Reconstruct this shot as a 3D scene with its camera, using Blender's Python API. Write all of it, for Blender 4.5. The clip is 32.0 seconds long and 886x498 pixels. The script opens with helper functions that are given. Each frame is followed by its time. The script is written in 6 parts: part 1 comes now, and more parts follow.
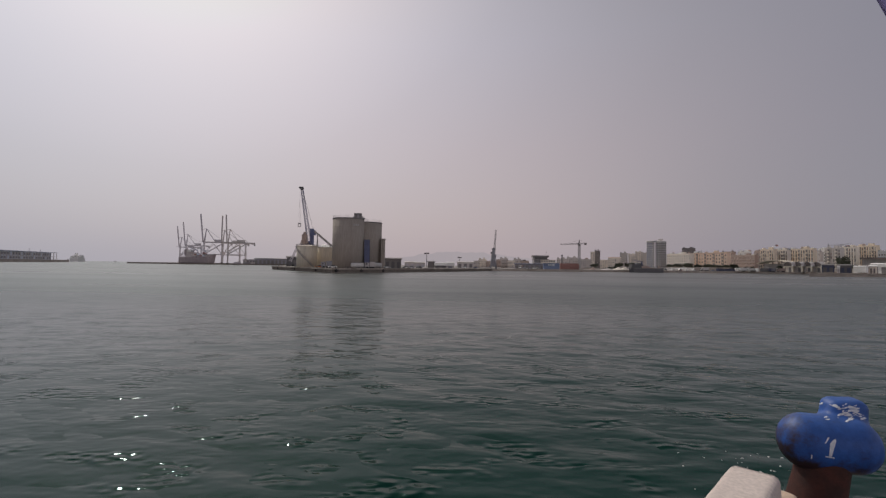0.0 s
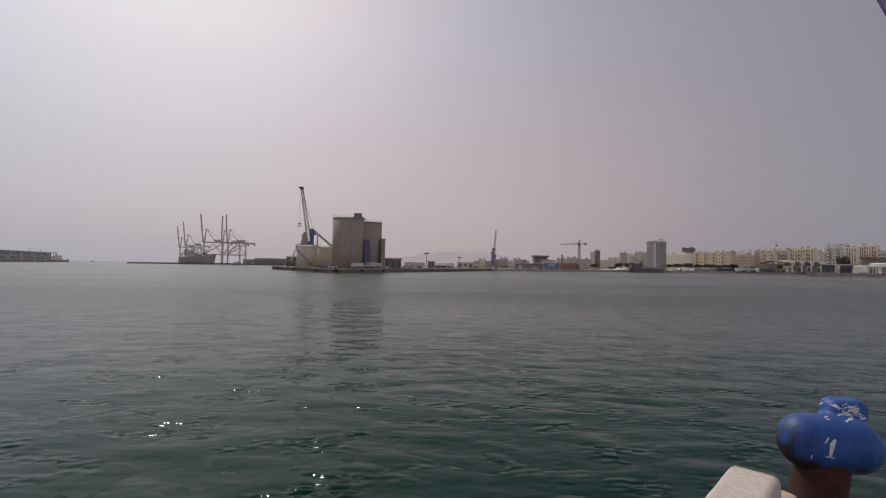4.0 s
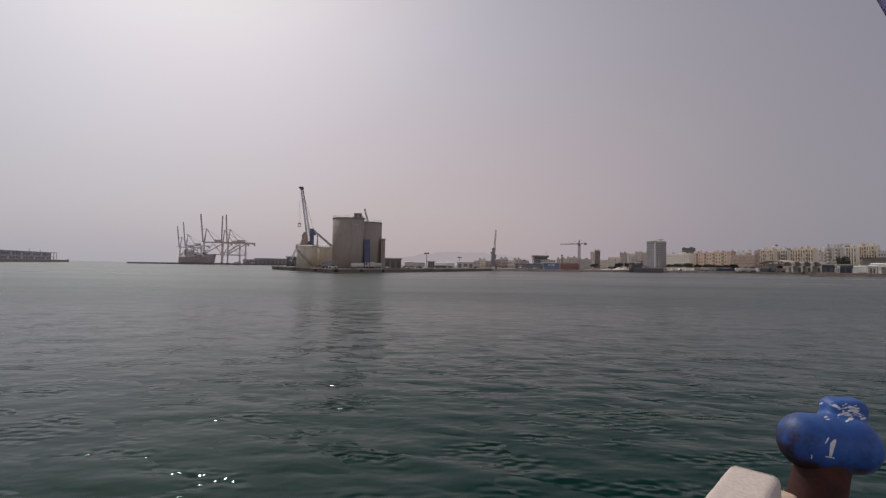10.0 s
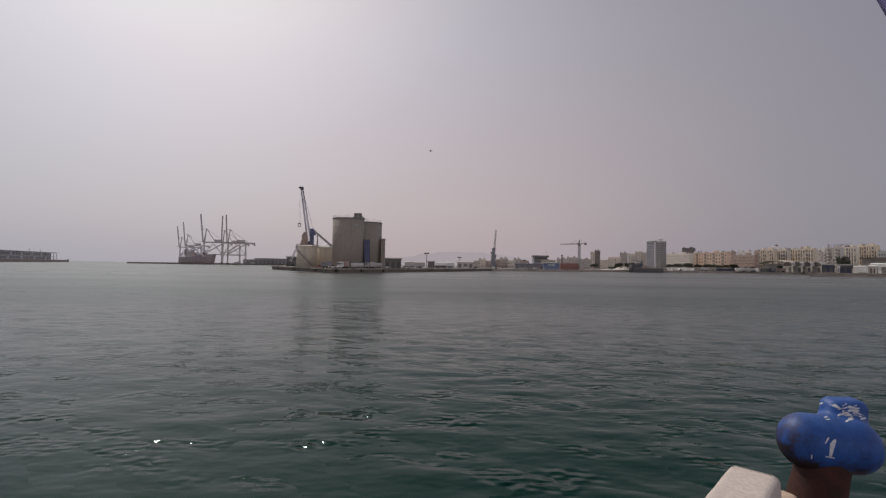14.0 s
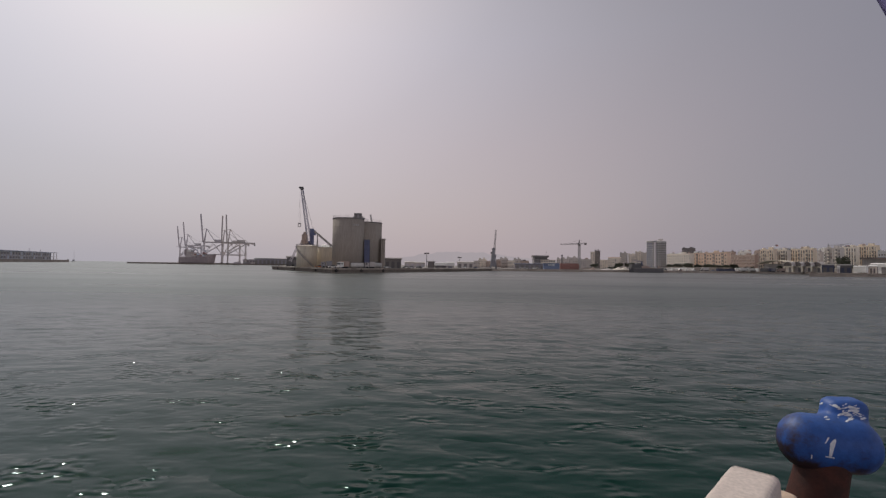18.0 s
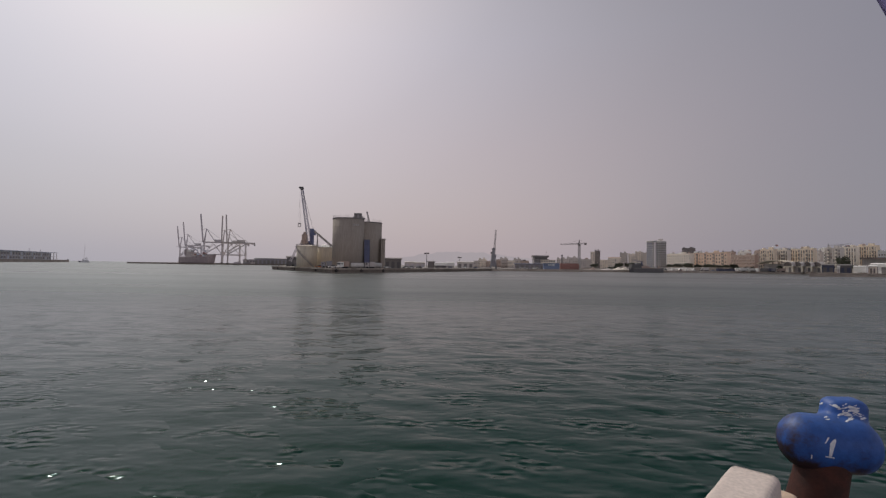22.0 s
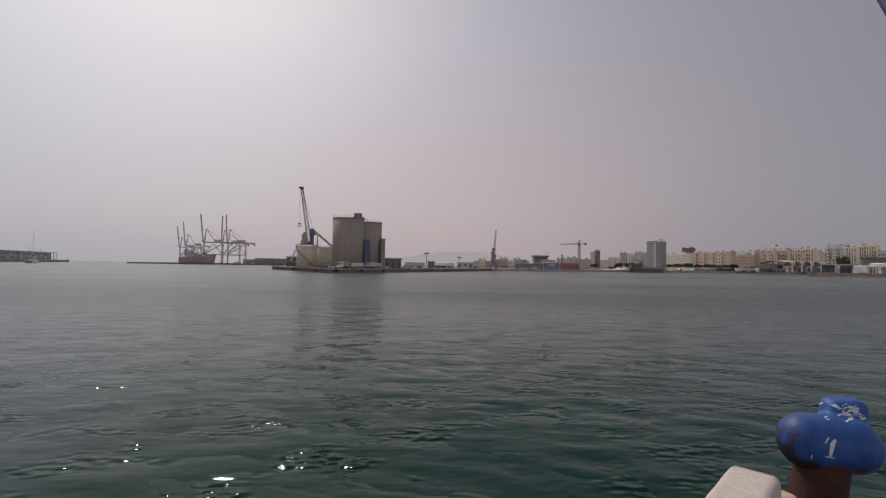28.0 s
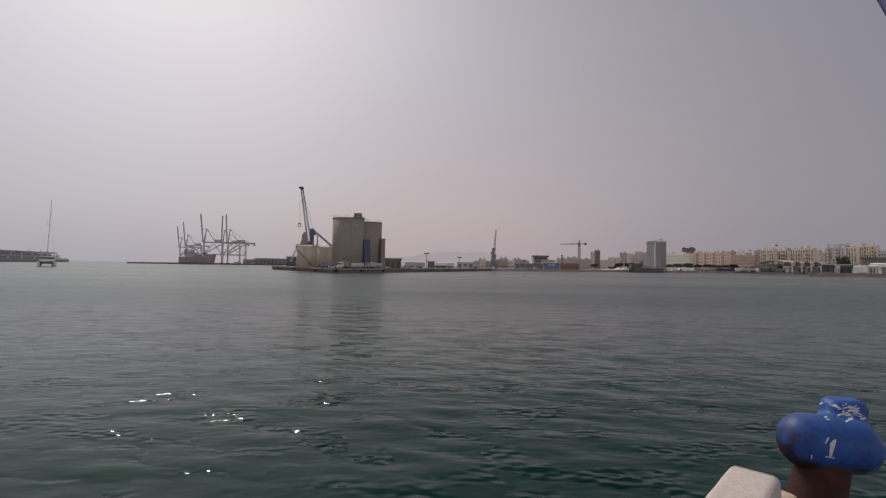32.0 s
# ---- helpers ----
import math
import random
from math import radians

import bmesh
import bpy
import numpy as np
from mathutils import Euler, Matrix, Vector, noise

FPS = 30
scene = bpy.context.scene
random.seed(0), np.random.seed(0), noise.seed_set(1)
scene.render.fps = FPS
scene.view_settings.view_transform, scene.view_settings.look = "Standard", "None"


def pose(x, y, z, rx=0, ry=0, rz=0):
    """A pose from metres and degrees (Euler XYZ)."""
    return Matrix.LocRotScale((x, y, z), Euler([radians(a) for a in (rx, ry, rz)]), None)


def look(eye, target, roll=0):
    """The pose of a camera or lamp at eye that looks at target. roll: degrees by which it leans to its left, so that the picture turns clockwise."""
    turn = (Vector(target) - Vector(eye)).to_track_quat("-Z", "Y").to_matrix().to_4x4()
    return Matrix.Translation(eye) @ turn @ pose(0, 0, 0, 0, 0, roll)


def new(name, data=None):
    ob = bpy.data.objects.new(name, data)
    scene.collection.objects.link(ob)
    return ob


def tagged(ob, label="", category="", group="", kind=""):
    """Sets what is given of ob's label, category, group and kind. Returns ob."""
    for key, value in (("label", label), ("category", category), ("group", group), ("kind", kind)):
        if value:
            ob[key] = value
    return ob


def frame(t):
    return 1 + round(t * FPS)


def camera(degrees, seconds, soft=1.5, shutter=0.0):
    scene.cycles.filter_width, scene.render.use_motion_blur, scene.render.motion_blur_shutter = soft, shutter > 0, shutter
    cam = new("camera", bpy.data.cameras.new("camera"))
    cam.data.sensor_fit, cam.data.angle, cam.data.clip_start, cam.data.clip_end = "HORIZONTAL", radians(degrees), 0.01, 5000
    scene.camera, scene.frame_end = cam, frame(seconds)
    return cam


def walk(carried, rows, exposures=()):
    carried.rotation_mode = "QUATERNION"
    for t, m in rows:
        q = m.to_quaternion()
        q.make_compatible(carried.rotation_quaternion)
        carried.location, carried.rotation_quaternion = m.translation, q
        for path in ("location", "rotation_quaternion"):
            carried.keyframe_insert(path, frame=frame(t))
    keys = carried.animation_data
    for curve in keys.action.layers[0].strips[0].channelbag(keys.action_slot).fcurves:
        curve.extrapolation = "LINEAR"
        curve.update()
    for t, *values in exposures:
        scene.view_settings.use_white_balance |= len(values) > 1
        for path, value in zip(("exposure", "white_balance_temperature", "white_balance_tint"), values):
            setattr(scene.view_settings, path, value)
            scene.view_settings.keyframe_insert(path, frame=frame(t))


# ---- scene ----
# a hazy harbour seen from a quay, with a blue bollard close by

# camera, standing still on the quay
cam = camera(90, 32.0, soft=1.3)
EYE = (0, 0, 4.0)
STAND = pose(*EYE, 92.12, 0, 0) @ pose(0, 0, 0, 0, 0, 0.76)
walk(cam, [(0, STAND), (32, STAND)])

# sun and hazy sky
SUN_AZ, SUN_EL = radians(-36), radians(47)
SUN = Vector((math.sin(SUN_AZ) * math.cos(SUN_EL), math.cos(SUN_AZ) * math.cos(SUN_EL), math.sin(SUN_EL)))
lamp = bpy.data.lights.new("sun", "SUN")
lamp.energy, lamp.angle, lamp.color = 1.75, radians(3.5), (1.0, 0.94, 0.86)
sun = new("sun", lamp)
sun.matrix_world = look(SUN * 100, (0, 0, 0))


def link(tree, a, out, b, inp):
    tree.links.new(a.outputs[out], b.inputs[inp])


def stops_on(ramp, stops):
    """Sets a colour ramp to the stops (place, colour), in rising order."""
    for k, (at, c) in enumerate(stops):
        e = ramp.color_ramp.elements[k] if k < 2 else ramp.color_ramp.elements.new(at)
        e.position, e.color = at, (*c, 1)


def make_world():
    world = bpy.data.worlds.new("sky")
    scene.world = world
    world.use_nodes = True
    t = world.node_tree
    t.nodes.clear()
    sky = t.nodes.new("ShaderNodeTexSky")
    sky.sky_type, sky.sun_disc = "NISHITA", False
    sky.sun_elevation, sky.sun_rotation = SUN_EL, SUN_AZ
    sky.dust_density, sky.air_density, sky.ozone_density = 6.0, 1.5, 1.0
    coord = t.nodes.new("ShaderNodeTexCoord")
    dot = t.nodes.new("ShaderNodeVectorMath")
    dot.operation = "DOT_PRODUCT"
    dot.inputs[1].default_value = SUN
    ramp = t.nodes.new("ShaderNodeValToRGB")
    ramp.color_ramp.interpolation = "B_SPLINE"
    stops_on(ramp, ((0.0, (1.25, 1.18, 1.18)), (0.35, (0.9, 0.85, 0.86)), (0.47, (0.46, 0.44, 0.47)), (0.556, (0.3473, 0.3358, 0.3703)), (0.687, (0.4451, 0.4071, 0.4301)), (0.78, (0.5141, 0.4715, 0.4853)),
                    (0.845, (0.5658, 0.5347, 0.5554)), (0.90, (0.6785, 0.6578, 0.6957)), (0.935, (0.835, 0.808, 0.851)), (0.968, (1.04, 0.985, 1.015)), (1.0, (1.37, 1.26, 1.28))))
    half = t.nodes.new("ShaderNodeMath")
    half.operation = "MULTIPLY_ADD"
    half.inputs[1].default_value, half.inputs[2].default_value = 0.5, 0.5
    # the haze is warmer and denser low down
    sep = t.nodes.new("ShaderNodeSeparateXYZ")
    low = t.nodes.new("ShaderNodeValToRGB")
    stops_on(low, ((0.0, (0.98, 0.945, 0.977)), (0.25, (0.835, 0.8, 0.84)), (0.45, (0.676, 0.681, 0.735)), (0.58, (0.55, 0.56, 0.595)), (0.75, (0.29, 0.315, 0.345)), (1.0, (0.25, 0.28, 0.31))))
    # bluer over the open sea, rosier over the town
    sea = t.nodes.new("ShaderNodeValToRGB")
    sea.color_ramp.interpolation = "B_SPLINE"
    stops_on(sea, ((0.0, (0.74, 0.81, 0.87)), (0.15, (0.79, 0.85, 0.895)), (0.3, (0.875, 0.875, 0.888)), (0.45, (0.97, 0.925, 0.915)), (0.6, (1.0, 0.965, 0.965)),
                    (0.72, (0.9, 0.9, 0.91)), (0.84, (0.8, 0.83, 0.855)), (1.0, (0.72, 0.785, 0.83))))
    aside = t.nodes.new("ShaderNodeMath")
    aside.operation = "MULTIPLY_ADD"
    aside.inputs[1].default_value, aside.inputs[2].default_value = 0.5, 0.5
    tint = t.nodes.new("ShaderNodeVectorMath")
    tint.operation = "MULTIPLY"
    warm = t.nodes.new("ShaderNodeVectorMath")
    warm.operation = "MULTIPLY"
    mix = t.nodes.new("ShaderNodeMix")
    mix.data_type = "RGBA"
    mix.inputs[0].default_value = 0.88
    dim = t.nodes.new("ShaderNodeVectorMath")
    dim.operation = "SCALE"
    dim.inputs[3].default_value = 0.1
    back = t.nodes.new("ShaderNodeBackground")
    out = t.nodes.new("ShaderNodeOutputWorld")
    link(t, coord, "Generated", dot, 0)
    link(t, dot, "Value", half, 0)
    link(t, half, 0, ramp, 0)
    link(t, coord, "Generated", sep, 0)
    link(t, sep, 2, low, 0)
    link(t, ramp, 0, warm, 0)
    link(t, low, 0, warm, 1)
    link(t, sky, 0, dim, 0)
    link(t, dim, 0, mix, 6)
    link(t, sep, 0, aside, 0)
    link(t, aside, 0, sea, 0)
    link(t, warm, 0, tint, 0)
    link(t, sea, 0, tint, 1)
    link(t, tint, 0, mix, 7)
    link(t, mix, 2, back, 0)
    link(t, back, 0, out, 0)


make_world()


# materials
def mat(name, color, rough=0.7, metal=0.0, second=None, scale=0.4, fine=6.0, amount=0.5, bump=0.2, spec=0.4, random_tone=0.0, streak=False):
    """A surface with broad stains, fine grain and relief."""
    m = bpy.data.materials.new(name)
    m.use_nodes = True
    t = m.node_tree
    b = t.nodes["Principled BSDF"]
    coord = t.nodes.new("ShaderNodeTexCoord")
    stretch = t.nodes.new("ShaderNodeMapping")
    stretch.inputs["Scale"].default_value = (1, 1, 0.12 if streak else 1)
    link(t, coord, "Object", stretch, 0)
    broad, grain = t.nodes.new("ShaderNodeTexNoise"), t.nodes.new("ShaderNodeTexNoise")
    for node, s, detail in ((broad, scale, 6), (grain, fine, 8)):
        node.inputs["Scale"].default_value, node.inputs["Detail"].default_value, node.inputs["Roughness"].default_value = s, detail, 0.6
        link(t, stretch, 0, node, "Vector")
    second = second or tuple(c * 0.6 for c in color)
    ramp = t.nodes.new("ShaderNodeValToRGB")
    ramp.color_ramp.elements[0].position, ramp.color_ramp.elements[1].position = 0.38, 0.66
    ramp.color_ramp.elements[0].color, ramp.color_ramp.elements[1].color = (0, 0, 0, 1), (amount, amount, amount, 1)
    link(t, broad, 0, ramp, 0)
    mix = t.nodes.new("ShaderNodeMix")
    mix.data_type = "RGBA"
    mix.inputs[6].default_value, mix.inputs[7].default_value = (*color, 1), (*second, 1)
    link(t, ramp, 0, mix, 0)
    tone = t.nodes.new("ShaderNodeMapRange")
    tone.inputs[1].default_value, tone.inputs[2].default_value, tone.inputs[3].default_value, tone.inputs[4].default_value = 0.3, 0.7, 0.85, 1.12
    link(t, grain, 0, tone, 0)
    mul = t.nodes.new("ShaderNodeVectorMath")
    mul.operation = "SCALE"
    link(t, mix, 2, mul, 0)
    if random_tone:
        info = t.nodes.new("ShaderNodeObjectInfo")
        vary = t.nodes.new("ShaderNodeMapRange")
        vary.inputs[3].default_value, vary.inputs[4].default_value = 1 - random_tone, 1 + random_tone
        both = t.nodes.new("ShaderNodeMath")
        both.operation = "MULTIPLY"
        link(t, info, "Random", vary, 0)
        link(t, vary, 0, both, 0)
        link(t, tone, 0, both, 1)
        link(t, both, 0, mul, 3)
    else:
        link(t, tone, 0, mul, 3)
    link(t, mul, 0, b, "Base Color")
    b.inputs["Roughness"].default_value, b.inputs["Metallic"].default_value, b.inputs["Specular IOR Level"].default_value = rough, metal, spec
    if bump:
        relief = t.nodes.new("ShaderNodeBump")
        relief.inputs["Strength"].default_value, relief.inputs["Distance"].default_value = bump, 0.25 / fine
        link(t, grain, 0, relief, "Height")
        link(t, relief, 0, b, "Normal")
    return m


def make_water():
    m = bpy.data.materials.new("harbour_water")
    m.use_nodes = True
    t = m.node_tree
    b = t.nodes["Principled BSDF"]
    b.inputs["Roughness"].default_value, b.inputs["IOR"].default_value = 0.07, 1.33
    b.inputs["Specular Tint"].default_value = (0.38, 1.0, 1.0, 1)
    coord = t.nodes.new("ShaderNodeTexCoord")
    murk = t.nodes.new("ShaderNodeTexNoise")
    murk.inputs["Scale"].default_value, murk.inputs["Detail"].default_value = 0.05, 3
    link(t, coord, "Object", murk, "Vector")
    mix = t.nodes.new("ShaderNodeMix")
    mix.data_type = "RGBA"
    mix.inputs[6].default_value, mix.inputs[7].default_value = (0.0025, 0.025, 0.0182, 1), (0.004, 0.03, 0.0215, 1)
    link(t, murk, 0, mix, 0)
    # dark by the quay, paled further out: haze and brightness put into colour
    haze_lift, reach = t.nodes.new("ShaderNodeMix"), t.nodes.new("ShaderNodeMapRange")
    haze_lift.data_type = "RGBA"
    haze_lift.inputs[7].default_value = (0.084, 0.086, 0.08, 1)
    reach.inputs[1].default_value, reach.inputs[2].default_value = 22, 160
    link(t, reach, 0, haze_lift, 0)
    link(t, mix, 2, haze_lift, 6)
    link(t, haze_lift, 2, b, "Base Color")
    # fine wind ruffle across the open basin
    place = t.nodes.new("ShaderNodeNewGeometry")
    sep = t.nodes.new("ShaderNodeSeparateXYZ")
    ruffle = t.nodes.new("ShaderNodeMapRange")
    ruffle.inputs[1].default_value, ruffle.inputs[2].default_value, ruffle.inputs[3].default_value, ruffle.inputs[4].default_value = 12, 62, 0.075, 0.31
    link(t, place, "Position", sep, 0)
    link(t, sep, 1, ruffle, 0)
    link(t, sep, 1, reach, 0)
    sheen = t.nodes.new("ShaderNodeMapRange")
    sheen.inputs[1].default_value, sheen.inputs[2].default_value, sheen.inputs[3].default_value, sheen.inputs[4].default_value = 14, 110, 0.22, 0.5
    link(t, sep, 1, sheen, 0)
    link(t, sheen, 0, b, "Specular IOR Level")
    # wind lanes
    lane_at, lane = t.nodes.new("ShaderNodeMapping"), t.nodes.new("ShaderNodeTexNoise")
    lane_at.inputs["Scale"].default_value = (0.25, 1, 1)
    lane.inputs["Scale"].default_value, lane.inputs["Detail"].default_value = 0.03, 3
    link(t, place, "Position", lane_at, 0)
    link(t, lane_at, 0, lane, "Vector")
    gust = t.nodes.new("ShaderNodeMapRange")
    gust.inputs[1].default_value, gust.inputs[2].default_value, gust.inputs[3].default_value, gust.inputs[4].default_value = 0.35, 0.65, 0.85, 1.18
    link(t, lane, 0, gust, 0)
    times = t.nodes.new("ShaderNodeMath")
    times.operation = "MULTIPLY"
    link(t, ruffle, 0, times, 0)
    link(t, gust, 0, times, 1)
    link(t, times, 0, b, "Roughness")
    lee = t.nodes.new("ShaderNodeMapRange")
    lee.inputs[1].default_value, lee.inputs[2].default_value, lee.inputs[3].default_value, lee.inputs[4].default_value = 8, 90, 1.0, 0.6
    link(t, sep, 1, lee, 0)
    last = None
    for s, d, k, squash in ((0.35, 0.42, 0.4, 0.5), (1.5, 0.13, 0.34, 0.5), (4.5, 0.035, 0.2, 0.6)):
        at = t.nodes.new("ShaderNodeMapping")
        at.inputs["Scale"].default_value = (squash, 1, 1)
        at.inputs["Rotation"].default_value = (0, 0, radians(4 * s - 6))
        n = t.nodes.new("ShaderNodeTexNoise")
        n.inputs["Scale"].default_value, n.inputs["Detail"].default_value = s, (2 if s < 4 else 1)
        relief = t.nodes.new("ShaderNodeBump")
        relief.inputs["Distance"].default_value = d
        force = t.nodes.new("ShaderNodeMath")
        force.operation = "MULTIPLY"
        force.inputs[1].default_value = k
        link(t, lee, 0, force, 0)
        link(t, force, 0, relief, "Strength")
        link(t, coord, "Object", at, 0)
        link(t, at, 0, n, "Vector")
        link(t, n, 0, relief, "Height")
        if last:
            link(t, last, 0, relief, "Normal")
        last = relief
    # cat's-paws: scattered patches of short steep ripples
    paw_at, paw, short = t.nodes.new("ShaderNodeMapping"), t.nodes.new("ShaderNodeTexNoise"), t.nodes.new("ShaderNodeTexNoise")
    paw_at.inputs["Scale"].default_value = (0.6, 1, 1)
    paw.inputs["Scale"].default_value, paw.inputs["Detail"].default_value = 0.7, 1
    short.inputs["Scale"].default_value, short.inputs["Detail"].default_value = 5.5, 0.0
    link(t, coord, "Object", paw_at, 0)
    link(t, paw_at, 0, paw, "Vector")
    link(t, paw_at, 0, short, "Vector")
    cut = t.nodes.new("ShaderNodeMapRange")
    cut.inputs[1].default_value, cut.inputs[2].default_value, cut.inputs[3].default_value, cut.inputs[4].default_value = 0.52, 0.66, 0.05, 1.0
    relief = t.nodes.new("ShaderNodeBump")
    relief.inputs["Distance"].default_value = 0.1
    link(t, paw, 0, cut, 0)
    near, paws = t.nodes.new("ShaderNodeMapRange"), t.nodes.new("ShaderNodeMath")
    near.inputs[1].default_value, near.inputs[2].default_value, near.inputs[3].default_value, near.inputs[4].default_value = 10, 22, 1.0, 0.5
    paws.operation = "MULTIPLY"
    link(t, sep, 1, near, 0)
    link(t, near, 0, paws, 0)
    link(t, cut, 0, paws, 1)
    link(t, paws, 0, relief, "Strength")
    link(t, short, 0, relief, "Height")
    link(t, last, 0, relief, "Normal")
    link(t, relief, 0, b, "Normal")
    return m


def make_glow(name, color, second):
    """Far hills: a plain backdrop that emits the pale colour of the haze."""
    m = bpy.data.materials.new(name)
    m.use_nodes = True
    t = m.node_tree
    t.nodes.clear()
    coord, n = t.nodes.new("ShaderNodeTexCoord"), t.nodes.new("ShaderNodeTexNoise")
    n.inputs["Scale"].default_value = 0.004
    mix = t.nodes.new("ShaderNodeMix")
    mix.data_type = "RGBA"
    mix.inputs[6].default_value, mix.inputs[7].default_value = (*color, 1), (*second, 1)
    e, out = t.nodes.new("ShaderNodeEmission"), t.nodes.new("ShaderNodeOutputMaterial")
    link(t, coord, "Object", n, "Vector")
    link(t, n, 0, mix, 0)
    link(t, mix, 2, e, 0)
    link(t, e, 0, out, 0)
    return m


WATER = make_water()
HILLS = make_glow("glowing_haze_hills", (0.358, 0.32, 0.342), (0.38, 0.338, 0.36))
CONCRETE = mat("quay_concrete", (0.5, 0.45, 0.4), 0.85, second=(0.32, 0.28, 0.24), scale=0.25, fine=3, bump=0.4)
PAVING = mat("worn_asphalt", (0.09, 0.085, 0.08), 0.9, second=(0.055, 0.052, 0.05), scale=1.5, fine=60, bump=0.5)
QUAY_FACE = mat("wet_quay_face", (0.27, 0.225, 0.19), 0.8, second=(0.13, 0.105, 0.09), scale=0.5, fine=3, amount=0.8, bump=0.4)
TOWN_FACE = mat("pale_quay_stone", (0.5, 0.43, 0.37), 0.8, second=(0.3, 0.25, 0.21), scale=0.12, fine=1.5, amount=0.8, bump=0.4)
COPING = mat("worn_coping_stone", (0.48, 0.41, 0.35), 0.85, second=(0.31, 0.26, 0.22), scale=0.3, fine=2, amount=0.7, bump=0.4, random_tone=0.25)
GROUND = mat("yard_ground", (0.29, 0.265, 0.24), 0.9, second=(0.22, 0.2, 0.18), scale=0.05, fine=1)
SILO = mat("silo_concrete", (0.4, 0.345, 0.3), 0.9, second=(0.35, 0.3, 0.26), scale=0.25, fine=2.5, amount=0.25, bump=0.3, streak=True)
TANK = mat("cream_tank_paint", (0.72, 0.64, 0.52), 0.6, second=(0.67, 0.585, 0.47), scale=0.3, fine=2, amount=0.3, streak=True)
WHITE = mat("white_paint", (0.86, 0.84, 0.81), 0.55, second=(0.68, 0.65, 0.6), scale=0.6, fine=5, amount=0.4)
BLUE_STEEL = mat("blue_crane_paint", (0.13, 0.15, 0.27), 0.5, second=(0.11, 0.125, 0.2), scale=0.4)
BLUE_PANEL = mat("blue_cladding", (0.13, 0.14, 0.24), 0.6, second=(0.1, 0.11, 0.18), scale=0.4)
GREY_STEEL = mat("grey_steel", (0.38, 0.36, 0.36), 0.6, second=(0.28, 0.25, 0.24), scale=0.3)
BOOM = mat("grey_violet_paint", (0.33, 0.32, 0.42), 0.6, second=(0.26, 0.25, 0.31), scale=0.3, fine=2)
# haze over the far cranes and pier is put into these two paints
PALE_STEEL = mat("haze_tinted_grey_paint", (0.58, 0.54, 0.57), 0.6, second=(0.5, 0.465, 0.49), scale=0.1, fine=1)
HAZY_BLUE = mat("haze_tinted_blue_grey_paint", (0.7, 0.72, 0.8), 0.6, second=(0.6, 0.61, 0.68), scale=0.1, fine=1)
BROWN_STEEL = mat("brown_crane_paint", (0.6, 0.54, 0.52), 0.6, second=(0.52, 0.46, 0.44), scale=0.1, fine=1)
DARK_STEEL = mat("dark_steel", (0.14, 0.135, 0.14), 0.6, second=(0.1, 0.09, 0.085), scale=0.5)
HULL = mat("dark_hull", (0.4, 0.34, 0.345), 0.6, second=(0.31, 0.255, 0.26), scale=0.05, fine=0.6, streak=True)
SHED = mat("grey_shed_sheet", (0.31, 0.3, 0.32), 0.7, second=(0.25, 0.24, 0.25), scale=0.1, fine=1.5)
SHED_ROOF = mat("pale_shed_roof", (0.66, 0.63, 0.6), 0.7, second=(0.52, 0.48, 0.45), scale=0.2, fine=1.5)
GLASS = mat("window_glass", (0.085, 0.084, 0.088), 0.32, second=(0.13, 0.122, 0.116), scale=0.3, fine=1, bump=0, spec=0.6, random_tone=0.5)
BLUE_GLASS = mat("blue_tinted_glass", (0.13, 0.18, 0.3), 0.2, second=(0.2, 0.24, 0.33), scale=0.2, fine=1, bump=0, spec=0.6, random_tone=0.25)
TAN = mat("tan_render", (0.83, 0.63, 0.49), 0.85, second=(0.68, 0.5, 0.39), scale=0.08, fine=1, streak=True)
YELLOW = mat("yellow_ochre_render", (0.87, 0.73, 0.57), 0.85, second=(0.72, 0.59, 0.46), scale=0.08, fine=1, streak=True)
CREAM = mat("cream_render", (0.86, 0.78, 0.68), 0.85, second=(0.72, 0.65, 0.57), scale=0.08, fine=1, streak=True)
SHUTTER = mat("brown_shutter", (0.27, 0.2, 0.155), 0.8, second=(0.2, 0.15, 0.115), scale=0.5, fine=3, bump=0, random_tone=0.35)
BLIND = mat("pale_blind", (0.6, 0.54, 0.47), 0.8, second=(0.5, 0.44, 0.38), scale=0.5, fine=3, bump=0, random_tone=0.25)
TOWER = mat("blue_grey_panels", (0.4, 0.395, 0.41), 0.6, second=(0.33, 0.32, 0.33), scale=0.1, fine=1, streak=True)
GREYR = mat("grey_render", (0.62, 0.57, 0.54), 0.85, second=(0.45, 0.41, 0.385), scale=0.08, fine=1, streak=True)
BROWN = mat("brown_render", (0.47, 0.36, 0.31), 0.85, second=(0.38, 0.28, 0.24), scale=0.08, fine=1, streak=True)
DARKR = mat("dark_grey_cladding", (0.24, 0.22, 0.215), 0.8, second=(0.19, 0.17, 0.165), scale=0.1, fine=1)
ROOFT = mat("flat_roof_felt", (0.4, 0.34, 0.3), 0.9, second=(0.3, 0.26, 0.23), scale=0.2, fine=2)
TERRACOTTA = mat("terracotta_tiles", (0.42, 0.32, 0.27), 0.85, second=(0.33, 0.25, 0.21), scale=0.3, fine=3)
RED_BOX = mat("red_container_paint", (0.36, 0.18, 0.15), 0.6, second=(0.28, 0.15, 0.13), scale=0.4, fine=2, random_tone=0.25)
BLUE_BOX = mat("blue_container_paint", (0.2, 0.25, 0.37), 0.6, second=(0.17, 0.2, 0.29), scale=0.4, fine=2, random_tone=0.25)
NAVY = mat("navy_paint", (0.07, 0.078, 0.125), 0.6, second=(0.055, 0.058, 0.085), scale=0.4, fine=2)
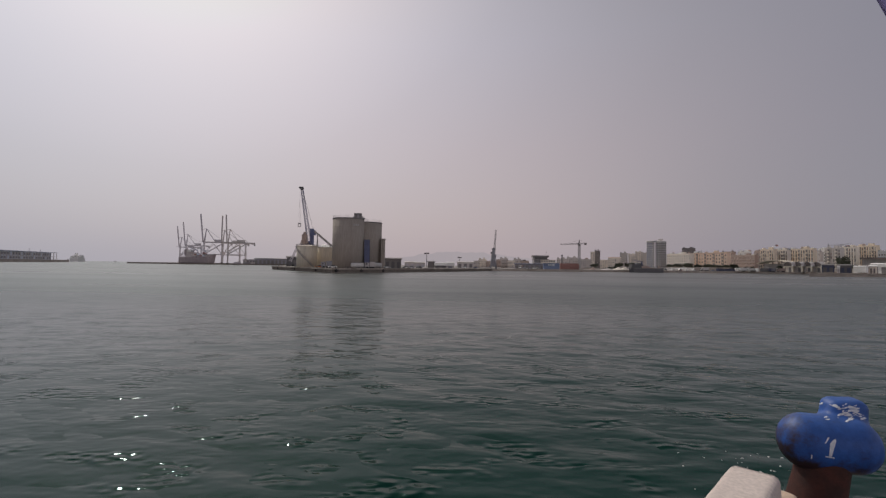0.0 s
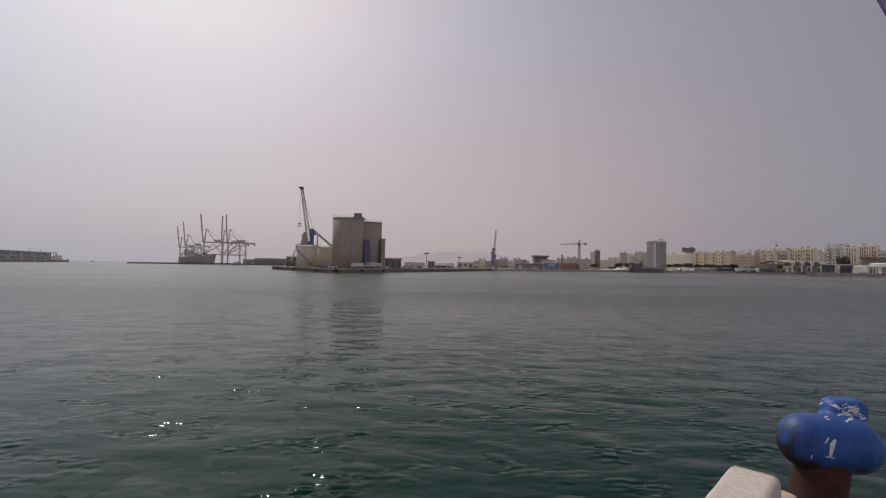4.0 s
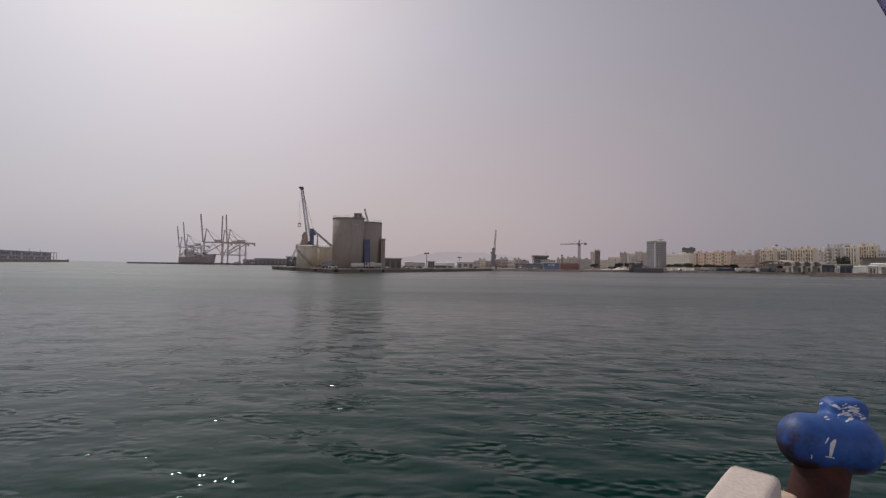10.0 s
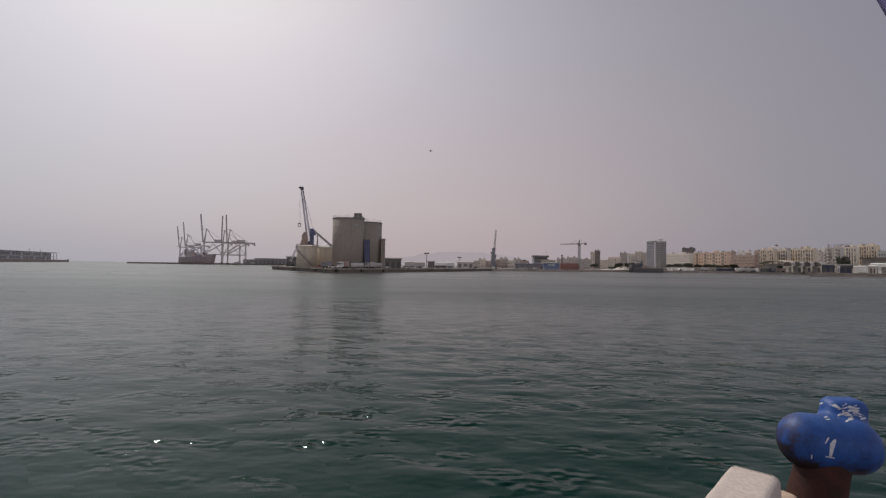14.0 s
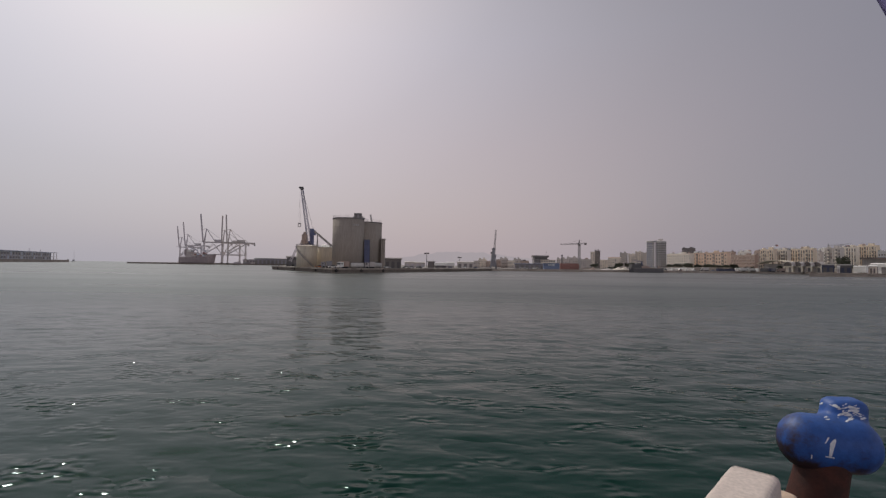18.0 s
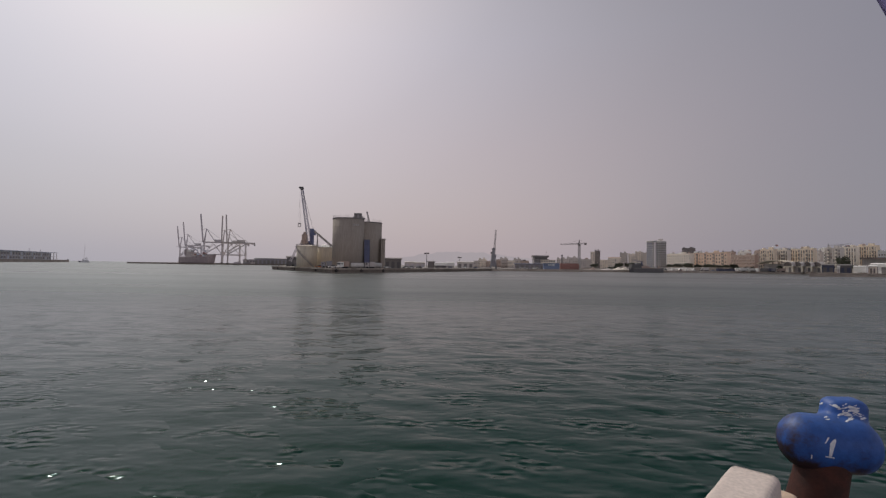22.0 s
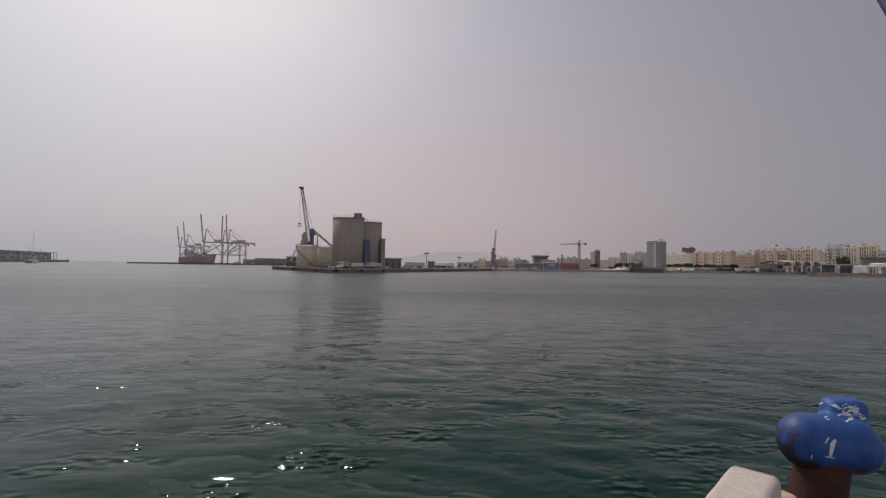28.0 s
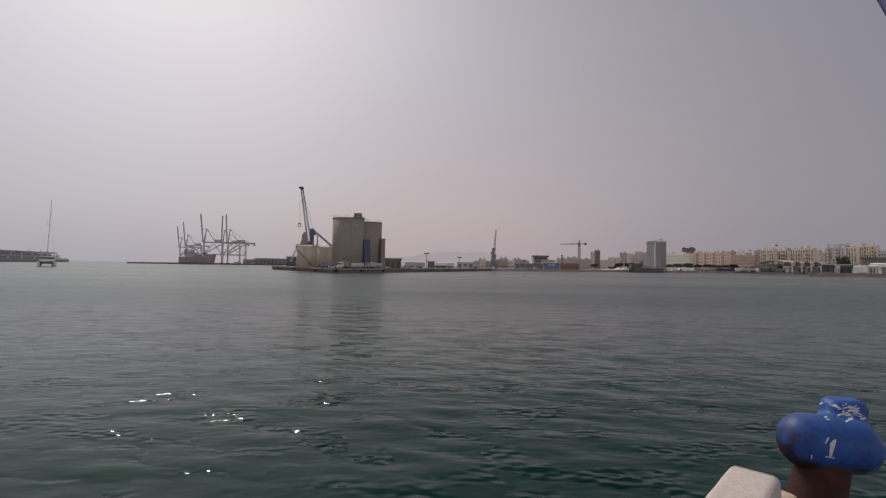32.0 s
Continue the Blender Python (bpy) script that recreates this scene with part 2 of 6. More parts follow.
LEAF = mat("foliage", (0.07, 0.075, 0.05), 0.8, second=(0.04, 0.045, 0.03), scale=0.5, fine=3, random_tone=0.2)
BARK = mat("bark", (0.13, 0.1, 0.075), 0.9, scale=2, fine=10)
RUBBER = mat("black_rubber", (0.03, 0.03, 0.032), 0.85, scale=2, fine=8)
ORANGE = mat("orange_paint", (0.55, 0.2, 0.06), 0.6, scale=0.5, fine=3)
GEL = mat("white_gelcoat", (0.86, 0.86, 0.87), 0.3, second=(0.74, 0.74, 0.75), scale=0.5, fine=3, bump=0)


# building helpers
def box(bm, x, y, z, sx, sy, sz, turn=None):
    """A box by its centre and size, optionally turned."""
    m = Matrix.Translation((x, y, z)) @ (turn.to_4x4() if turn else Matrix()) @ Matrix.Diagonal((sx, sy, sz, 1))
    return bmesh.ops.create_cube(bm, size=1, matrix=m)["verts"]


def beam(bm, a, b, w, h=None):
    """A square bar from a to b."""
    a, b = Vector(a), Vector(b)
    turn = (b - a).to_track_quat("Z", "Y").to_matrix()
    c = (a + b) / 2
    return box(bm, c.x, c.y, c.z, w, h or w, (b - a).length, turn)


def tube(bm, a, b, r0, r1=None, seg=10):
    a, b = Vector(a), Vector(b)
    m = Matrix.Translation((a + b) / 2) @ (b - a).to_track_quat("Z", "Y").to_matrix().to_4x4()
    return bmesh.ops.create_cone(bm, cap_ends=True, segments=seg, radius1=r0, radius2=r0 if r1 is None else r1, depth=(b - a).length, matrix=m)["verts"]


def prism(bm, outline, z0, z1):
    """An upright prism over a plan outline."""
    low = [bm.verts.new((x, y, z0)) for x, y in outline]
    high = [bm.verts.new((x, y, z1)) for x, y in outline]
    bm.faces.new(high), bm.faces.new(low[::-1])
    for i in range(len(low)):
        j = (i + 1) % len(low)
        bm.faces.new((low[i], low[j], high[j], high[i]))
    bmesh.ops.recalc_face_normals(bm, faces=bm.faces)


def mesh_of(name, bm, material, smooth=False):
    me = bpy.data.meshes.new(name)
    for m in material if isinstance(material, (list, tuple)) else [material]:
        me.materials.append(m)
    for f in bm.faces:
        f.smooth = smooth
    bm.to_mesh(me)
    bm.free()
    return me


def part(name, bm, material, parent, label="", smooth=False):
    ob = new(name, mesh_of(name, bm, material, smooth))
    ob.parent = parent
    return tagged(ob, label)


def shared(name, me, parent, m):
    ob = new(name, me)
    ob.parent = parent
    ob.matrix_basis = m
    return ob


def root(name, x, y, z, rz, label, category, group=""):
    ob = new(name)
    ob.matrix_basis = pose(x, y, z, 0, 0, rz)
    ob.empty_display_size = 0.2
    return tagged(ob, label, category, group)


def boxes(name, material, parent, *rows, label=""):
    """One part out of boxes (x, y, z, sx, sy, sz)."""
    bm = bmesh.new()
    for r in rows:
        box(bm, *r)
    return part(name, bm, material, parent, label)


def structure(name, bm, material, label="", smooth=False):
    return tagged(new(name, mesh_of(name, bm, material, smooth)), label, "", "", "structure")


def soften(ob, width, segments=2):
    mod = ob.modifiers.new("bevel", "BEVEL")
    mod.width, mod.segments, mod.limit_method = width, segments, "ANGLE"


# water: two wave sheets that run through one another towards the quay
def wave_sheet(name, seed, far, sink):
    """A fan of waves opening from a point behind the quay; every wave that the grid can carry is in it."""
    rng = np.random.default_rng(seed)
    reach = [6.0]
    while reach[-1] < min(far, 170):
        reach.append(reach[-1] * 1.0055)
    while reach[-1] < far:
        reach.append(reach[-1] * 1.03)
    reach = np.array(reach)
    fine = np.arange(-1.36, 1.361, 0.005)
    wide = np.array((1.5, 1.8, 2.4, 4, 8, 20, 60))
    fan = np.concatenate([-wide[::-1], fine, wide])
    y = (reach - 20)[:, None] + 0 * fan[None]
    x = reach[:, None] * fan[None]
    # plain water behind the quay
    back = np.array((-6000, -900, -150, -40))[:, None]
    y = np.concatenate([back + 0 * fan[None], y])
    x = np.concatenate([np.array((110, 60, 20, 8))[:, None] * fan[None], x])
    across = np.abs(np.gradient(x, axis=1))
    along = np.abs(np.gradient(y, axis=0))
    space = np.maximum(across, along)
    z = np.zeros_like(x)
    for k in range(32):
        wl = 0.42 * 1.09 ** k * rng.uniform(0.9, 1.1)
        head = rng.normal(math.radians(82), 0.42)
        ph = rng.uniform(0, 6.28)
        amp = 0.0062 * wl ** 0.78 / (1 + (wl / 4) ** 2)
        keep = np.clip((wl / space - 2.2) / 2, 0, 1)
        s = np.sin((x * math.cos(head) + y * math.sin(head)) * 6.2832 / wl + ph + 0.7 * np.sin(x * 0.31 / wl ** 0.5 + ph * 3))
        z += amp * keep * (s + 0.35 * s * s)
    # patches of calm and ruffled water
    patch = 0.75 + 0.35 * np.sin(x * 0.21 + 1.3 * seed) * np.sin(y * 0.13 + seed) + 0.2 * np.sin(x * 0.07 - y * 0.05)
    z = z * patch
    # choppier by the quay, calmer across the basin
    z *= np.clip(0.68 - (y - 10) / 400, 0.48, 0.68)
    if sink:
        z -= 0.9 * np.clip((y / far - 0.45) / 0.5, 0, 1) + 0.9 * (np.abs(x) > 1.34 * np.maximum(y + 20, 6)) + 0.9 * (y < -14.5)
    n, c = x.shape
    verts = np.stack([x, y, z], -1).reshape(-1, 3)
    i = np.arange(n - 1)[:, None] * c + np.arange(c - 1)[None]
    faces = np.stack([i, i + 1, i + c + 1, i + c], -1).reshape(-1, 4)
    me = bpy.data.meshes.new(name)
    me.vertices.add(len(verts))
    me.vertices.foreach_set("co", verts.ravel())
    me.loops.add(faces.size)
    me.loops.foreach_set("vertex_index", faces.ravel().astype(np.int32))
    me.polygons.add(len(faces))
    me.polygons.foreach_set("loop_start", np.arange(0, faces.size, 4, dtype=np.int32))
    me.polygons.foreach_set("use_smooth", np.ones(len(faces), dtype=bool))
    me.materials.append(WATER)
    me.update()
    me.validate()
    return tagged(new(name, me), "grey-green rippled harbour water", "water", "", "structure")


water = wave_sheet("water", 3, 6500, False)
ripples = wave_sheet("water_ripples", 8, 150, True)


# land
def land(name, outline, top, label, face=True):
    bm = bmesh.new()
    prism(bm, outline, -2.5, top)
    bm.faces.ensure_lookup_table()
    for f in bm.faces:
        f.material_index = 0 if f.normal.z > 0.5 else 2 if f.calc_center_median().x > 60 or f.calc_center_median().x < -640 else 1
    return structure(name, bm, [GROUND, QUAY_FACE, TOWN_FACE], label)


land("ground", [(-109.58, 285), (-47.88, 192), (-24.62, 231), (38.76, 352), (105.92, 384), (208.18, 412), (322.71, 455), (469.95, 470), (1200, 470), (1600, 4600), (-900, 4600), (-292, 1400), (-145.12, 620), (-149.17, 420)], 2.0, "flat harbour yard with a stone quay wall")
land("container_quay", [(-605.28, 850), (-495.07, 820), (-305.76, 790), (-101.7, 770), (-184.92, 1400), (-781.55, 1300), (-623.28, 880)], 2.6, "long low container quay")
land("east_pier", [(-860.26, 1020), (-899.4, 1060), (-1180, 930), (-1010, 560), (-950, 560), (-769.16, 770)], 5.2, "high breakwater pier of dark stone")
land("town_pier", [(235.56, 285), (303.88, 292), (520, 300), (520, 360), (271.94, 325)], 2.3, "low stone pier before the town")


def capping(name, a, b, top, w=1.2, h=0.7, n=12):
    """Coping stones along a quay edge."""
    d = Vector((b[0] - a[0], b[1] - a[1], 0))
    ob = tagged(new(name), "pale stone coping along the quay edge", "", "", "structure")
    step = d.length / n
    bm = bmesh.new()
    box(bm, 0, 0, 0, step * 0.97, w, h)
    me = mesh_of("coping_stone", bm, COPING)
    for k in range(n):
        c = Vector((*a, top)) + d * ((k + 0.5) / n)
        shared("coping_stone", me, ob, Matrix.Translation(c) @ Matrix.Rotation(math.atan2(d.y, d.x), 4, "Z"))


capping("quay_coping_1", (-109.58, 285), (-47.88, 192), 1.85)
capping("quay_coping_2", (-47.88, 192), (-24.62, 231), 1.85)
capping("quay_coping_3", (-24.62, 231), (38.76, 352), 1.85, n=20)
capping("quay_coping_4", (235.56, 285), (303.88, 292), 2.15)


def hills():
    bm = bmesh.new()
    rows = []
    for j, (d, k) in enumerate(((4050, 0.0), (4200, 1.0), (4500, 0.6))):
        row = []
        for i in range(121):
            x = -900 + i * 20
            u = (i - 20) / 60
            h = 30 + 78 * math.exp(-((x + 60) / 400) ** 2) + 72 * math.exp(-((x - 430) / 380) ** 2) + 30 * math.exp(-((x - 1000) / 300) ** 2)
            h += 16 * noise.noise((x * 0.012, 0, 5)) + 7 * noise.noise((x * 0.04, 0, 2))
            row.append(bm.verts.new((x, d, 2 + max(4, h) * k)))
        rows.append(row)
    for a, b in zip(rows, rows[1:]):
        for i in range(120):
            bm.faces.new((a[i], a[i + 1], b[i + 1], b[i]))
    tagged(structure("backdrop_hills", bm, HILLS, "pale mauve glowing backdrop of hills with haze in the colour", True), category="hills")


hills()

# the quay under the camera, unseen; kept dark to cut light bounced upwards
bm = bmesh.new()
prism(bm, [(-40, -30), (40, -30), (40, 2.28), (-40, 2.28)], -2.5, 2.75)
structure("quay_floor", bm, PAVING, "unseen asphalt quay floor kept dark to cut bounced light")
bm = bmesh.new()
prism(bm, [(1.79, 2.282), (2.66, 2.282), (1.91, 2.585)], -2.5, 2.746)
structure("quay_bastion", bm, CONCRETE, "concrete bastion under the bollard")


# bollard
from mathutils.bvhtree import BVHTree


def blue_paint():
    m = mat("chipped_blue_paint", (0.03, 0.11, 0.4), 0.5, second=(0.016, 0.06, 0.23), scale=7.0, fine=45, amount=0.75, bump=0.3)
    t = m.node_tree
    b = t.nodes["Principled BSDF"]
    old = b.inputs["Base Color"].links[0].from_socket
    coord = t.nodes.new("ShaderNodeTexCoord")
    n = t.nodes.new("ShaderNodeTexNoise")
    n.inputs["Scale"].default_value, n.inputs["Detail"].default_value, n.inputs["Roughness"].default_value = 13, 10, 0.7
    sep = t.nodes.new("ShaderNodeSeparateXYZ")
    link(t, coord, "Object", n, "Vector")
    link(t, coord, "Object", sep, 0)
    # wear is heavier on the rope side; the dark patches also thicken lower down
    side = t.nodes.new("ShaderNodeMapRange")
    side.inputs[1].default_value, side.inputs[2].default_value, side.inputs[3].default_value, side.inputs[4].default_value = -0.26, -0.06, 0.3, 0.0
    low = t.nodes.new("ShaderNodeMapRange")
    low.inputs[1].default_value, low.inputs[2].default_value, low.inputs[3].default_value, low.inputs[4].default_value = 0.24, 0.38, 0.36, 0.0
    link(t, sep, 0, side, 0)
    link(t, sep, 2, low, 0)
    add, add2 = t.nodes.new("ShaderNodeMath"), t.nodes.new("ShaderNodeMath")
    link(t, side, 0, add, 0)
    link(t, low, 0, add, 1)
    link(t, add, 0, add2, 0)
    link(t, n, 0, add2, 1)
    cut = t.nodes.new("ShaderNodeValToRGB")
    cut.color_ramp.elements[0].position, cut.color_ramp.elements[1].position = 0.58, 0.82
    link(t, add2, 0, cut, 0)
    mix = t.nodes.new("ShaderNodeMix")
    mix.data_type = "RGBA"
    mix.inputs[7].default_value = (0.036, 0.02, 0.024, 1)
    link(t, cut, 0, mix, 0)
    t.links.new(old, mix.inputs[6])
    # what faces up is a paler blue, broken up by noise
    up, turn, upward = t.nodes.new("ShaderNodeNewGeometry"), t.nodes.new("ShaderNodeSeparateXYZ"), t.nodes.new("ShaderNodeMapRange")
    upward.inputs[1].default_value, upward.inputs[2].default_value, upward.inputs[3].default_value, upward.inputs[4].default_value = 0.45, 1.0, 0.0, 0.5
    speck = t.nodes.new("ShaderNodeTexNoise")
    speck.inputs["Scale"].default_value, speck.inputs["Detail"].default_value = 22, 6
    part_of = t.nodes.new("ShaderNodeMath")
    part_of.operation = "MULTIPLY"
    paler = t.nodes.new("ShaderNodeMix")
    paler.data_type = "RGBA"
    paler.inputs[7].default_value = (0.13, 0.19, 0.36, 1)
    link(t, up, "Normal", turn, 0)
    link(t, turn, 2, upward, 0)
    link(t, coord, "Object", speck, "Vector")
    link(t, upward, 0, part_of, 0)
    link(t, speck, 0, part_of, 1)
    link(t, part_of, 0, paler, 0)
    link(t, mix, 2, paler, 6)
    link(t, paler, 2, b, "Base Color")
    return m


BLUE = blue_paint()
RUST = mat("rusty_iron", (0.075, 0.022, 0.015), 0.75, second=(0.025, 0.012, 0.01), scale=11, fine=50, amount=0.8, bump=0.4)
CHIP = mat("bare_white_primer", (0.8, 0.82, 0.86), 0.6, second=(0.5, 0.51, 0.54), scale=30, fine=120, amount=0.6)
STONE = mat("white_painted_concrete", (0.68, 0.585, 0.53), 0.8, second=(0.52, 0.43, 0.37), scale=3.5, fine=60, amount=0.3, bump=0.05)
BEIGE = mat("beige_concrete", (0.62, 0.47, 0.36), 0.85, second=(0.45, 0.33, 0.25), scale=5, fine=45, bump=0.35)


def bollard():
    """A T-headed mooring bollard: cross bar, raised seaward horn, tapered stem."""
    b = root("mooring_bollard", 1.962, 2.27, 2.75, -15, "blue-painted iron mooring bollard on a rusty stem", "bollard")
    # the head: a rounded bar and a rounded block that melt into one another
    def shape(p):
        q = np.abs(p - np.array((-0.006, 0, 0.38)))
        bar = np.sqrt(np.maximum(q[..., 0] - 0.095, 0) ** 2 + (q[..., 1] * 0.95) ** 2 + (q[..., 2] * 0.89) ** 2) - 0.122
        turn = np.array(Euler((radians(6), 0, radians(13))).to_matrix())
        e = np.abs((p - np.array((0.1, 0.078, 0.5))) @ turn) - np.array((0.05, 0.016, 0.046))
        block = np.linalg.norm(np.maximum(e, 0), axis=-1) + np.minimum(e.max(-1), 0) - 0.046
        h = np.clip(0.5 + 0.5 * (block - bar) / 0.05, 0, 1)
        return block + (bar - block) * h - 0.05 * h * (1 - h)

    rows, cols = 72, 112
    th, ph = np.meshgrid(np.linspace(0.02, math.pi - 0.02, rows), np.arange(cols) * 2 * math.pi / cols, indexing="ij")
    way = np.stack([np.sin(th) * np.cos(ph), np.sin(th) * np.sin(ph), np.cos(th)], -1)
    mid = np.array((0.02, 0.04, 0.4))
    near, far = np.zeros((rows, cols)), np.full((rows, cols), 0.6)
    for _ in range(26):
        half = (near + far) / 2
        out = shape(mid + way * half[..., None]) > 0
        near, far = np.where(out, near, half), np.where(out, half, far)
    pts = mid + way * near[..., None]
    bm = bmesh.new()
    grid = [[bm.verts.new(p) for p in row] for row in pts]
    for i in range(rows - 1):
        for j in range(cols):
            k = (j + 1) % cols
            bm.faces.new((grid[i][j], grid[i + 1][j], grid[i + 1][k], grid[i][k]))
    bm.faces.new(grid[0]), bm.faces.new(grid[-1][::-1])
    head = part("head", bm, BLUE, b, "chipped glossy blue head", True)
    bm = bmesh.new()
    rings = [(0.0, 0.135, -0.08), (0.04, 0.126, -0.075), (0.1, 0.12, -0.062), (0.2, 0.114, -0.042), (0.3, 0.11, -0.024), (0.38, 0.1, -0.014)]
    prev = None
    for z, r, dx in rings:
        ring = [bm.verts.new((dx + r * math.cos(a), r * math.sin(a), z)) for a in np.linspace(0, 2 * math.pi, 41)[:-1]]
        if prev:
            for i in range(40):
                bm.faces.new((prev[i], prev[(i + 1) % 40], ring[(i + 1) % 40], ring[i]))
        prev = ring
    bm.faces.new(prev)
    part("stem", bm, RUST, b, "dark rusty iron stem", True)
    bm = bmesh.new()
    tube(bm, (-0.08, 0, -0.02), (-0.08, 0, 0.02), 0.17, 0.165, 32)
    plate = part("base_plate", bm, RUST, b)
    bm = bmesh.new()
    tube(bm, (0, 0, 0), (0, 0, 0.015), 0.012, 0.011, 6)
    bolt = mesh_of("bolt", bm, RUST)
    for k in range(6):
        a = k * math.pi / 3 + 0.4
        shared("bolt", bolt, plate, Matrix.Translation((-0.08 + 0.15 * math.cos(a), 0.15 * math.sin(a), 0.02)))
    return b, head


bollard_thing, bollard_head = bollard()


def paint_marks():
    """The white figure and the bare patches, laid on the head's surface."""
    bpy.context.view_layer.update()
    dg = bpy.context.evaluated_depsgraph_get()
    tree = BVHTree.FromObject(bollard_head, dg)

    def lay(name, outline, eye, aim, label, cells=7):
        """Lays an outline given in the plane across the line eye-aim."""
        eye, aim = Vector(eye), Vector(aim)
        f = (aim - eye).normalized()
        r = f.cross(Vector((0, 0, 1))).normalized()
        u = r.cross(f)
        bm = bmesh.new()
        vs = [bm.verts.new((x, y, 0)) for x, y in outline]
        face = bm.faces.new(vs)
        bmesh.ops.triangulate(bm, faces=[face])
        bmesh.ops.subdivide_edges(bm, edges=bm.edges[:], cuts=cells - 4, use_grid_fill=True)
        for v in bm.verts:
            hit, nor, _, _ = tree.ray_cast(aim + r * v.co.x + u * v.co.y - f * 0.5, f)
            if hit is None:
                bm.free()
                return
            v.co = hit + nor * 0.0012
        bmesh.ops.recalc_face_normals(bm, faces=bm.faces)
        part(name, bm, CHIP, bollard_thing, label)

    front = (-1.34, -2.71, 1.25)
    one = [(0.004, -0.042), (0.014, -0.04), (0.032, 0.036), (0.029, 0.043), (0.022, 0.04), (0.009, 0.018), (0.012, 0.014), (0.019, 0.023)]
    spot = (-0.0555, -0.102, 0.393)
    lay("number_mark", one, front, spot, "hand-painted white figure 1")
    lay("number_serif", [(-0.01, -0.048), (0.024, -0.046), (0.023, -0.041), (-0.008, -0.042)], front, spot, "")
    lay("paint_stroke", [(-0.01, 0.014), (-0.005, 0.016), (0.007, 0.044), (0.002, 0.046)], front, spot, "white brush stroke")
    lay("paint_stroke", [(-0.063, -0.07), (-0.058, -0.07), (-0.056, -0.05), (-0.06, -0.05)], front, spot, "white brush stroke")
    rng = random.Random(5)
    top = front
    spots = [(-0.018, 0.012, 0.011), (-0.006, 0.006, 0.008), (0.004, 0.0, 0.006), (0.05, 0.018, 0.012), (0.064, 0.006, 0.014), (0.042, 0.002, 0.010), (0.072, 0.018, 0.008), (0.02, -0.018, 0.012),
             (0.008, -0.024, 0.009), (0.036, -0.022, 0.010), (0.048, -0.038, 0.011), (0.034, -0.05, 0.008), (0.09, -0.03, 0.012), (0.105, -0.036, 0.009), (0.08, -0.02, 0.007), (0.03, 0.012, 0.006),
             (0.06, -0.008, 0.007), (0.018, -0.006, 0.005), (-0.066, 0.012, 0.007), (-0.045, -0.05, 0.007), (-0.04, -0.06, 0.006)]
    for _ in range(26):
        spots.append((rng.gauss(0.042, 0.034), rng.gauss(-0.012, 0.018), 0.002 + 0.004 * rng.random()))
    for x, y, size in spots:
        turn = rng.random() * 3
        shape = []
        for k in range(9):
            a = k * 2 * math.pi / 9
            q = size * 1.2 * (0.3 + 0.75 * rng.random())
            px, py = q * math.cos(a) * 1.5, q * math.sin(a) * 0.6
            shape.append((x + px * math.cos(turn * 0.3) - py * math.sin(turn * 0.3), y + px * math.sin(turn * 0.3) + py * math.cos(turn * 0.3)))
        lay("bare_patch", shape, top, (0.126, 0.166, 0.512), "patch of bare white primer", 6)


paint_marks()


def rounded_block(name, x, y, z, sx, sy, sz, rz, radius, material, label, category):
    bm = bmesh.new()
    box(bm, 0, 0, sz / 2, sx, sy, sz)
    bmesh.ops.bevel(bm, geom=bm.edges[:], offset=radius, segments=4, profile=0.5, affect="EDGES")
    ob = new(name, mesh_of(name, bm, material, True))
    ob.matrix_basis = pose(x, y, z, 0, 0, rz)
    return tagged(ob, label, category)


def worn(ob, grain, depth, seed):
    """Roughens a block: chipped edges and an uneven face."""
    bm = bmesh.new()
    bm.from_mesh(ob.data)
    for axis in range(3):
        side = [v.co[axis] for v in bm.verts]
        for at in np.arange(min(side) + grain, max(side), grain):
            where, across = Vector((0, 0, 0)), Vector((0, 0, 0))
            where[axis], across[axis] = at, 1
            bmesh.ops.bisect_plane(bm, geom=bm.verts[:] + bm.edges[:] + bm.faces[:], plane_co=where, plane_no=across)
    bm.normal_update()
    for v in bm.verts:
        n = noise.noise(v.co * 9 + Vector((seed, 0, 0))) + 0.5 * noise.noise(v.co * 34) + 0.8 * min(0, noise.noise(v.co * 17 + Vector((0, seed, 0))) + 0.12)
        v.co += v.normal * depth * n
    bm.to_mesh(ob.data)
    bm.free()


worn(rounded_block("white_edge_block", 1.132, 1.748, 2.75, 0.197, 0.86, 0.345, -45, 0.032, STONE, "white-painted concrete block with rounded edges on the quay", "block"), 0.012, 0.0028, 1)
worn(rounded_block("beige_stone", 1.515, 2.06, 2.75, 0.19, 0.17, 0.226, -42, 0.03, BEIGE, "small beige stone wedged beside the bollard", "stone"), 0.012, 0.012, 4)


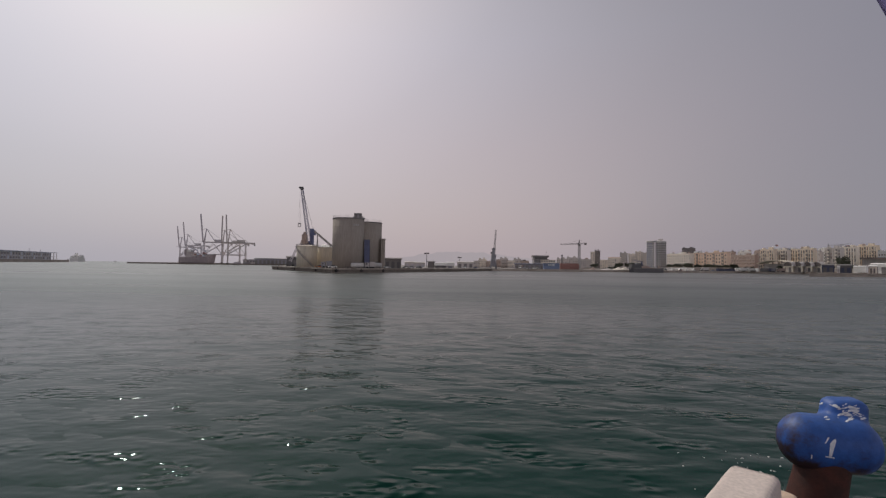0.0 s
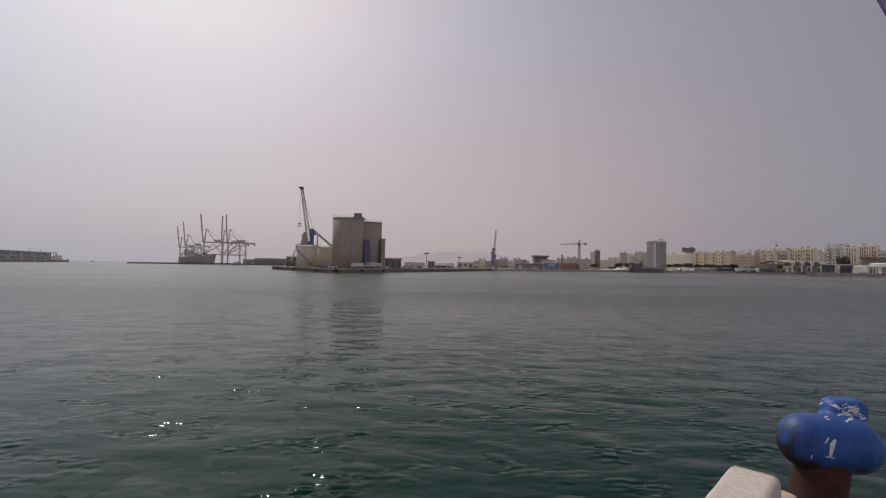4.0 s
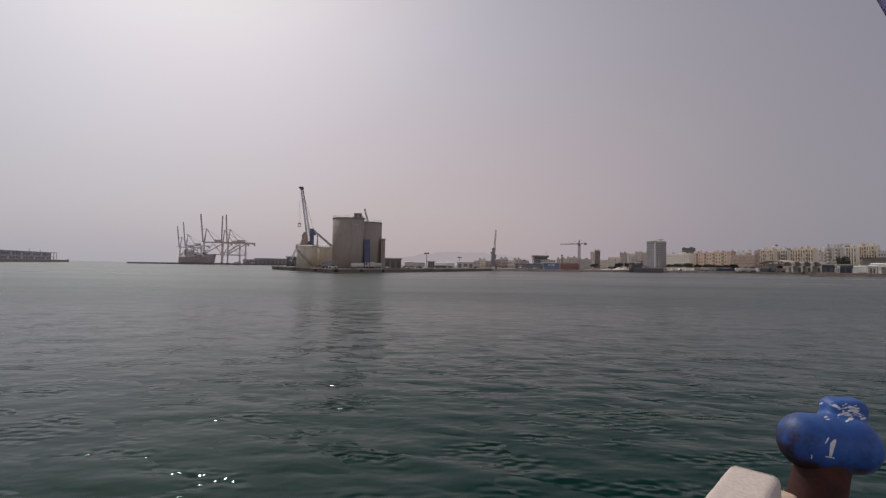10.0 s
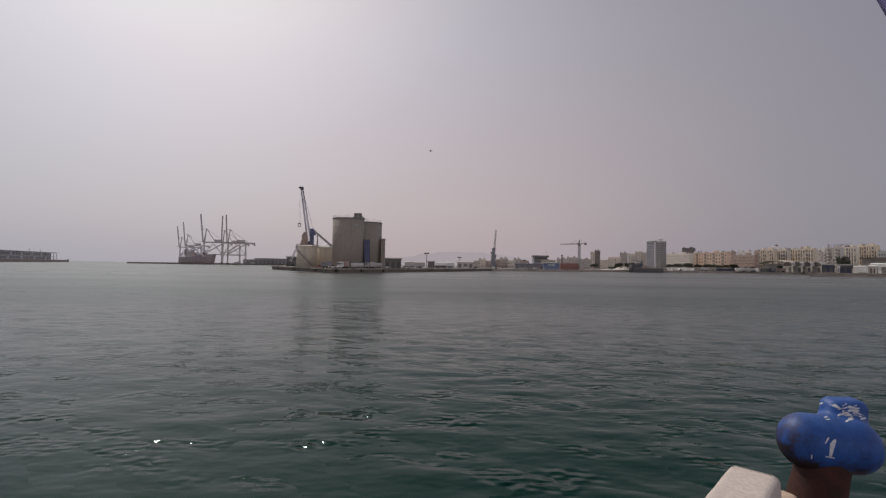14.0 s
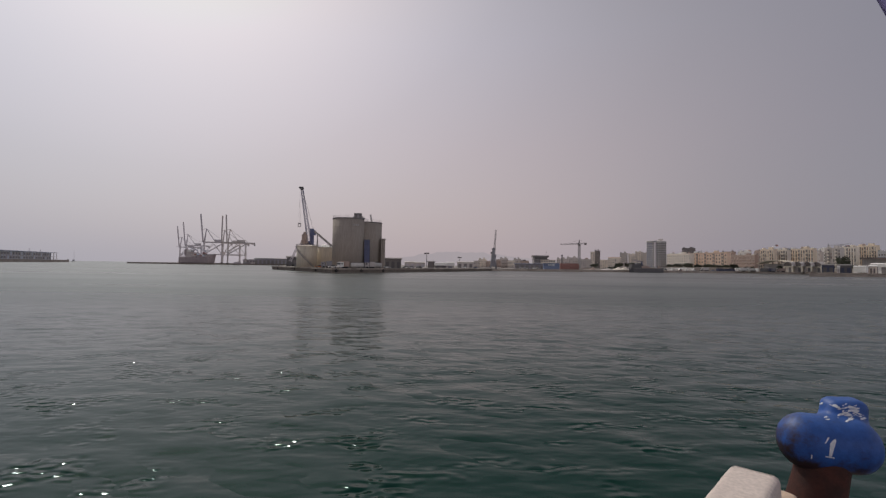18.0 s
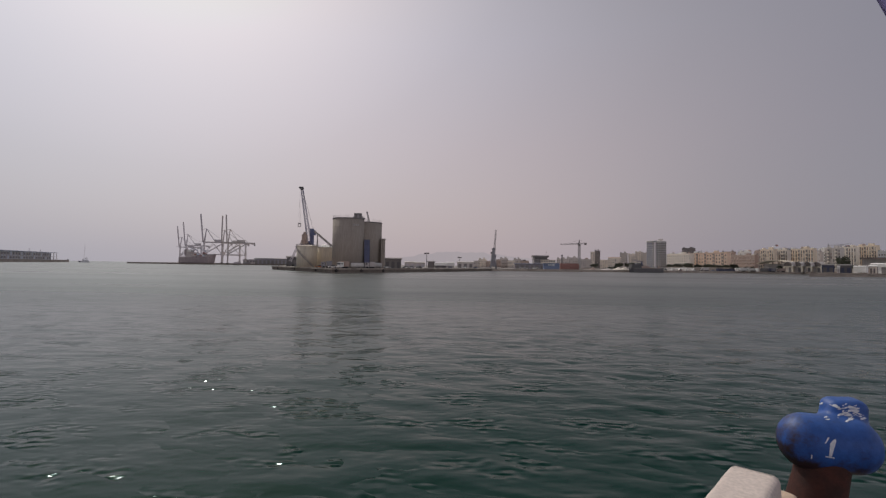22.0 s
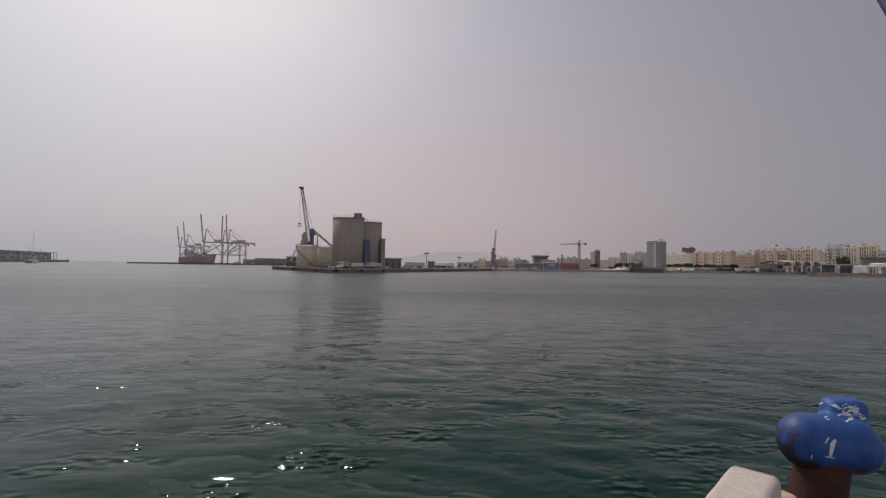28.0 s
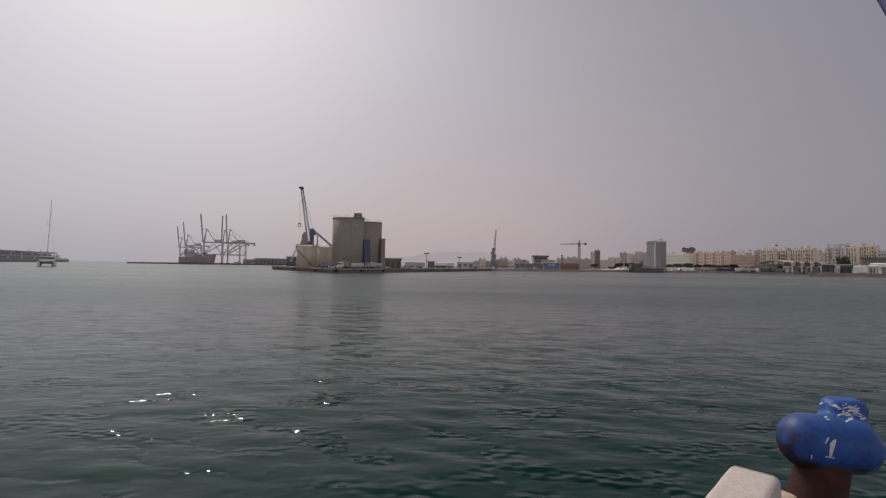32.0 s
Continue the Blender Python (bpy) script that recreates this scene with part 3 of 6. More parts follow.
def parasol():
    """Made-up parasol beside the camera for an unexplained dark corner; only its rim shows."""
    p = root("parasol", 2.82, 1.10, 2.75, -8.1, "made-up dark grey parasol filling the dark upper corner", "parasol")
    bm = bmesh.new()
    r = 1.3
    rim = [bm.verts.new((r * math.cos(a), r * math.sin(a), 2.47)) for a in np.radians(np.arange(22.5, 382, 45))]
    hem = [bm.verts.new((v.co.x, v.co.y, 2.44)) for v in rim]
    top = bm.verts.new((0, 0, 2.85))
    for i in range(8):
        j = (i + 1) % 8
        bm.faces.new((rim[i], rim[j], top))
        bm.faces.new((hem[i], hem[j], rim[j], rim[i]))
    ob = part("canopy", bm, CLOTH, p, "added dark grey cloth canopy")
    mod = ob.modifiers.new("thick", "SOLIDIFY")
    mod.thickness = 0.006
    bm = bmesh.new()
    tube(bm, (0, 0, 0.05), (0, 0, 2.84), 0.024, 0.024, 14)
    part("pole", bm, GREY_STEEL, p)
    bm = bmesh.new()
    tube(bm, (0, 0, 0), (0, 0, 0.08), 0.28, 0.26, 24)
    part("base", bm, CONCRETE, p)
    for i in range(8):
        a = radians(22.5 + 45 * i)
        bm = bmesh.new()
        beam(bm, (0, 0, 2.8), (1.28 * math.cos(a), 1.28 * math.sin(a), 2.4), 0.014)
        part("rib", bm, GREY_STEEL, p)


CLOTH = mat("dark_cloth", (0.12, 0.115, 0.14), 0.9, second=(0.09, 0.085, 0.1), scale=3, fine=60)
veil, both = CLOTH.node_tree.nodes.new("ShaderNodeBsdfTranslucent"), CLOTH.node_tree.nodes.new("ShaderNodeMixShader")
veil.inputs[0].default_value = (0.5, 0.47, 0.66, 1)
both.inputs[0].default_value = 0.65
link(CLOTH.node_tree, CLOTH.node_tree.nodes["Principled BSDF"], 0, both, 1)
link(CLOTH.node_tree, veil, 0, both, 2)
link(CLOTH.node_tree, both, 0, CLOTH.node_tree.nodes["Material Output"], 0)
parasol()

# ---- the silo pier ----
def ring_wall(bm, r, z0, z1, seg=40, crown=0.0):
    """A closed drum, with an optional low conical roof."""
    low = [bm.verts.new((r * math.cos(a), r * math.sin(a), z0)) for a in np.linspace(0, 2 * math.pi, seg + 1)[:-1]]
    high = [bm.verts.new((v.co.x, v.co.y, z1)) for v in low]
    top = bm.verts.new((0, 0, z1 + crown))
    for i in range(seg):
        j = (i + 1) % seg
        bm.faces.new((low[i], low[j], high[j], high[i]))
        bm.faces.new((high[i], high[j], top))
    bm.faces.new(low[::-1])


def railing(name, parent, r, z, seg=32, h=1.1, gauge=0.09):
    """A round roof railing of posts and two rails."""
    bm = bmesh.new()
    p = [(r * math.cos(a), r * math.sin(a)) for a in np.linspace(0, 2 * math.pi, seg + 1)]
    for (x0, y0), (x1, y1) in zip(p, p[1:]):
        beam(bm, (x0, y0, z), (x0, y0, z + h), gauge)
        for k in (0.5, 1.0):
            beam(bm, (x0, y0, z + h * k), (x1, y1, z + h * k), gauge)
    return part(name, bm, GREY_STEEL, parent)


def silo(x, y, r, h, label, seed):
    s = root("silo", x, y, 2.0, 0, label, "silo", "concrete silos")
    bm = bmesh.new()
    ring_wall(bm, r, 0, h, 56)
    body = part("drum", bm, SILO, s)
    for f in body.data.polygons:
        f.use_smooth = abs(f.normal.z) < 0.5
    bm = bmesh.new()
    ring_wall(bm, r + 0.14, h - 0.1, h + 0.4, 56, 0.5)
    part("roof_slab", bm, DARKR, s, "dark roof slab with a drip edge")
    railing("roof_railing", s, r - 0.1, h + 0.35, 18, 1.1, 0.06)
    # lifts of the slip-form, faint ledges round the drum
    for k in range(1, 6):
        bm = bmesh.new()
        ring_wall(bm, r + 0.02, h * k / 6 - 0.05, h * k / 6 + 0.05, 56)
        part("pour_joint", bm, SILO, s)
    return s


front_silo = silo(-48.43, 226, 7.9, 24.79, "tall weathered brown-grey concrete silo on the pier", 1)
silo(-42.01, 243, 8.2, 24.43, "tall brown-grey concrete silo behind the front one", 2)


def silo_fittings():
    h = 24.79
    r = 7.9
    # ladder pipe, name bars, head house
    bm = bmesh.new()
    tube(bm, (3.1, -r * 0.92 - 0.12, 1.0), (3.1, -r * 0.92 - 0.12, h), 0.11)
    for k in range(8):
        box(bm, 3.1, -r * 0.92, 2 + k * h / 9, 0.5, 0.6, 0.2)
    part("down_pipe", bm, SILO, front_silo, "grey pipe clamped to the drum")
    for k, (dx, w) in enumerate(((4.2, 0.8), (5.1, 0.6), (5.9, 0.8))):
        bm = bmesh.new()
        a = math.asin(dx / r)
        box(bm, dx, -r * math.cos(a) - 0.05, h - 3.2, w, 0.12, 0.9, Matrix.Rotation(a, 3, "Z"))
        part("faded_letter_bar", bm, GREYR, front_silo, "faded pale sign bar")
    house = root("elevator_house", -44.84, 232, 28.03, 0, "small dark machine house on the silo roof", "machine house")
    boxes("body", DARKR, house, (0, 0, 1.2, 3.4, 3.0, 2.4))
    boxes("roof", GREY_STEEL, house, (0, 0, 2.5, 3.8, 3.4, 0.25))
    boxes("door", GREY_STEEL, house, (0.4, -1.53, 1.0, 0.9, 0.1, 2.0))
    bm = bmesh.new()
    tube(bm, (2.4, 0, 0.3), (3.8, 0, 0.0), 0.35)
    tube(bm, (1.2, 0, 2.2), (2.6, 0, 0.4), 0.25)
    part("chute", bm, GREY_STEEL, house, "grey conveyor chute")
    bm = bmesh.new()
    tube(bm, (-3.6, 0, 0.2), (-1.6, 0, 1.0), 0.2)
    part("pipe", bm, GREY_STEEL, house)
    # lift tower, blue between the drums
    t = root("lift_tower", -38.49, 226, 2.0, 0, "narrow blue-clad lift tower between the silos", "tower")
    low, top = 3.0, 14.47
    boxes("shaft", BLUE_PANEL, t, (-0.3, 0, (low + top) / 2, 2.4, 3, top - low))
    boxes("base", DARKR, t, (0, 0, low / 2, 3.4, 3.2, low), (0.6, -1.8, low * 0.3, 1.4, 0.6, low * 0.6))
    boxes("cap", DARKR, t, (-0.3, 0, 14.57, 2.8, 3.4, 0.3))
    for k in range(4):
        boxes("panel_joint", NAVY, t, (-0.3, -1.52, low + 1.2 + k * 2.6, 2.4, 0.06, 0.12))
    a = root("silo_annex", -32.46, 240, 2.0, 0, "tall narrow concrete annex beside the silo", "tower")
    boxes("shaft", SILO, a, (0, 0, 7.83, 1.7, 4, 15.66))
    boxes("cap", GREY_STEEL, a, (0, 0, 15.86, 2.1, 4.4, 0.3))


silo_fittings()


def tank(x, y, r, h, crown, label, stair):
    t = root("storage_tank", x, y, 2.0, 0, label, "tank", "cream storage tanks")
    bm = bmesh.new()
    ring_wall(bm, r, 0, h, 48)
    body = part("shell", bm, TANK, t)
    for f in body.data.polygons:
        f.use_smooth = abs(f.normal.z) < 0.5
    bm = bmesh.new()
    ring_wall(bm, r + 0.15, h, h + 0.15, 48, crown)
    part("roof", bm, WHITE if crown > 1.5 else TANK, t)
    for k in (1, 2, 3):
        bm = bmesh.new()
        ring_wall(bm, r + 0.05, h * k / 4 - 0.08, h * k / 4 + 0.08, 48)
        part("hoop", bm, TANK, t)
    railing("roof_railing", t, r, h, 24)
    if stair:
        bm = bmesh.new()
        p = []
        for k in range(25):
            a = radians(-150 + k * 4.6)
            p.append(((r + 0.5) * math.cos(a), (r + 0.5) * math.sin(a), h * (1 - k / 24.5)))
        for a, b in zip(p, p[1:]):
            beam(bm, a, b, 0.5, 0.25)
            beam(bm, (a[0], a[1], a[2] + 1), (b[0], b[1], b[2] + 1), 0.1)
            beam(bm, a, (a[0], a[1], a[2] + 1), 0.08)
        part("spiral_stair", bm, GREY_STEEL, t, "grey steel stair winding round the shell")
    return t


tank(-72.39, 236, 5.35, 11.16, 0.8, "squat cream storage tank with an outside stair", True)
tank(-65.73, 246, 4.7, 11.06, 1.7, "squat cream storage tank with a white roof", False)
tank(-74.35, 262, 4.0, 10.58, 0.8, "cream storage tank behind the others", False)


def lattice(bm, a, b, w0, w1, bays, chord, side="Y"):
    """A four-chord lattice boom from a to b."""
    a, b = Vector(a), Vector(b)
    turn = (b - a).to_track_quat("Z", side).to_matrix()
    ln = (b - a).length
    pts = []
    for k in range(bays + 1):
        f = k / bays
        w = (w0 + (w1 - w0) * f) / 2
        pts.append([a + turn @ Vector((sx * w, sy * w, ln * f)) for sx, sy in ((-1, -1), (1, -1), (1, 1), (-1, 1))])
    for k in range(bays):
        for c in range(4):
            d = (c + 1) % 4
            beam(bm, pts[k][c], pts[k + 1][c], chord)
            beam(bm, pts[k][c], pts[k + 1][d], chord * 0.6)
            beam(bm, pts[k][c], pts[k][d], chord * 0.6)


def mobile_crane():
    c = root("harbour_crane", -79.13, 268, 2.0, 0, "tall blue and white mobile harbour crane with raised lattice boom", "crane")
    boxes("undercarriage", GREY_STEEL, c, (0, 0, 1.6, 9, 8, 1.4), (0, 0, 2.6, 5, 5, 0.8))
    for sx in (-1, 1):
        for sy in (-1, 1):
            boxes("outrigger", GREY_STEEL, c, (sx * 4.8, sy * 4.8, 0.6, 1.6, 1.6, 1.2), (sx * 4.8, sy * 4.4, 1.5, 0.9, 1.4, 0.7))
    boxes("turntable", DARK_STEEL, c, (0, 0, 3.4, 4, 4, 0.9))
    boxes("machine_house", BLUE_STEEL, c, (1.6, 0, 5.8, 7.6, 4, 4.2), (4.4, 0, 5.0, 2.6, 4.4, 3.2))
    top = 22.18
    boxes("tower", BLUE_STEEL, c, (-0.4, 0, top / 2 + 3, 1.9, 2.2, top - 4), (0.2, 0, top - 1.5, 2.8, 2.6, 3.0))
    cab = boxes("cab", BLUE_STEEL, c, (-2.4, -1, top - 8, 2.2, 2, 2.4), label="blue driver's cab with dark windows")
    boxes("cab_window", GLASS, cab, (-3.52, -1, top - 7.7, 0.05, 1.7, 1.4))
    bm = bmesh.new()
    tip = Vector((-86.25, 268, 49.59)) - Vector((-79.13, 268, 2.0))
    foot = Vector((-1.2, 0, top - 11))
    lattice(bm, foot, tip, 2.3, 1.1, 18, 0.22)
    jib = part("boom", bm, BOOM, c, "grey-violet lattice boom")
    bm = bmesh.new()
    tube(bm, tip - Vector((0, 0.9, 0)), tip + Vector((0, 0.9, 0)), 1.0, 1.0, 16)
    box(bm, tip.x - 0.4, 0, tip.z + 0.5, 2.6, 1.2, 1.0)
    part("sheave_head", bm, DARK_STEEL, jib, "dark sheave block at the boom tip")
    bm = bmesh.new()
    beam(bm, (0.6, 0.6, top), tip, 0.07)
    beam(bm, (0.6, -0.6, top), tip, 0.07)
    part("stay_rope", bm, GREY_STEEL, c)
    low = Vector((-87.25, 268, 28.2)) - Vector((-79.13, 268, 2.0))
    bm = bmesh.new()
    for dx in (-0.5, 0.5):
        beam(bm, (low.x + dx, 0, low.z), (tip.x - 0.8 + dx * 0.6, 0, tip.z), 0.055)
    part("hoist_rope", bm, GREY_STEEL, c)
    bm = bmesh.new()
    box(bm, low.x, 0, low.z, 1.8, 1.2, 0.5)
    box(bm, low.x - 0.7, 0, low.z - 1, 0.3, 0.4, 1.8)
    box(bm, low.x + 0.7, 0, low.z - 1, 0.3, 0.4, 1.8)
    box(bm, low.x, 0, low.z - 1.9, 1.9, 0.5, 0.3)
    part("hook_block", bm, GREY_STEEL, c)
    for k in range(14):
        boxes("rung", GREY_STEEL, c, (-1.75, 0, 8 + k * (top - 14) / 14, 0.3, 0.9, 0.12))


mobile_crane()


def conveyor():
    c = root("conveyor_bridge", -69.6, 258, 2.0, 0, "sloping grey conveyor bridge on trestles", "conveyor")
    a = Vector((-74.98, 258, 22.79)) - Vector((-69.6, 258, 2.0))
    b = Vector((-63.89, 258, 13.69)) - Vector((-69.6, 258, 2.0))
    bm = bmesh.new()
    beam(bm, a, b, 1.1, 1.1)
    part("gallery", bm, GREY_STEEL, c)
    for f in (0.15, 0.75):
        p = a.lerp(b, f)
        bm = bmesh.new()
        beam(bm, (p.x - 0.8, 0, 0), p, 0.35)
        beam(bm, (p.x + 0.8, 0, 0), p, 0.35)
        part("trestle", bm, GREY_STEEL, c)
    h = root("grab_hopper", -82.03, 262, 2.0, 0, "brown steel hopper tower behind the tanks", "hopper")
    top = 20.66
    bm = bmesh.new()
    bmesh.ops.create_cone(bm, cap_ends=True, segments=8, radius1=1.2, radius2=2.2, depth=4, matrix=Matrix.Translation((0, 0, top - 7)))
    part("funnel", bm, BROWN, h)
    boxes("head", BROWN, h, (0, 0, top - 3.2, 2.6, 2.6, 3.6), (0, 0, top - 0.7, 1.2, 1.2, 1.6))
    for sx in (-1, 1):
        for sy in (-1, 1):
            bm = bmesh.new()
            beam(bm, (sx * 2.2, sy * 2.2, 0), (sx * 1.6, sy * 1.6, top - 6), 0.4)
            part("leg", bm, BROWN, h)


conveyor()


def loader():
    """A sloping ship loader behind the tanks."""
    l = root("ship_loader", -104, 305, 2.0, 0, "pale sloping ship loader arm behind the tanks", "loader")
    bm = bmesh.new()
    lattice(bm, (-1.5, 0, 2.0), (3.2, 0, 12.5), 1.3, 0.9, 7, 0.16)
    part("arm", bm, PALE_STEEL, l)
    boxes("chassis", DARK_STEEL, l, (-0.5, 0, 1.2, 5.5, 3, 1.6), (-1.5, 0, 2.6, 2.4, 2, 1.4))
    for sx in (-2, 1.2):
        for sy in (-1.5, 1.5):
            bm = bmesh.new()
            tube(bm, (sx, sy - 0.2, 0.6), (sx, sy + 0.2, 0.6), 0.6, 0.6, 12)
            part("wheel", bm, RUBBER, l)


loader()


def yard_crane():
    """The grab crane at work behind the silos; its jib swings up over the roof now and then."""
    c = root("grab_crane", -44.6, 300, 2.0, 0, "grey grab crane working behind the silos", "crane")
    boxes("undercarriage", GREY_STEEL, c, (0, 0, 1, 6, 6, 2))
    boxes("machine_house", GREY_STEEL, c, (1, 0, 4, 6, 3.6, 4), (0, 0, 10, 2, 2, 10))
    bm = bmesh.new()
    lattice(bm, (0, 0, 0), (0, 0, 36.2), 1.3, 0.7, 18, 0.22)
    tube(bm, (0, -0.4, 36.2), (0, 0.4, 36.2), 0.5, 0.5, 12)
    return part("jib", bm, GREY_STEEL, c, "grey lattice jib")


grab_jib = yard_crane()


def truck(x, y, z, rz, body, label, length=8.0, cab_paint=None):
    t = root("truck", x, y, z, rz, label, "truck", "parked trucks")
    ob = boxes("cargo_box", body, t, (1.2, 0, 2.1, length - 2.4, 2.45, 2.5))
    ob = cab = boxes("cab", cab_paint or body, t, (-length / 2 + 1.0, 0, 1.7, 2.0, 2.4, 2.4))
    soften(ob, 0.2)
    boxes("windscreen", GLASS, cab, (-length / 2 + 0.02, 0, 2.2, 0.1, 2.1, 0.9))
    boxes("side_window", GLASS, cab, (-length / 2 + 0.8, -1.21, 2.2, 0.9, 0.05, 0.7))
    boxes("chassis", DARK_STEEL, t, (0.3, 0, 0.75, length - 0.8, 1.6, 0.3))
    bm = bmesh.new()
    tube(bm, (0, -0.15, 0), (0, 0.15, 0), 0.5, 0.5, 14)
    wheel = mesh_of("wheel", bm, RUBBER)
    for wx in (-length / 2 + 1.2, length / 2 - 2.2, length / 2 - 1.0):
        for wy in (-1.05, 1.05):
            shared("wheel", wheel, t, Matrix.Translation((wx, wy, 0.5)))
    return t


def car(x, y, z, rz, paint, label):
    c = root("car", x, y, z, rz, label, "car", "parked cars")
    bm = bmesh.new()
    box(bm, 0, 0, 0.62, 4.3, 1.75, 0.6)
    bmesh.ops.bevel(bm, geom=bm.edges[:], offset=0.16, segments=2, affect="EDGES")
    part("body", bm, paint, c)
    bm = bmesh.new()
    v = box(bm, 0.2, 0, 1.18, 2.5, 1.6, 0.55)
    for w in v:
        if w.co.z > 1.2:
            w.co.x, w.co.y = 0.2 + (w.co.x - 0.2) * 0.68, w.co.y * 0.85
    part("cabin", bm, GLASS, c, "dark window band")
    bm = bmesh.new()
    tube(bm, (0, -0.1, 0), (0, 0.1, 0), 0.33, 0.33, 12)
    wheel = mesh_of("wheel", bm, RUBBER)
    for wx in (-1.35, 1.35):
        for wy in (-0.8, 0.8):
            shared("wheel", wheel, c, Matrix.Translation((wx, wy, 0.33)))
    return c


def lying_tank(x, y, z, rz, length, r, material, label):
    t = root("horizontal_tank", x, y, z, rz, label, "tank", "small tanks by the silos")
    bm = bmesh.new()
    tube(bm, (-length / 2, 0, r + 0.5), (length / 2, 0, r + 0.5), r, r, 20)
    for s in (-1, 1):
        bmesh.ops.create_uvsphere(bm, u_segments=16, v_segments=8, radius=1, matrix=Matrix.Translation((s * length / 2, 0, r + 0.5)) @ Matrix.Diagonal((0.5, r, r, 1)))
    part("shell", bm, material, t)
    for s in (-0.3, 0.3):
        boxes("saddle", CONCRETE, t, (s * length, 0, 0.5, 0.4, r * 1.6, 1.0))


truck(-56.09, 214, 2.0, 12, SHED, "grey box truck parked by the tanks", 5.0)
white_truck = truck(-45.6, 203, 2.0, 55, BROWN, "white-cabbed brown truck that drives up to the silo", 5.2, WHITE)
lying_tank(-41.4, 215, 2.0, 8, 5.4, 1.1, SHED_ROOF, "pale horizontal tank on concrete saddles by the silo")
lying_tank(-33.31, 226, 2.0, 4, 3.6, 1.2, SHED_ROOF, "pale grey horizontal tank by the silo")
truck(-36.4, 222, 2.0, 8, GREYR, "dull grey truck parked between the silos", 5)
car(-60.47, 218, 2.0, 10, ORANGE, "small orange-brown car beside the tanks")
car(-52.6, 211.5, 2.0, 15, WHITE, "white car parked on the pier")
car(-30.48, 240, 2.0, 30, WHITE, "white car parked on the pier")


def fender(x, y, rz):
    f = root("tyre_fender", x, y, 1.0, rz, "black tyre fender hanging on the quay wall", "fender", "tyre fenders")
    bm = bmesh.new()
    for k in range(16):
        a, b = k * math.pi / 8, (k + 1) * math.pi / 8
        tube(bm, (0.45 * math.cos(a), 0, 0.45 * math.sin(a)), (0.45 * math.cos(b), 0, 0.45 * math.sin(b)), 0.2, 0.2, 8)
    part("tyre", bm, RUBBER, f)
    boxes("chain", DARK_STEEL, f, (0, 0, 0.75, 0.1, 0.1, 0.6))


for k in range(3):
    f = 0.15 + k * 0.33
    fender(-109.58 + f * (-47.88 - -109.58) - 0.3, 285 + f * (192 - 285) - 0.6, -50)
for k in range(3):
    f = 0.05 + k * 0.36
    fender(-47.88 + f * (-24.62 - -47.88) + 0.35, 192 + f * 39 - 0.75, 40)


def bitt(x, y):
    b = root("quay_bitt", x, y, 2.0, 0, "small dark iron bitt on the quay", "bollard", "quay bitts")
    bm = bmesh.new()
    tube(bm, (0, 0, 0), (0, 0, 0.6), 0.25, 0.2, 12)
    part("post", bm, DARK_STEEL, b)
    bm = bmesh.new()
    tube(bm, (0, 0, 0.6), (0, 0, 0.8), 0.36, 0.3, 12)
    part("cap", bm, DARK_STEEL, b)


for k in range(6):
    f = 0.08 + k * 0.17
    bitt(-109.58 + f * (-47.88 - -109.58) + 1.4, 285 + f * (192 - 285) + 1.6)
    bitt(-47.88 + f * (-24.62 - -47.88) - 1.5, 192 + f * 39 + 1.8)


# ---- sheds and buildings ----
WINDOWS = {}


def window_mesh(w, h, glass=None):
    """A framed pane set back in its frame, facing -y."""
    glass = glass or GLASS
    key = (round(w, 2), round(h, 2), glass.name)
    if key not in WINDOWS:
        bm = bmesh.new()
        a, b, f = w / 2, h / 2, 0.08 * min(w, h)
        def loop(dx, dy, dz):
            return [bm.verts.new((sx * dx, dy, sz * dz)) for sx, sz in ((-1, -1), (1, -1), (1, 1), (-1, 1))]
        back, front, inner, deep = loop(a, 0.05, b), loop(a, -0.1, b), loop(a - f, -0.1, b - f), loop(a - f, -0.02, b - f)
        for p, q in ((back, front), (front, inner), (inner, deep)):
            for i in range(4):
                j = (i + 1) % 4
                bm.faces.new((p[i], p[j], q[j], q[i]))
        bm.faces.new(deep).material_index = 1
        WINDOWS[key] = mesh_of("window", bm, [GREYR, glass])
    return WINDOWS[key]


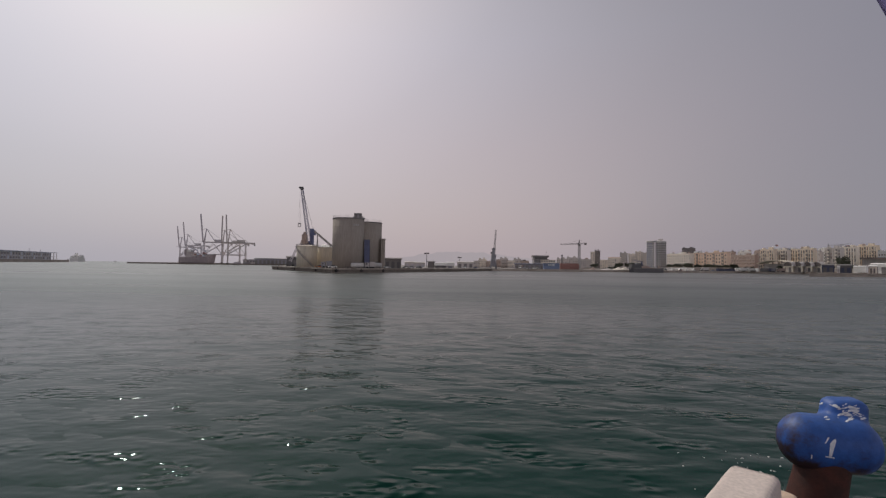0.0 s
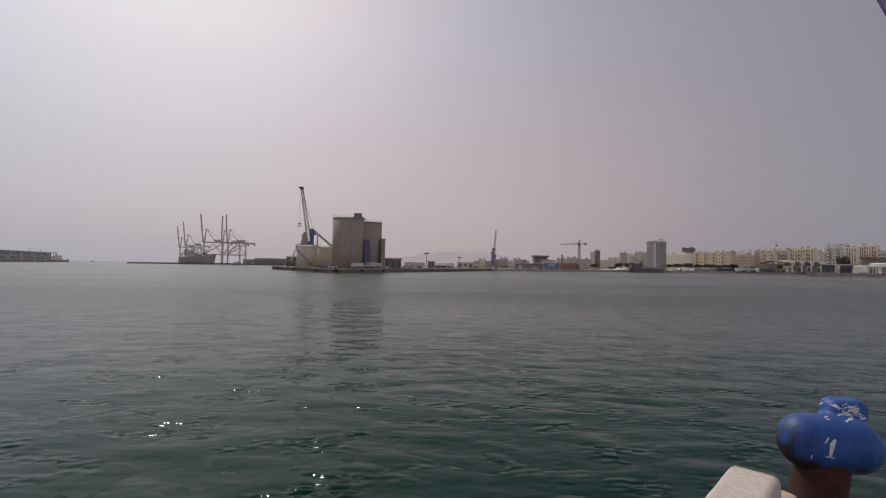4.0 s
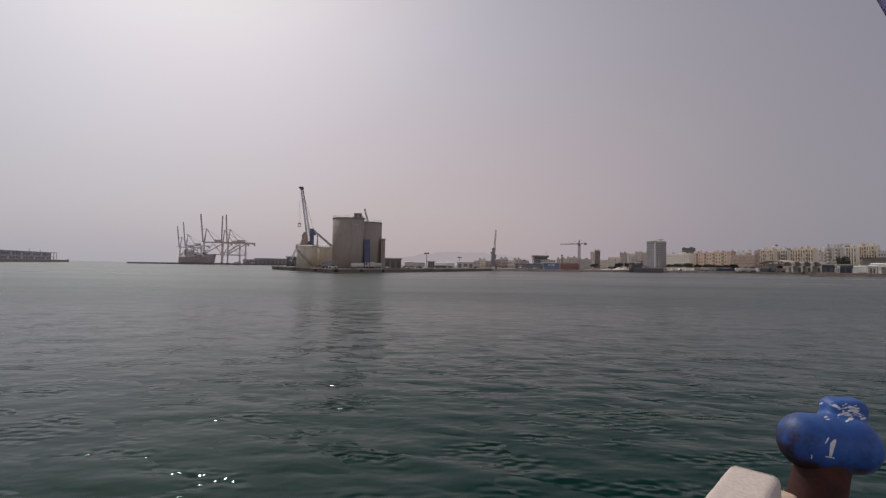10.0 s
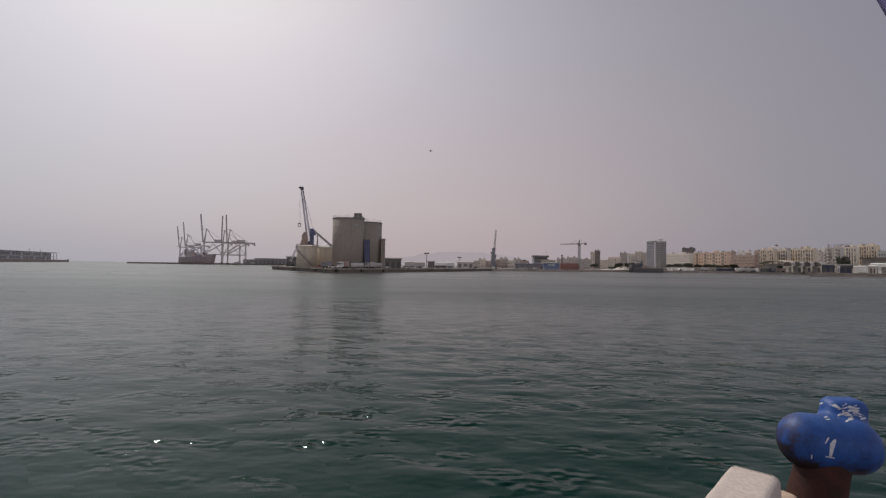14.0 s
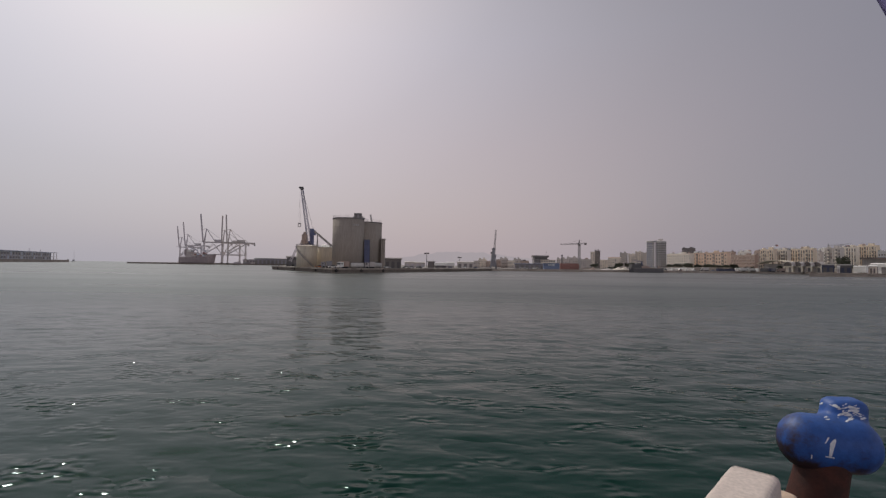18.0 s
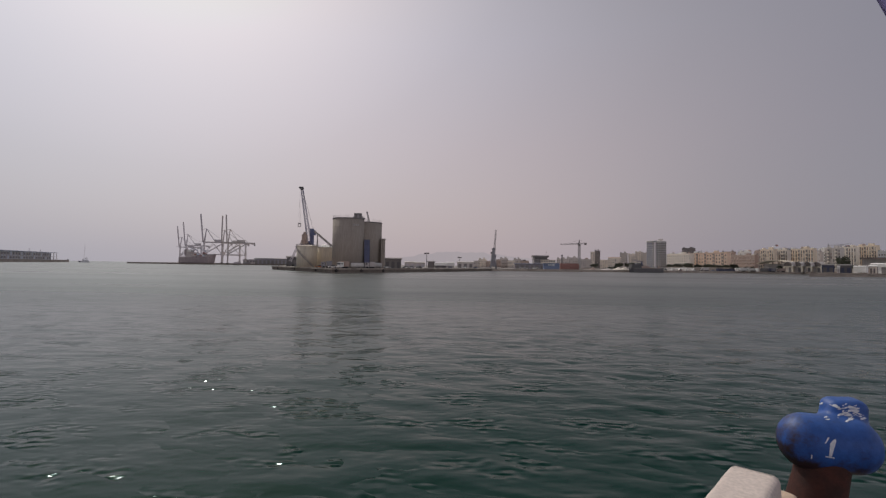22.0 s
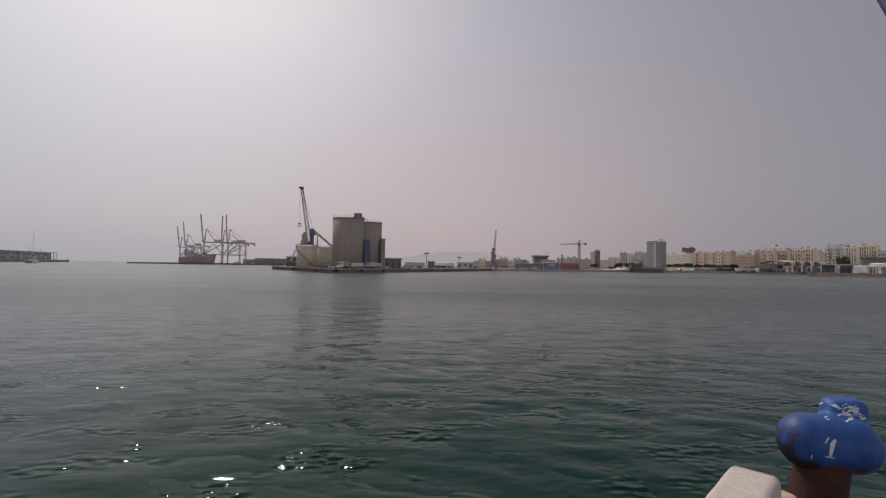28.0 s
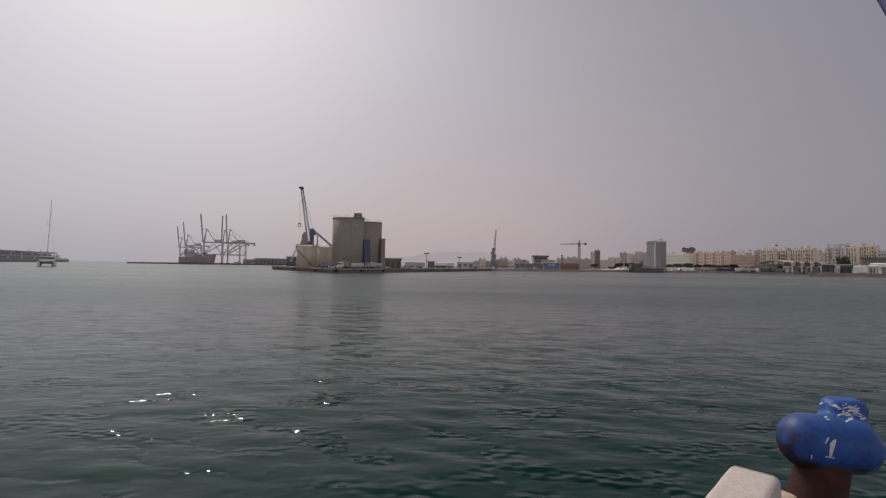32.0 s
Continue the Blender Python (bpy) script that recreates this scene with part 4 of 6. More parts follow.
def block(name, x, y, w, h, rz, depth, wall, storeys, bays, label, category="apartment building", roof=ROOFT, group="town buildings",
          fill=(0.42, 0.5), glass=None, balconies=(), ground=2.0, hut=True, pitched=False, cornice=True, gap=(), side=0):
    """A town building with its front at the root, windows floor by floor, balconies in the columns named."""
    b = root(name, x, y, ground, rz, label, category, group)
    boxes("wall", wall, b, (0, depth / 2, h / 2, w, depth, h))
    if pitched:
        bm = bmesh.new()
        rise = w * 0.12
        prof = [(-0.3, h), (depth / 2, h + rise), (depth + 0.3, h)]
        l = [bm.verts.new((-w / 2 - 0.3, py, pz)) for py, pz in prof]
        r = [bm.verts.new((w / 2 + 0.3, py, pz)) for py, pz in prof]
        bm.faces.new(l), bm.faces.new(r[::-1])
        for i in range(3):
            j = (i + 1) % 3
            bm.faces.new((l[i], r[i], r[j], l[j]))
        part("roof", bm, roof, b)
    else:
        top = boxes("roof", roof, b, (0, depth / 2, h + 0.1, w - 0.6, depth - 0.6, 0.2))
        boxes("parapet", wall, top, (0, 0.05, h + 0.35, w + 0.1, 0.3, 0.7), (0, depth - 0.15, h + 0.35, w, 0.3, 0.7),
              (-w / 2 + 0.1, depth / 2, h + 0.35, 0.3, depth - 0.6, 0.7), (w / 2 - 0.1, depth / 2, h + 0.35, 0.3, depth - 0.6, 0.7))
        if hut:
            boxes("roof_hut", wall, top, (w * 0.18, depth * 0.5, h + 1.4, min(4, w * 0.22), 3, 2.6))
            bm = bmesh.new()
            tube(bm, (-w * 0.22, depth * 0.4, h), (-w * 0.22, depth * 0.4, h + 1.6), 0.5, 0.5, 10)
            part("water_tank", bm, SHED_ROOF, top)
            boxes("stair_hut", WHITE if w > 18 else wall, top, (-w * 0.36, depth * 0.6, h + 1.1, 2.4, 2.6, 2.0))
            bm = bmesh.new()
            tube(bm, (w * 0.05, depth * 0.4, h), (w * 0.05, depth * 0.4, h + 3.2), 0.09, 0.06, 6)
            beam(bm, (w * 0.05 - 0.7, depth * 0.4, h + 2.8), (w * 0.05 + 0.7, depth * 0.4, h + 2.8), 0.07)
            part("aerial", bm, GREY_STEEL, top)
    if cornice:
        boxes("cornice", wall if wall in (GREYR, DARKR, SHED) else BROWN if wall is TAN else CREAM, b, (0, -0.06, h - 0.25, w + 0.2, 0.3, 0.3))
    fh = h / (storeys + 0.35)
    bw = w / bays
    ww, wh = bw * fill[0], fh * fill[1]
    rng = random.Random(int(x * 7 + y))
    me = window_mesh(ww, wh, glass[-1] if glass else None)
    kinds = [window_mesh(ww, wh, g) for g in glass] if glass else [me, me, window_mesh(ww, wh, SHUTTER), window_mesh(ww, wh, BLIND)]
    bm = bmesh.new()
    box(bm, 0, -0.5, -wh / 2 - 0.1, bw * 0.86, 1.0, 0.16)
    box(bm, 0, -0.97, -wh / 2 + 0.5, bw * 0.92, 0.08, 1.2)
    bal = mesh_of("balcony", bm, wall if wall is not GREYR else CREAM)
    for s in range(storeys):
        z = fh * (s + 0.6)
        for k in range(bays):
            if k in gap:
                continue
            px = -w / 2 + bw * (k + 0.5)
            shared("window", kinds[k] if glass else rng.choice(kinds), b, Matrix.Translation((px, 0, z)))
            if k in balconies and s:
                shared("balcony", bal, b, Matrix.Translation((px, 0, z)))
        for k in range(side):
            shared("side_window", me, b, Matrix.Translation((w / 2, depth * (k + 0.5) / side, z)) @ Matrix.Rotation(math.pi / 2, 4, "Z"))
    if not pitched and h > 12:
        for k in range(int(w / 3.2)):
            px, py, tall = rng.uniform(-0.46, 0.46) * w, rng.uniform(0.15, 0.85) * depth, rng.choice((0.8, 1.2, 1.8, 2.4))
            if rng.random() < 0.35:
                bm = bmesh.new()
                tube(bm, (px, py, h), (px, py, h + tall * 1.7), 0.08, 0.05, 5)
                beam(bm, (px - 0.6, py, h + tall * 1.5), (px + 0.6, py, h + tall * 1.5), 0.07)
                part("aerial", bm, DARK_STEEL, top)
            else:
                boxes("roof_unit", rng.choice((WHITE, GREYR, BROWN, SHED, TERRACOTTA)), top, (px, py, h + 0.2 + tall / 2, rng.uniform(0.8, 2.6), rng.uniform(0.8, 1.8), tall))
    # flat dark strips up the balcony columns put the recesses' shade into colour
    for k in balconies:
        px = -w / 2 + bw * (k + 0.5)
        boxes("shade_strip", DARKR, b, (px, -0.02, fh * (storeys + 1.05) / 2, bw * 0.74, 0.1, fh * (storeys - 0.75)))
    boxes("ground_floor", GREYR if wall is not GREYR else BROWN, b, (0, -0.08, fh * 0.14, w + 0.1, 0.2, fh * 0.28))
    if storeys > 3 and wall not in (GREYR, DARKR, SHED):
        for s in range(1, storeys):
            boxes("floor_band", CREAM if wall is not CREAM else GREYR, b, (0, -0.03, fh * (s + 0.12), w + 0.06, 0.12, 0.18))
    return b


def shed(name, x, y, w, h, rz, depth, wall, roof, label, doors=2, door_mat=None, ground=2.0, eave=0.6, category="shed", fascia=0.0):
    """A low-pitched harbour shed with doors along its front."""
    b = root(name, x, y, ground, rz, label, category, "harbour sheds")
    boxes("wall", wall, b, (0, depth / 2, h * 0.43, w, depth, h * 0.86))
    bm = bmesh.new()
    prof = [(-eave, h * 0.84), (-eave, h * 0.9), (depth / 2, h), (depth + eave, h * 0.9), (depth + eave, h * 0.84)]
    l = [bm.verts.new((-w / 2 - eave, py, pz)) for py, pz in prof]
    r = [bm.verts.new((w / 2 + eave, py, pz)) for py, pz in prof]
    bm.faces.new(l), bm.faces.new(r[::-1])
    for i in range(5):
        j = (i + 1) % 5
        bm.faces.new((l[i], r[i], r[j], l[j]))
    part("roof", bm, roof, b)
    if fascia:
        boxes("fascia", roof, b, (0, -eave + 0.1, h * (0.86 - fascia / 2), w + 2 * eave - 0.1, 0.2, h * fascia), label="deep white fascia board")
    for k in range(doors):
        px = -w / 2 + w * (k + 0.5) / doors
        boxes("door", door_mat or DARKR, b, (px, -0.06, h * 0.3, w / doors * 0.55, 0.16, h * 0.6))
    return b


def container(x, y, z, rz, paint, label, length=12.0):
    c = root("shipping_container", x, y, z, rz, label, "container", "stacked shipping containers")
    bm = bmesh.new()
    box(bm, 0, 0, 1.3, length - 0.2, 2.3, 2.45)
    for k in range(int(length / 0.6)):
        for s in (-1, 1):
            box(bm, -length / 2 + 0.4 + k * 0.6, s * 1.16, 1.3, 0.25, 0.06, 2.2)
    part("box", bm, paint, c, "corrugated steel box")
    boxes("frame", paint, c, (0, -1.18, 0.08, length, 0.1, 0.16), (0, -1.18, 2.52, length, 0.1, 0.16), (-length / 2, 0, 1.3, 0.14, 2.4, 2.6), (length / 2, 0, 1.3, 0.14, 2.4, 2.6))
    return c


def container_stack(x, y, w, levels, paints, label):
    length = 6.1 if w < 20 else 12.2
    n = max(1, int(w / (length + 0.15)))
    for r in range(levels):
        for k in range(n):
            container(x - w / 2 + (k + 0.5) * w / n, y, 2.0 + 2.6 * r, 0, paints[(k + r) % len(paints)], label, w / n - 0.15)


# low things on the pier, beyond the silos
shed("pier_shed", -29.43, 262, 9.63, 6.29, 6.44, 10, DARKR, DARKR, "dark brown-grey flat shed beside the silos", 3, DARK_STEEL)
shed("pier_shed", -31.11, 420, 10.15, 5.34, 4.27, 14, GREYR, GREYR, "pale hazy shed on the yard", 2, PALE_STEEL)
shed("pier_shed", -20.45, 400, 8.66, 4.8, 2.96, 14, GREYR, GREYR, "pale hazy shed on the yard", 2, PALE_STEEL)
shed("pier_shed", -9.2, 350, 5.36, 5.45, 1.53, 8, DARKR, DARKR, "small dark flat-roofed yard building", 2)
shed("pier_shed", -1.59, 345, 8.8, 4.19, 0.29, 9, DARKR, WHITE, "dark shed under a deep white roof edge", 2, DARK_STEEL, fascia=0.42)
shed("pier_shed", 5.72, 348, 5.77, 4.74, -0.91, 9, GREYR, WHITE, "grey-walled shed with a deep white roof edge", 1, SHED, fascia=0.5)
shed("pier_shed", 21.86, 430, 15.89, 6.14, -2.88, 16, GREYR, GREYR, "pale hazy low yard warehouse", 3)
shed("terminal_shed", -327.9, 815, 34.71, 11.17, 21.95, 40, SHED, SHED, "long grey warehouse on the container quay", 5, ground=2.6)
shed("terminal_shed", -362.5, 830, 21.34, 8.85, 23.63, 30, PALE_STEEL, PALE_STEEL, "low grey warehouse on the container quay", 4, ground=2.6)
shed("terminal_shed", -293.15, 808, 25.18, 10.49, 19.98, 30, SHED, DARKR, "dark grey warehouse on the container quay", 4, ground=2.6)
shed("terminal_shed", -112.16, 330, 7.6, 7.6, 18.81, 12, DARK_STEEL, DARKR, "dark shed beyond the tanks", 2)
for x, y, w, h, rz, wall, floors, bays, label in (
        (39.36, 520, 6.61, 7.5, -4.3, GREYR, 2, 3, "pale low office block by the basin"),
        (48.45, 540, 9.6, 9.54, -5.1, CREAM, 3, 5, "pale low office block by the basin"),
        (52.77, 515, 5.23, 7.31, -5.83, BROWN, 2, 3, "small brown office block by the crane"),
        (65.84, 525, 5.32, 9.24, -7.13, BROWN, 3, 3, "brown low office block by the basin"),
        (74.61, 540, 9.55, 10.92, -7.84, GREYR, 3, 5, "pale grey low office block by the basin"),
        (81.67, 530, 8.69, 8.5, -8.74, CREAM, 2, 5, "cream low office block by the basin"),
        (94.15, 560, 9.16, 10.76, -9.52, GREYR, 3, 5, "grey low office block by the basin"),
        (103.07, 560, 11.24, 8.73, -10.41, BROWN, 2, 6, "brown-grey low office block by the basin")):
    block("port_office", x, y, w, h, rz, 12, wall, floors, bays, label, "office", hut=floors > 2 and bays > 3)
shed("dark_warehouse", 86.16, 405, 39.92, 4.96, -11.99, 14, SHED, NAVY, "long dark blue-grey quayside warehouse", 9)


def deck_building():
    """The dark control building raised on legs."""
    b = root("control_building", 97.25, 440, 2.0, 0, "dark raised control building above the warehouse", "office")
    z1 = 13.12
    boxes("roof_slab", DARKR, b, (0.2, 4, z1 - 0.9, 15.4, 10, 1.8), label="thick dark roof slab")
    boxes("glazing", GLASS, b, (0, 4, z1 - 2.6, 13, 8, 1.6))
    boxes("deck", DARKR, b, (0.6, 4, z1 - 3.7, 15.6, 9.4, 0.6))
    boxes("lower_storey", SHED, b, (-3.6, 4.5, (z1 - 4) / 2, 6.4, 8, z1 - 4))
    for k in range(3):
        boxes("window", GLASS, b, (-5.8 + k * 2.2, 0.46, z1 - 5.4, 1.5, 0.12, 1.3))
    boxes("annex", CREAM, b, (7.6, 5, (z1 - 4.2) / 2, 15, 7, z1 - 4.2), label="pale rendered annex")
    for k in range(6):
        boxes("annex_window", GLASS, b, (1.6 + k * 2.4, 1.46, z1 - 5.6, 1.3, 0.12, 1.1))
    boxes("pillar", GREYR, b, (-6.8, -0.3, z1 / 2 - 1, 0.7, 0.7, z1 - 2))
    boxes("orange_panel", ORANGE, b, (16, 3, z1 * 0.36, 1.4, 2, 2.2), label="orange cladding panel")
    bm = bmesh.new()
    tube(bm, (5.6, 3, z1), (6.2, 3, z1 + 5), 0.14, 0.06)
    beam(bm, (5, 3, z1 + 3), (6.8, 3, z1 + 3.2), 0.1)
    part("antenna", bm, GREY_STEEL, b)
    stack = root("vent_stack", 115.59, 430, 2.0, 0, "thin dark vent stack beside the containers", "chimney")
    bm = bmesh.new()
    top = 13.96
    tube(bm, (0, 0, 0), (0, 0, top), 0.75, 0.6, 12)
    part("shaft", bm, DARKR, stack)
    bm = bmesh.new()
    tube(bm, (0, 0, top - 0.8), (0, 0, top), 0.95, 0.95, 12)
    part("collar", bm, DARK_STEEL, stack)


deck_building()
container_stack(94.42, 386, 13.79, 2, [BLUE_BOX], "blue corrugated shipping container in a stack")
container_stack(110.73, 388, 16.08, 2, [RED_BOX], "dull red corrugated shipping container in a stack")
bm = bmesh.new()
for k, (dx, dz) in enumerate(((-2.2, 0), (-0.8, 0.2), (0.8, 0), (2.2, 0.1))):
    box(bm, 94.17 + dx, 384.75, 5.6 + dz * 0, 1.0, 0.06, 1.1)
tagged(new("container_lettering", mesh_of("container_lettering", bm, WHITE)), "white painted letter bars on a blue container", "lettering")

for k, (at_x, w) in enumerate(((66.57, 0), (70.55, 1), (77.83, 0), (80.71, 1))):
    car(at_x, 372 + k, 2.0, 8 * k, WHITE if w == 0 else PALE_STEEL, "light-coloured car parked on the quay")
for k, at_x in enumerate((-21.91, -19.34, -15.21, 16.15, 25.68)):
    car(at_x, (264, 270, 282, 332, 347)[k], 2.0, 25 + 9 * k, (WHITE, PALE_STEEL, DARK_STEEL, WHITE, BLUE_BOX)[k], ("white", "pale grey", "dark", "white", "blue")[k] + " car parked on the yard")


def light_mast(x, y, top, label):
    m = root("floodlight_mast", x, y, 2.0, 0, label, "light mast", "floodlight masts")
    bm = bmesh.new()
    tube(bm, (0, 0, 0), (0, 0, top), 0.4, 0.2, 10)
    part("pole", bm, GREY_STEEL, m)
    bm = bmesh.new()
    tube(bm, (0, 0, top - 0.4), (0, 0, top), 1.5, 1.7, 14)
    part("ring", bm, DARK_STEEL, m)
    for k in range(6):
        a = k * math.pi / 3
        boxes("floodlight", DARK_STEEL, m, (1.7 * math.cos(a), 1.7 * math.sin(a), top - 0.6, 0.9, 0.9, 1.0))


light_mast(-13.86, 380, 12.73, "tall grey floodlight mast with a dark lamp crown")
light_mast(17.61, 470, 11.23, "grey floodlight mast with a dark lamp crown")
light_mast(95.05, 520, 9.9, "grey floodlight mast with a dark lamp crown")


def pedestal_crane():
    c = root("quay_crane", 40.79, 358, 2.0, 0, "slim grey quay crane with its jib raised", "crane")
    t = 16.25
    z = 31.39
    for sx in (-1, 1):
        for sy in (-1, 1):
            bm = bmesh.new()
            beam(bm, (sx * 2.2, sy * 2.2, 0), (sx * 1.2, sy * 1.2, t * 0.5), 0.7)
            part("leg", bm, SHED, c)
    boxes("portal", SHED, c, (0, 0, t * 0.5, 3.4, 3.4, 1.2))
    boxes("machine_house", SHED, c, (0, 0, t * 0.27, 3.6, 3, t * 0.36))
    boxes("tower", SHED, c, (0, 0, t * 0.75, 1.9, 1.9, t * 0.5), (0.2, 0, t * 0.62, 3.8, 2.6, 2.6))
    boxes("cab", GLASS, c, (-1.6, -0.4, t * 0.78, 1.4, 1.5, 1.6))
    boxes("mast_head", DARK_STEEL, c, (0, 0, t - 0.6, 2.4, 1.6, 1.6))
    bm = bmesh.new()
    lattice(bm, (0.6, 0, t * 0.62), (1.83, 0, z), 1.3, 0.8, 16, 0.2)
    part("jib", bm, GREY_STEEL, c)
    bm = bmesh.new()
    beam(bm, (0, 0, t), (1.83, 0, z), 0.1)
    part("stay_rope", bm, DARK_STEEL, c)


pedestal_crane()


def tower_crane():
    c = root("tower_crane", 144.62, 470, 2.0, 0, "grey tower crane with a long level jib", "crane")
    j = 26.42
    bm = bmesh.new()
    lattice(bm, (0, 0, 0), (0, 0, j), 1.9, 1.9, 20, 0.3)
    part("mast", bm, GREY_STEEL, c)
    bm = bmesh.new()
    lattice(bm, (0, 0, j + 0.4), (-20.37, 0, j - 0.4), 1.2, 0.9, 20, 0.2)
    part("jib", bm, GREY_STEEL, c)
    bm = bmesh.new()
    lattice(bm, (0, 0, j + 0.4), (7.49, 0, j + 1), 1.2, 1.0, 7, 0.2)
    part("counter_jib", bm, GREY_STEEL, c)
    boxes("counterweight", DARKR, c, (6.6, 0, j + 0.3, 2, 1.4, 2.2))
    boxes("cab", DARKR, c, (-0.4, -1.6, j - 0.8, 1.6, 1.4, 2))
    bm = bmesh.new()
    lattice(bm, (0, 0, j + 0.5), (0, 0, j + 4.6), 1.4, 0.3, 4, 0.2)
    part("apex", bm, GREY_STEEL, c)
    bm = bmesh.new()
    beam(bm, (0, 0, j + 4.5), (-13, 0, j + 0.5), 0.1)
    beam(bm, (0, 0, j + 4.5), (6.5, 0, j + 1.2), 0.1)
    part("tie_bar", bm, DARK_STEEL, c)
    boxes("foundation", CONCRETE, c, (0, 0, 0.4, 5, 5, 0.8))


tower_crane()

# the town, from the basin to the open end
TH = 34.9
ht = block("hotel_tower", 266.18, 560.25, 24.38, 34.86, -75, 8.8, TOWER, 12, 7, "grey high-rise with blue glass fronts and a white roof", "tower block", WHITE, glass=(BLUE_GLASS, BLUE_GLASS, BLUE_GLASS, GLASS, GLASS, GLASS, GLASS), fill=(0.9, 0.66), gap=(4,), side=3, hut=False)
TW = 24.38
boxes("core_panel", PALE_STEEL, ht, (TW * 0.143, -0.35, TH / 2, TW / 7 * 0.9, 0.9, TH), label="pale grey vertical core panel")
for k in range(12):
    boxes("balcony_slab", WHITE, ht, (-TW * 0.36, -0.5, TH / 12.35 * (k + 0.2), TW * 0.26, 1.1, 0.22))
    boxes("spandrel", TOWER, ht, (TW * 0.36, -0.14, TH / 12.35 * (k + 0.15), TW * 0.28, 0.3, 0.5))
rf = boxes("roof_canopy", WHITE, ht, (-TW * 0.2, 3.6, TH + 1.5, TW * 0.66, 9.6, 0.9), label="white overhanging roof slab")
boxes("roof_hut", GREYR, rf, (TW * 0.3, 4.4, TH + 2.8, 4, 4, 1.8))
for k in range(5):
    boxes("post", WHITE, rf, (-TW / 2 + 1 + k * TW * 0.14, 0.8, TH + 0.6, 0.5, 0.5, 1.2))
block("apartment_building", 216.31, 640, 5.8, 24.07, -18.66, 10, CREAM, 9, 2, "pale slender apartment tower", hut=False)
block("apartment_building", 226.73, 650, 7.44, 25.75, -19.22, 10, DARKR, 10, 3, "dark grey slender apartment tower")
block("apartment_building", 166.28, 620, 13.75, 12.91, -15, 12, GREYR, 5, 5, "hazy grey apartment block")
block("apartment_building", 187.14, 640, 15.67, 15.1, -16.28, 12, GREYR, 5, 6, "hazy pale apartment block behind the yard")
block("apartment_building", 191.89, 600, 16.77, 12.21, -17.72, 12, GREYR, 4, 6, "hazy grey-brown apartment block")
block("apartment_building", 204.44, 560, 10.74, 11.15, -20.04, 12, CREAM, 4, 4, "low cream apartment block near the quay", hut=False)
block("apartment_building", 208.84, 540, 14.13, 13.39, -21.13, 12, CREAM, 4, 6, "low tan apartment block with a dark tiled roof", roof=TERRACOTTA, pitched=True)
block("apartment_building", 253.21, 620, 10.25, 21.98, -22.2, 12, GREYR, 8, 4, "slender tan-brown apartment tower by the basin", balconies=(1,))
block("apartment_building", 277.07, 650, 9.15, 21.44, -23.07, 12, CREAM, 8, 3, "slim cream apartment tower beside others")
block("apartment_building", 300.69, 680, 10.31, 25.95, -23.84, 12, CREAM, 10, 4, "pale apartment tower with a roof house", balconies=(0, 3))
block("apartment_building", 319.35, 700, 8.94, 25, -24.51, 12, GREYR, 10, 3, "grey apartment tower behind the high-rise")
block("apartment_building", 276.43, 520.58, 36.1, 18.61, -75, 5, CREAM, 6, 11, "cream-grey apartment block with dark window columns", fill=(0.4, 0.6))
block("apartment_building", 355.2, 640, 17.13, 30.82, -29.02, 10, DARKR, 10, 5, "dark stepped high-rise behind the town front")
block("apartment_building", 299.76, 501.14, 49.55, 19.71, -75, 5, TAN, 5, 13, "orange-tan apartment block with five window rows", balconies=(2, 5, 8, 11), roof=TERRACOTTA)
block("apartment_building", 348.85, 540.04, 10.14, 22.83, -75, 5, BROWN, 6, 3, "dark brown apartment block", hut=False)
block("apartment_building", 331.77, 490.39, 28.77, 17.04, -75, 5, BROWN, 5, 9, "reddish-brown apartment block with a white attic", fill=(0.3, 0.5))
block("apartment_building", 359.28, 530.09, 14.06, 22.67, -75, 5, WHITE, 6, 5, "white attic flats behind the brown block")
block("apartment_building", 355.22, 500.03, 8.1, 22.03, -75, 5, BROWN, 6, 3, "narrow brick-red apartment block")
block("apartment_building", 344.08, 470.11, 14.9, 23.07, -75, 5, YELLOW, 6, 6, "yellow-ochre apartment block with balconies", balconies=(1, 4), fill=(0.46, 0.86))
block("apartment_building", 356.94, 468.1, 14.39, 22.57, -75, 5, CREAM, 6, 6, "pale yellow apartment block with open galleries", balconies=(0, 1, 3, 4), fill=(0.46, 0.86))
block("apartment_building", 371.31, 460.34, 26, 23.67, -75, 5, YELLOW, 6, 10, "long yellow-ochre apartment block with balcony columns", balconies=(1, 4, 7), fill=(0.46, 0.86))
block("apartment_building", 405.3, 480.02, 6.84, 21.47, -75, 5, GREYR, 6, 3, "grey apartment block with a low roof")
block("apartment_building", 436.48, 510.03, 8.39, 25.7, -75, 5, WHITE, 7, 3, "white apartment block set back")
block("apartment_building", 400.42, 455.11, 14.66, 24.75, -75, 5, GREYR, 7, 6, "greyish-cream apartment block with balcony columns", balconies=(1, 4), fill=(0.46, 0.86))
block("apartment_building", 416.67, 455.1, 14.21, 25.83, -75, 5, CREAM, 7, 6, "cream apartment block with window columns", balconies=(2,), fill=(0.46, 0.86))
block("apartment_building", 430.44, 450.16, 17.48, 27.26, -75, 5, YELLOW, 7, 8, "yellow apartment block with tall dark window columns", balconies=(1, 3, 6), fill=(0.46, 0.86))
block("apartment_building", 424.77, 420, 17.33, 20.51, -45.33, 14, WHITE, 5, 9, "white low apartment block at the end of the row")


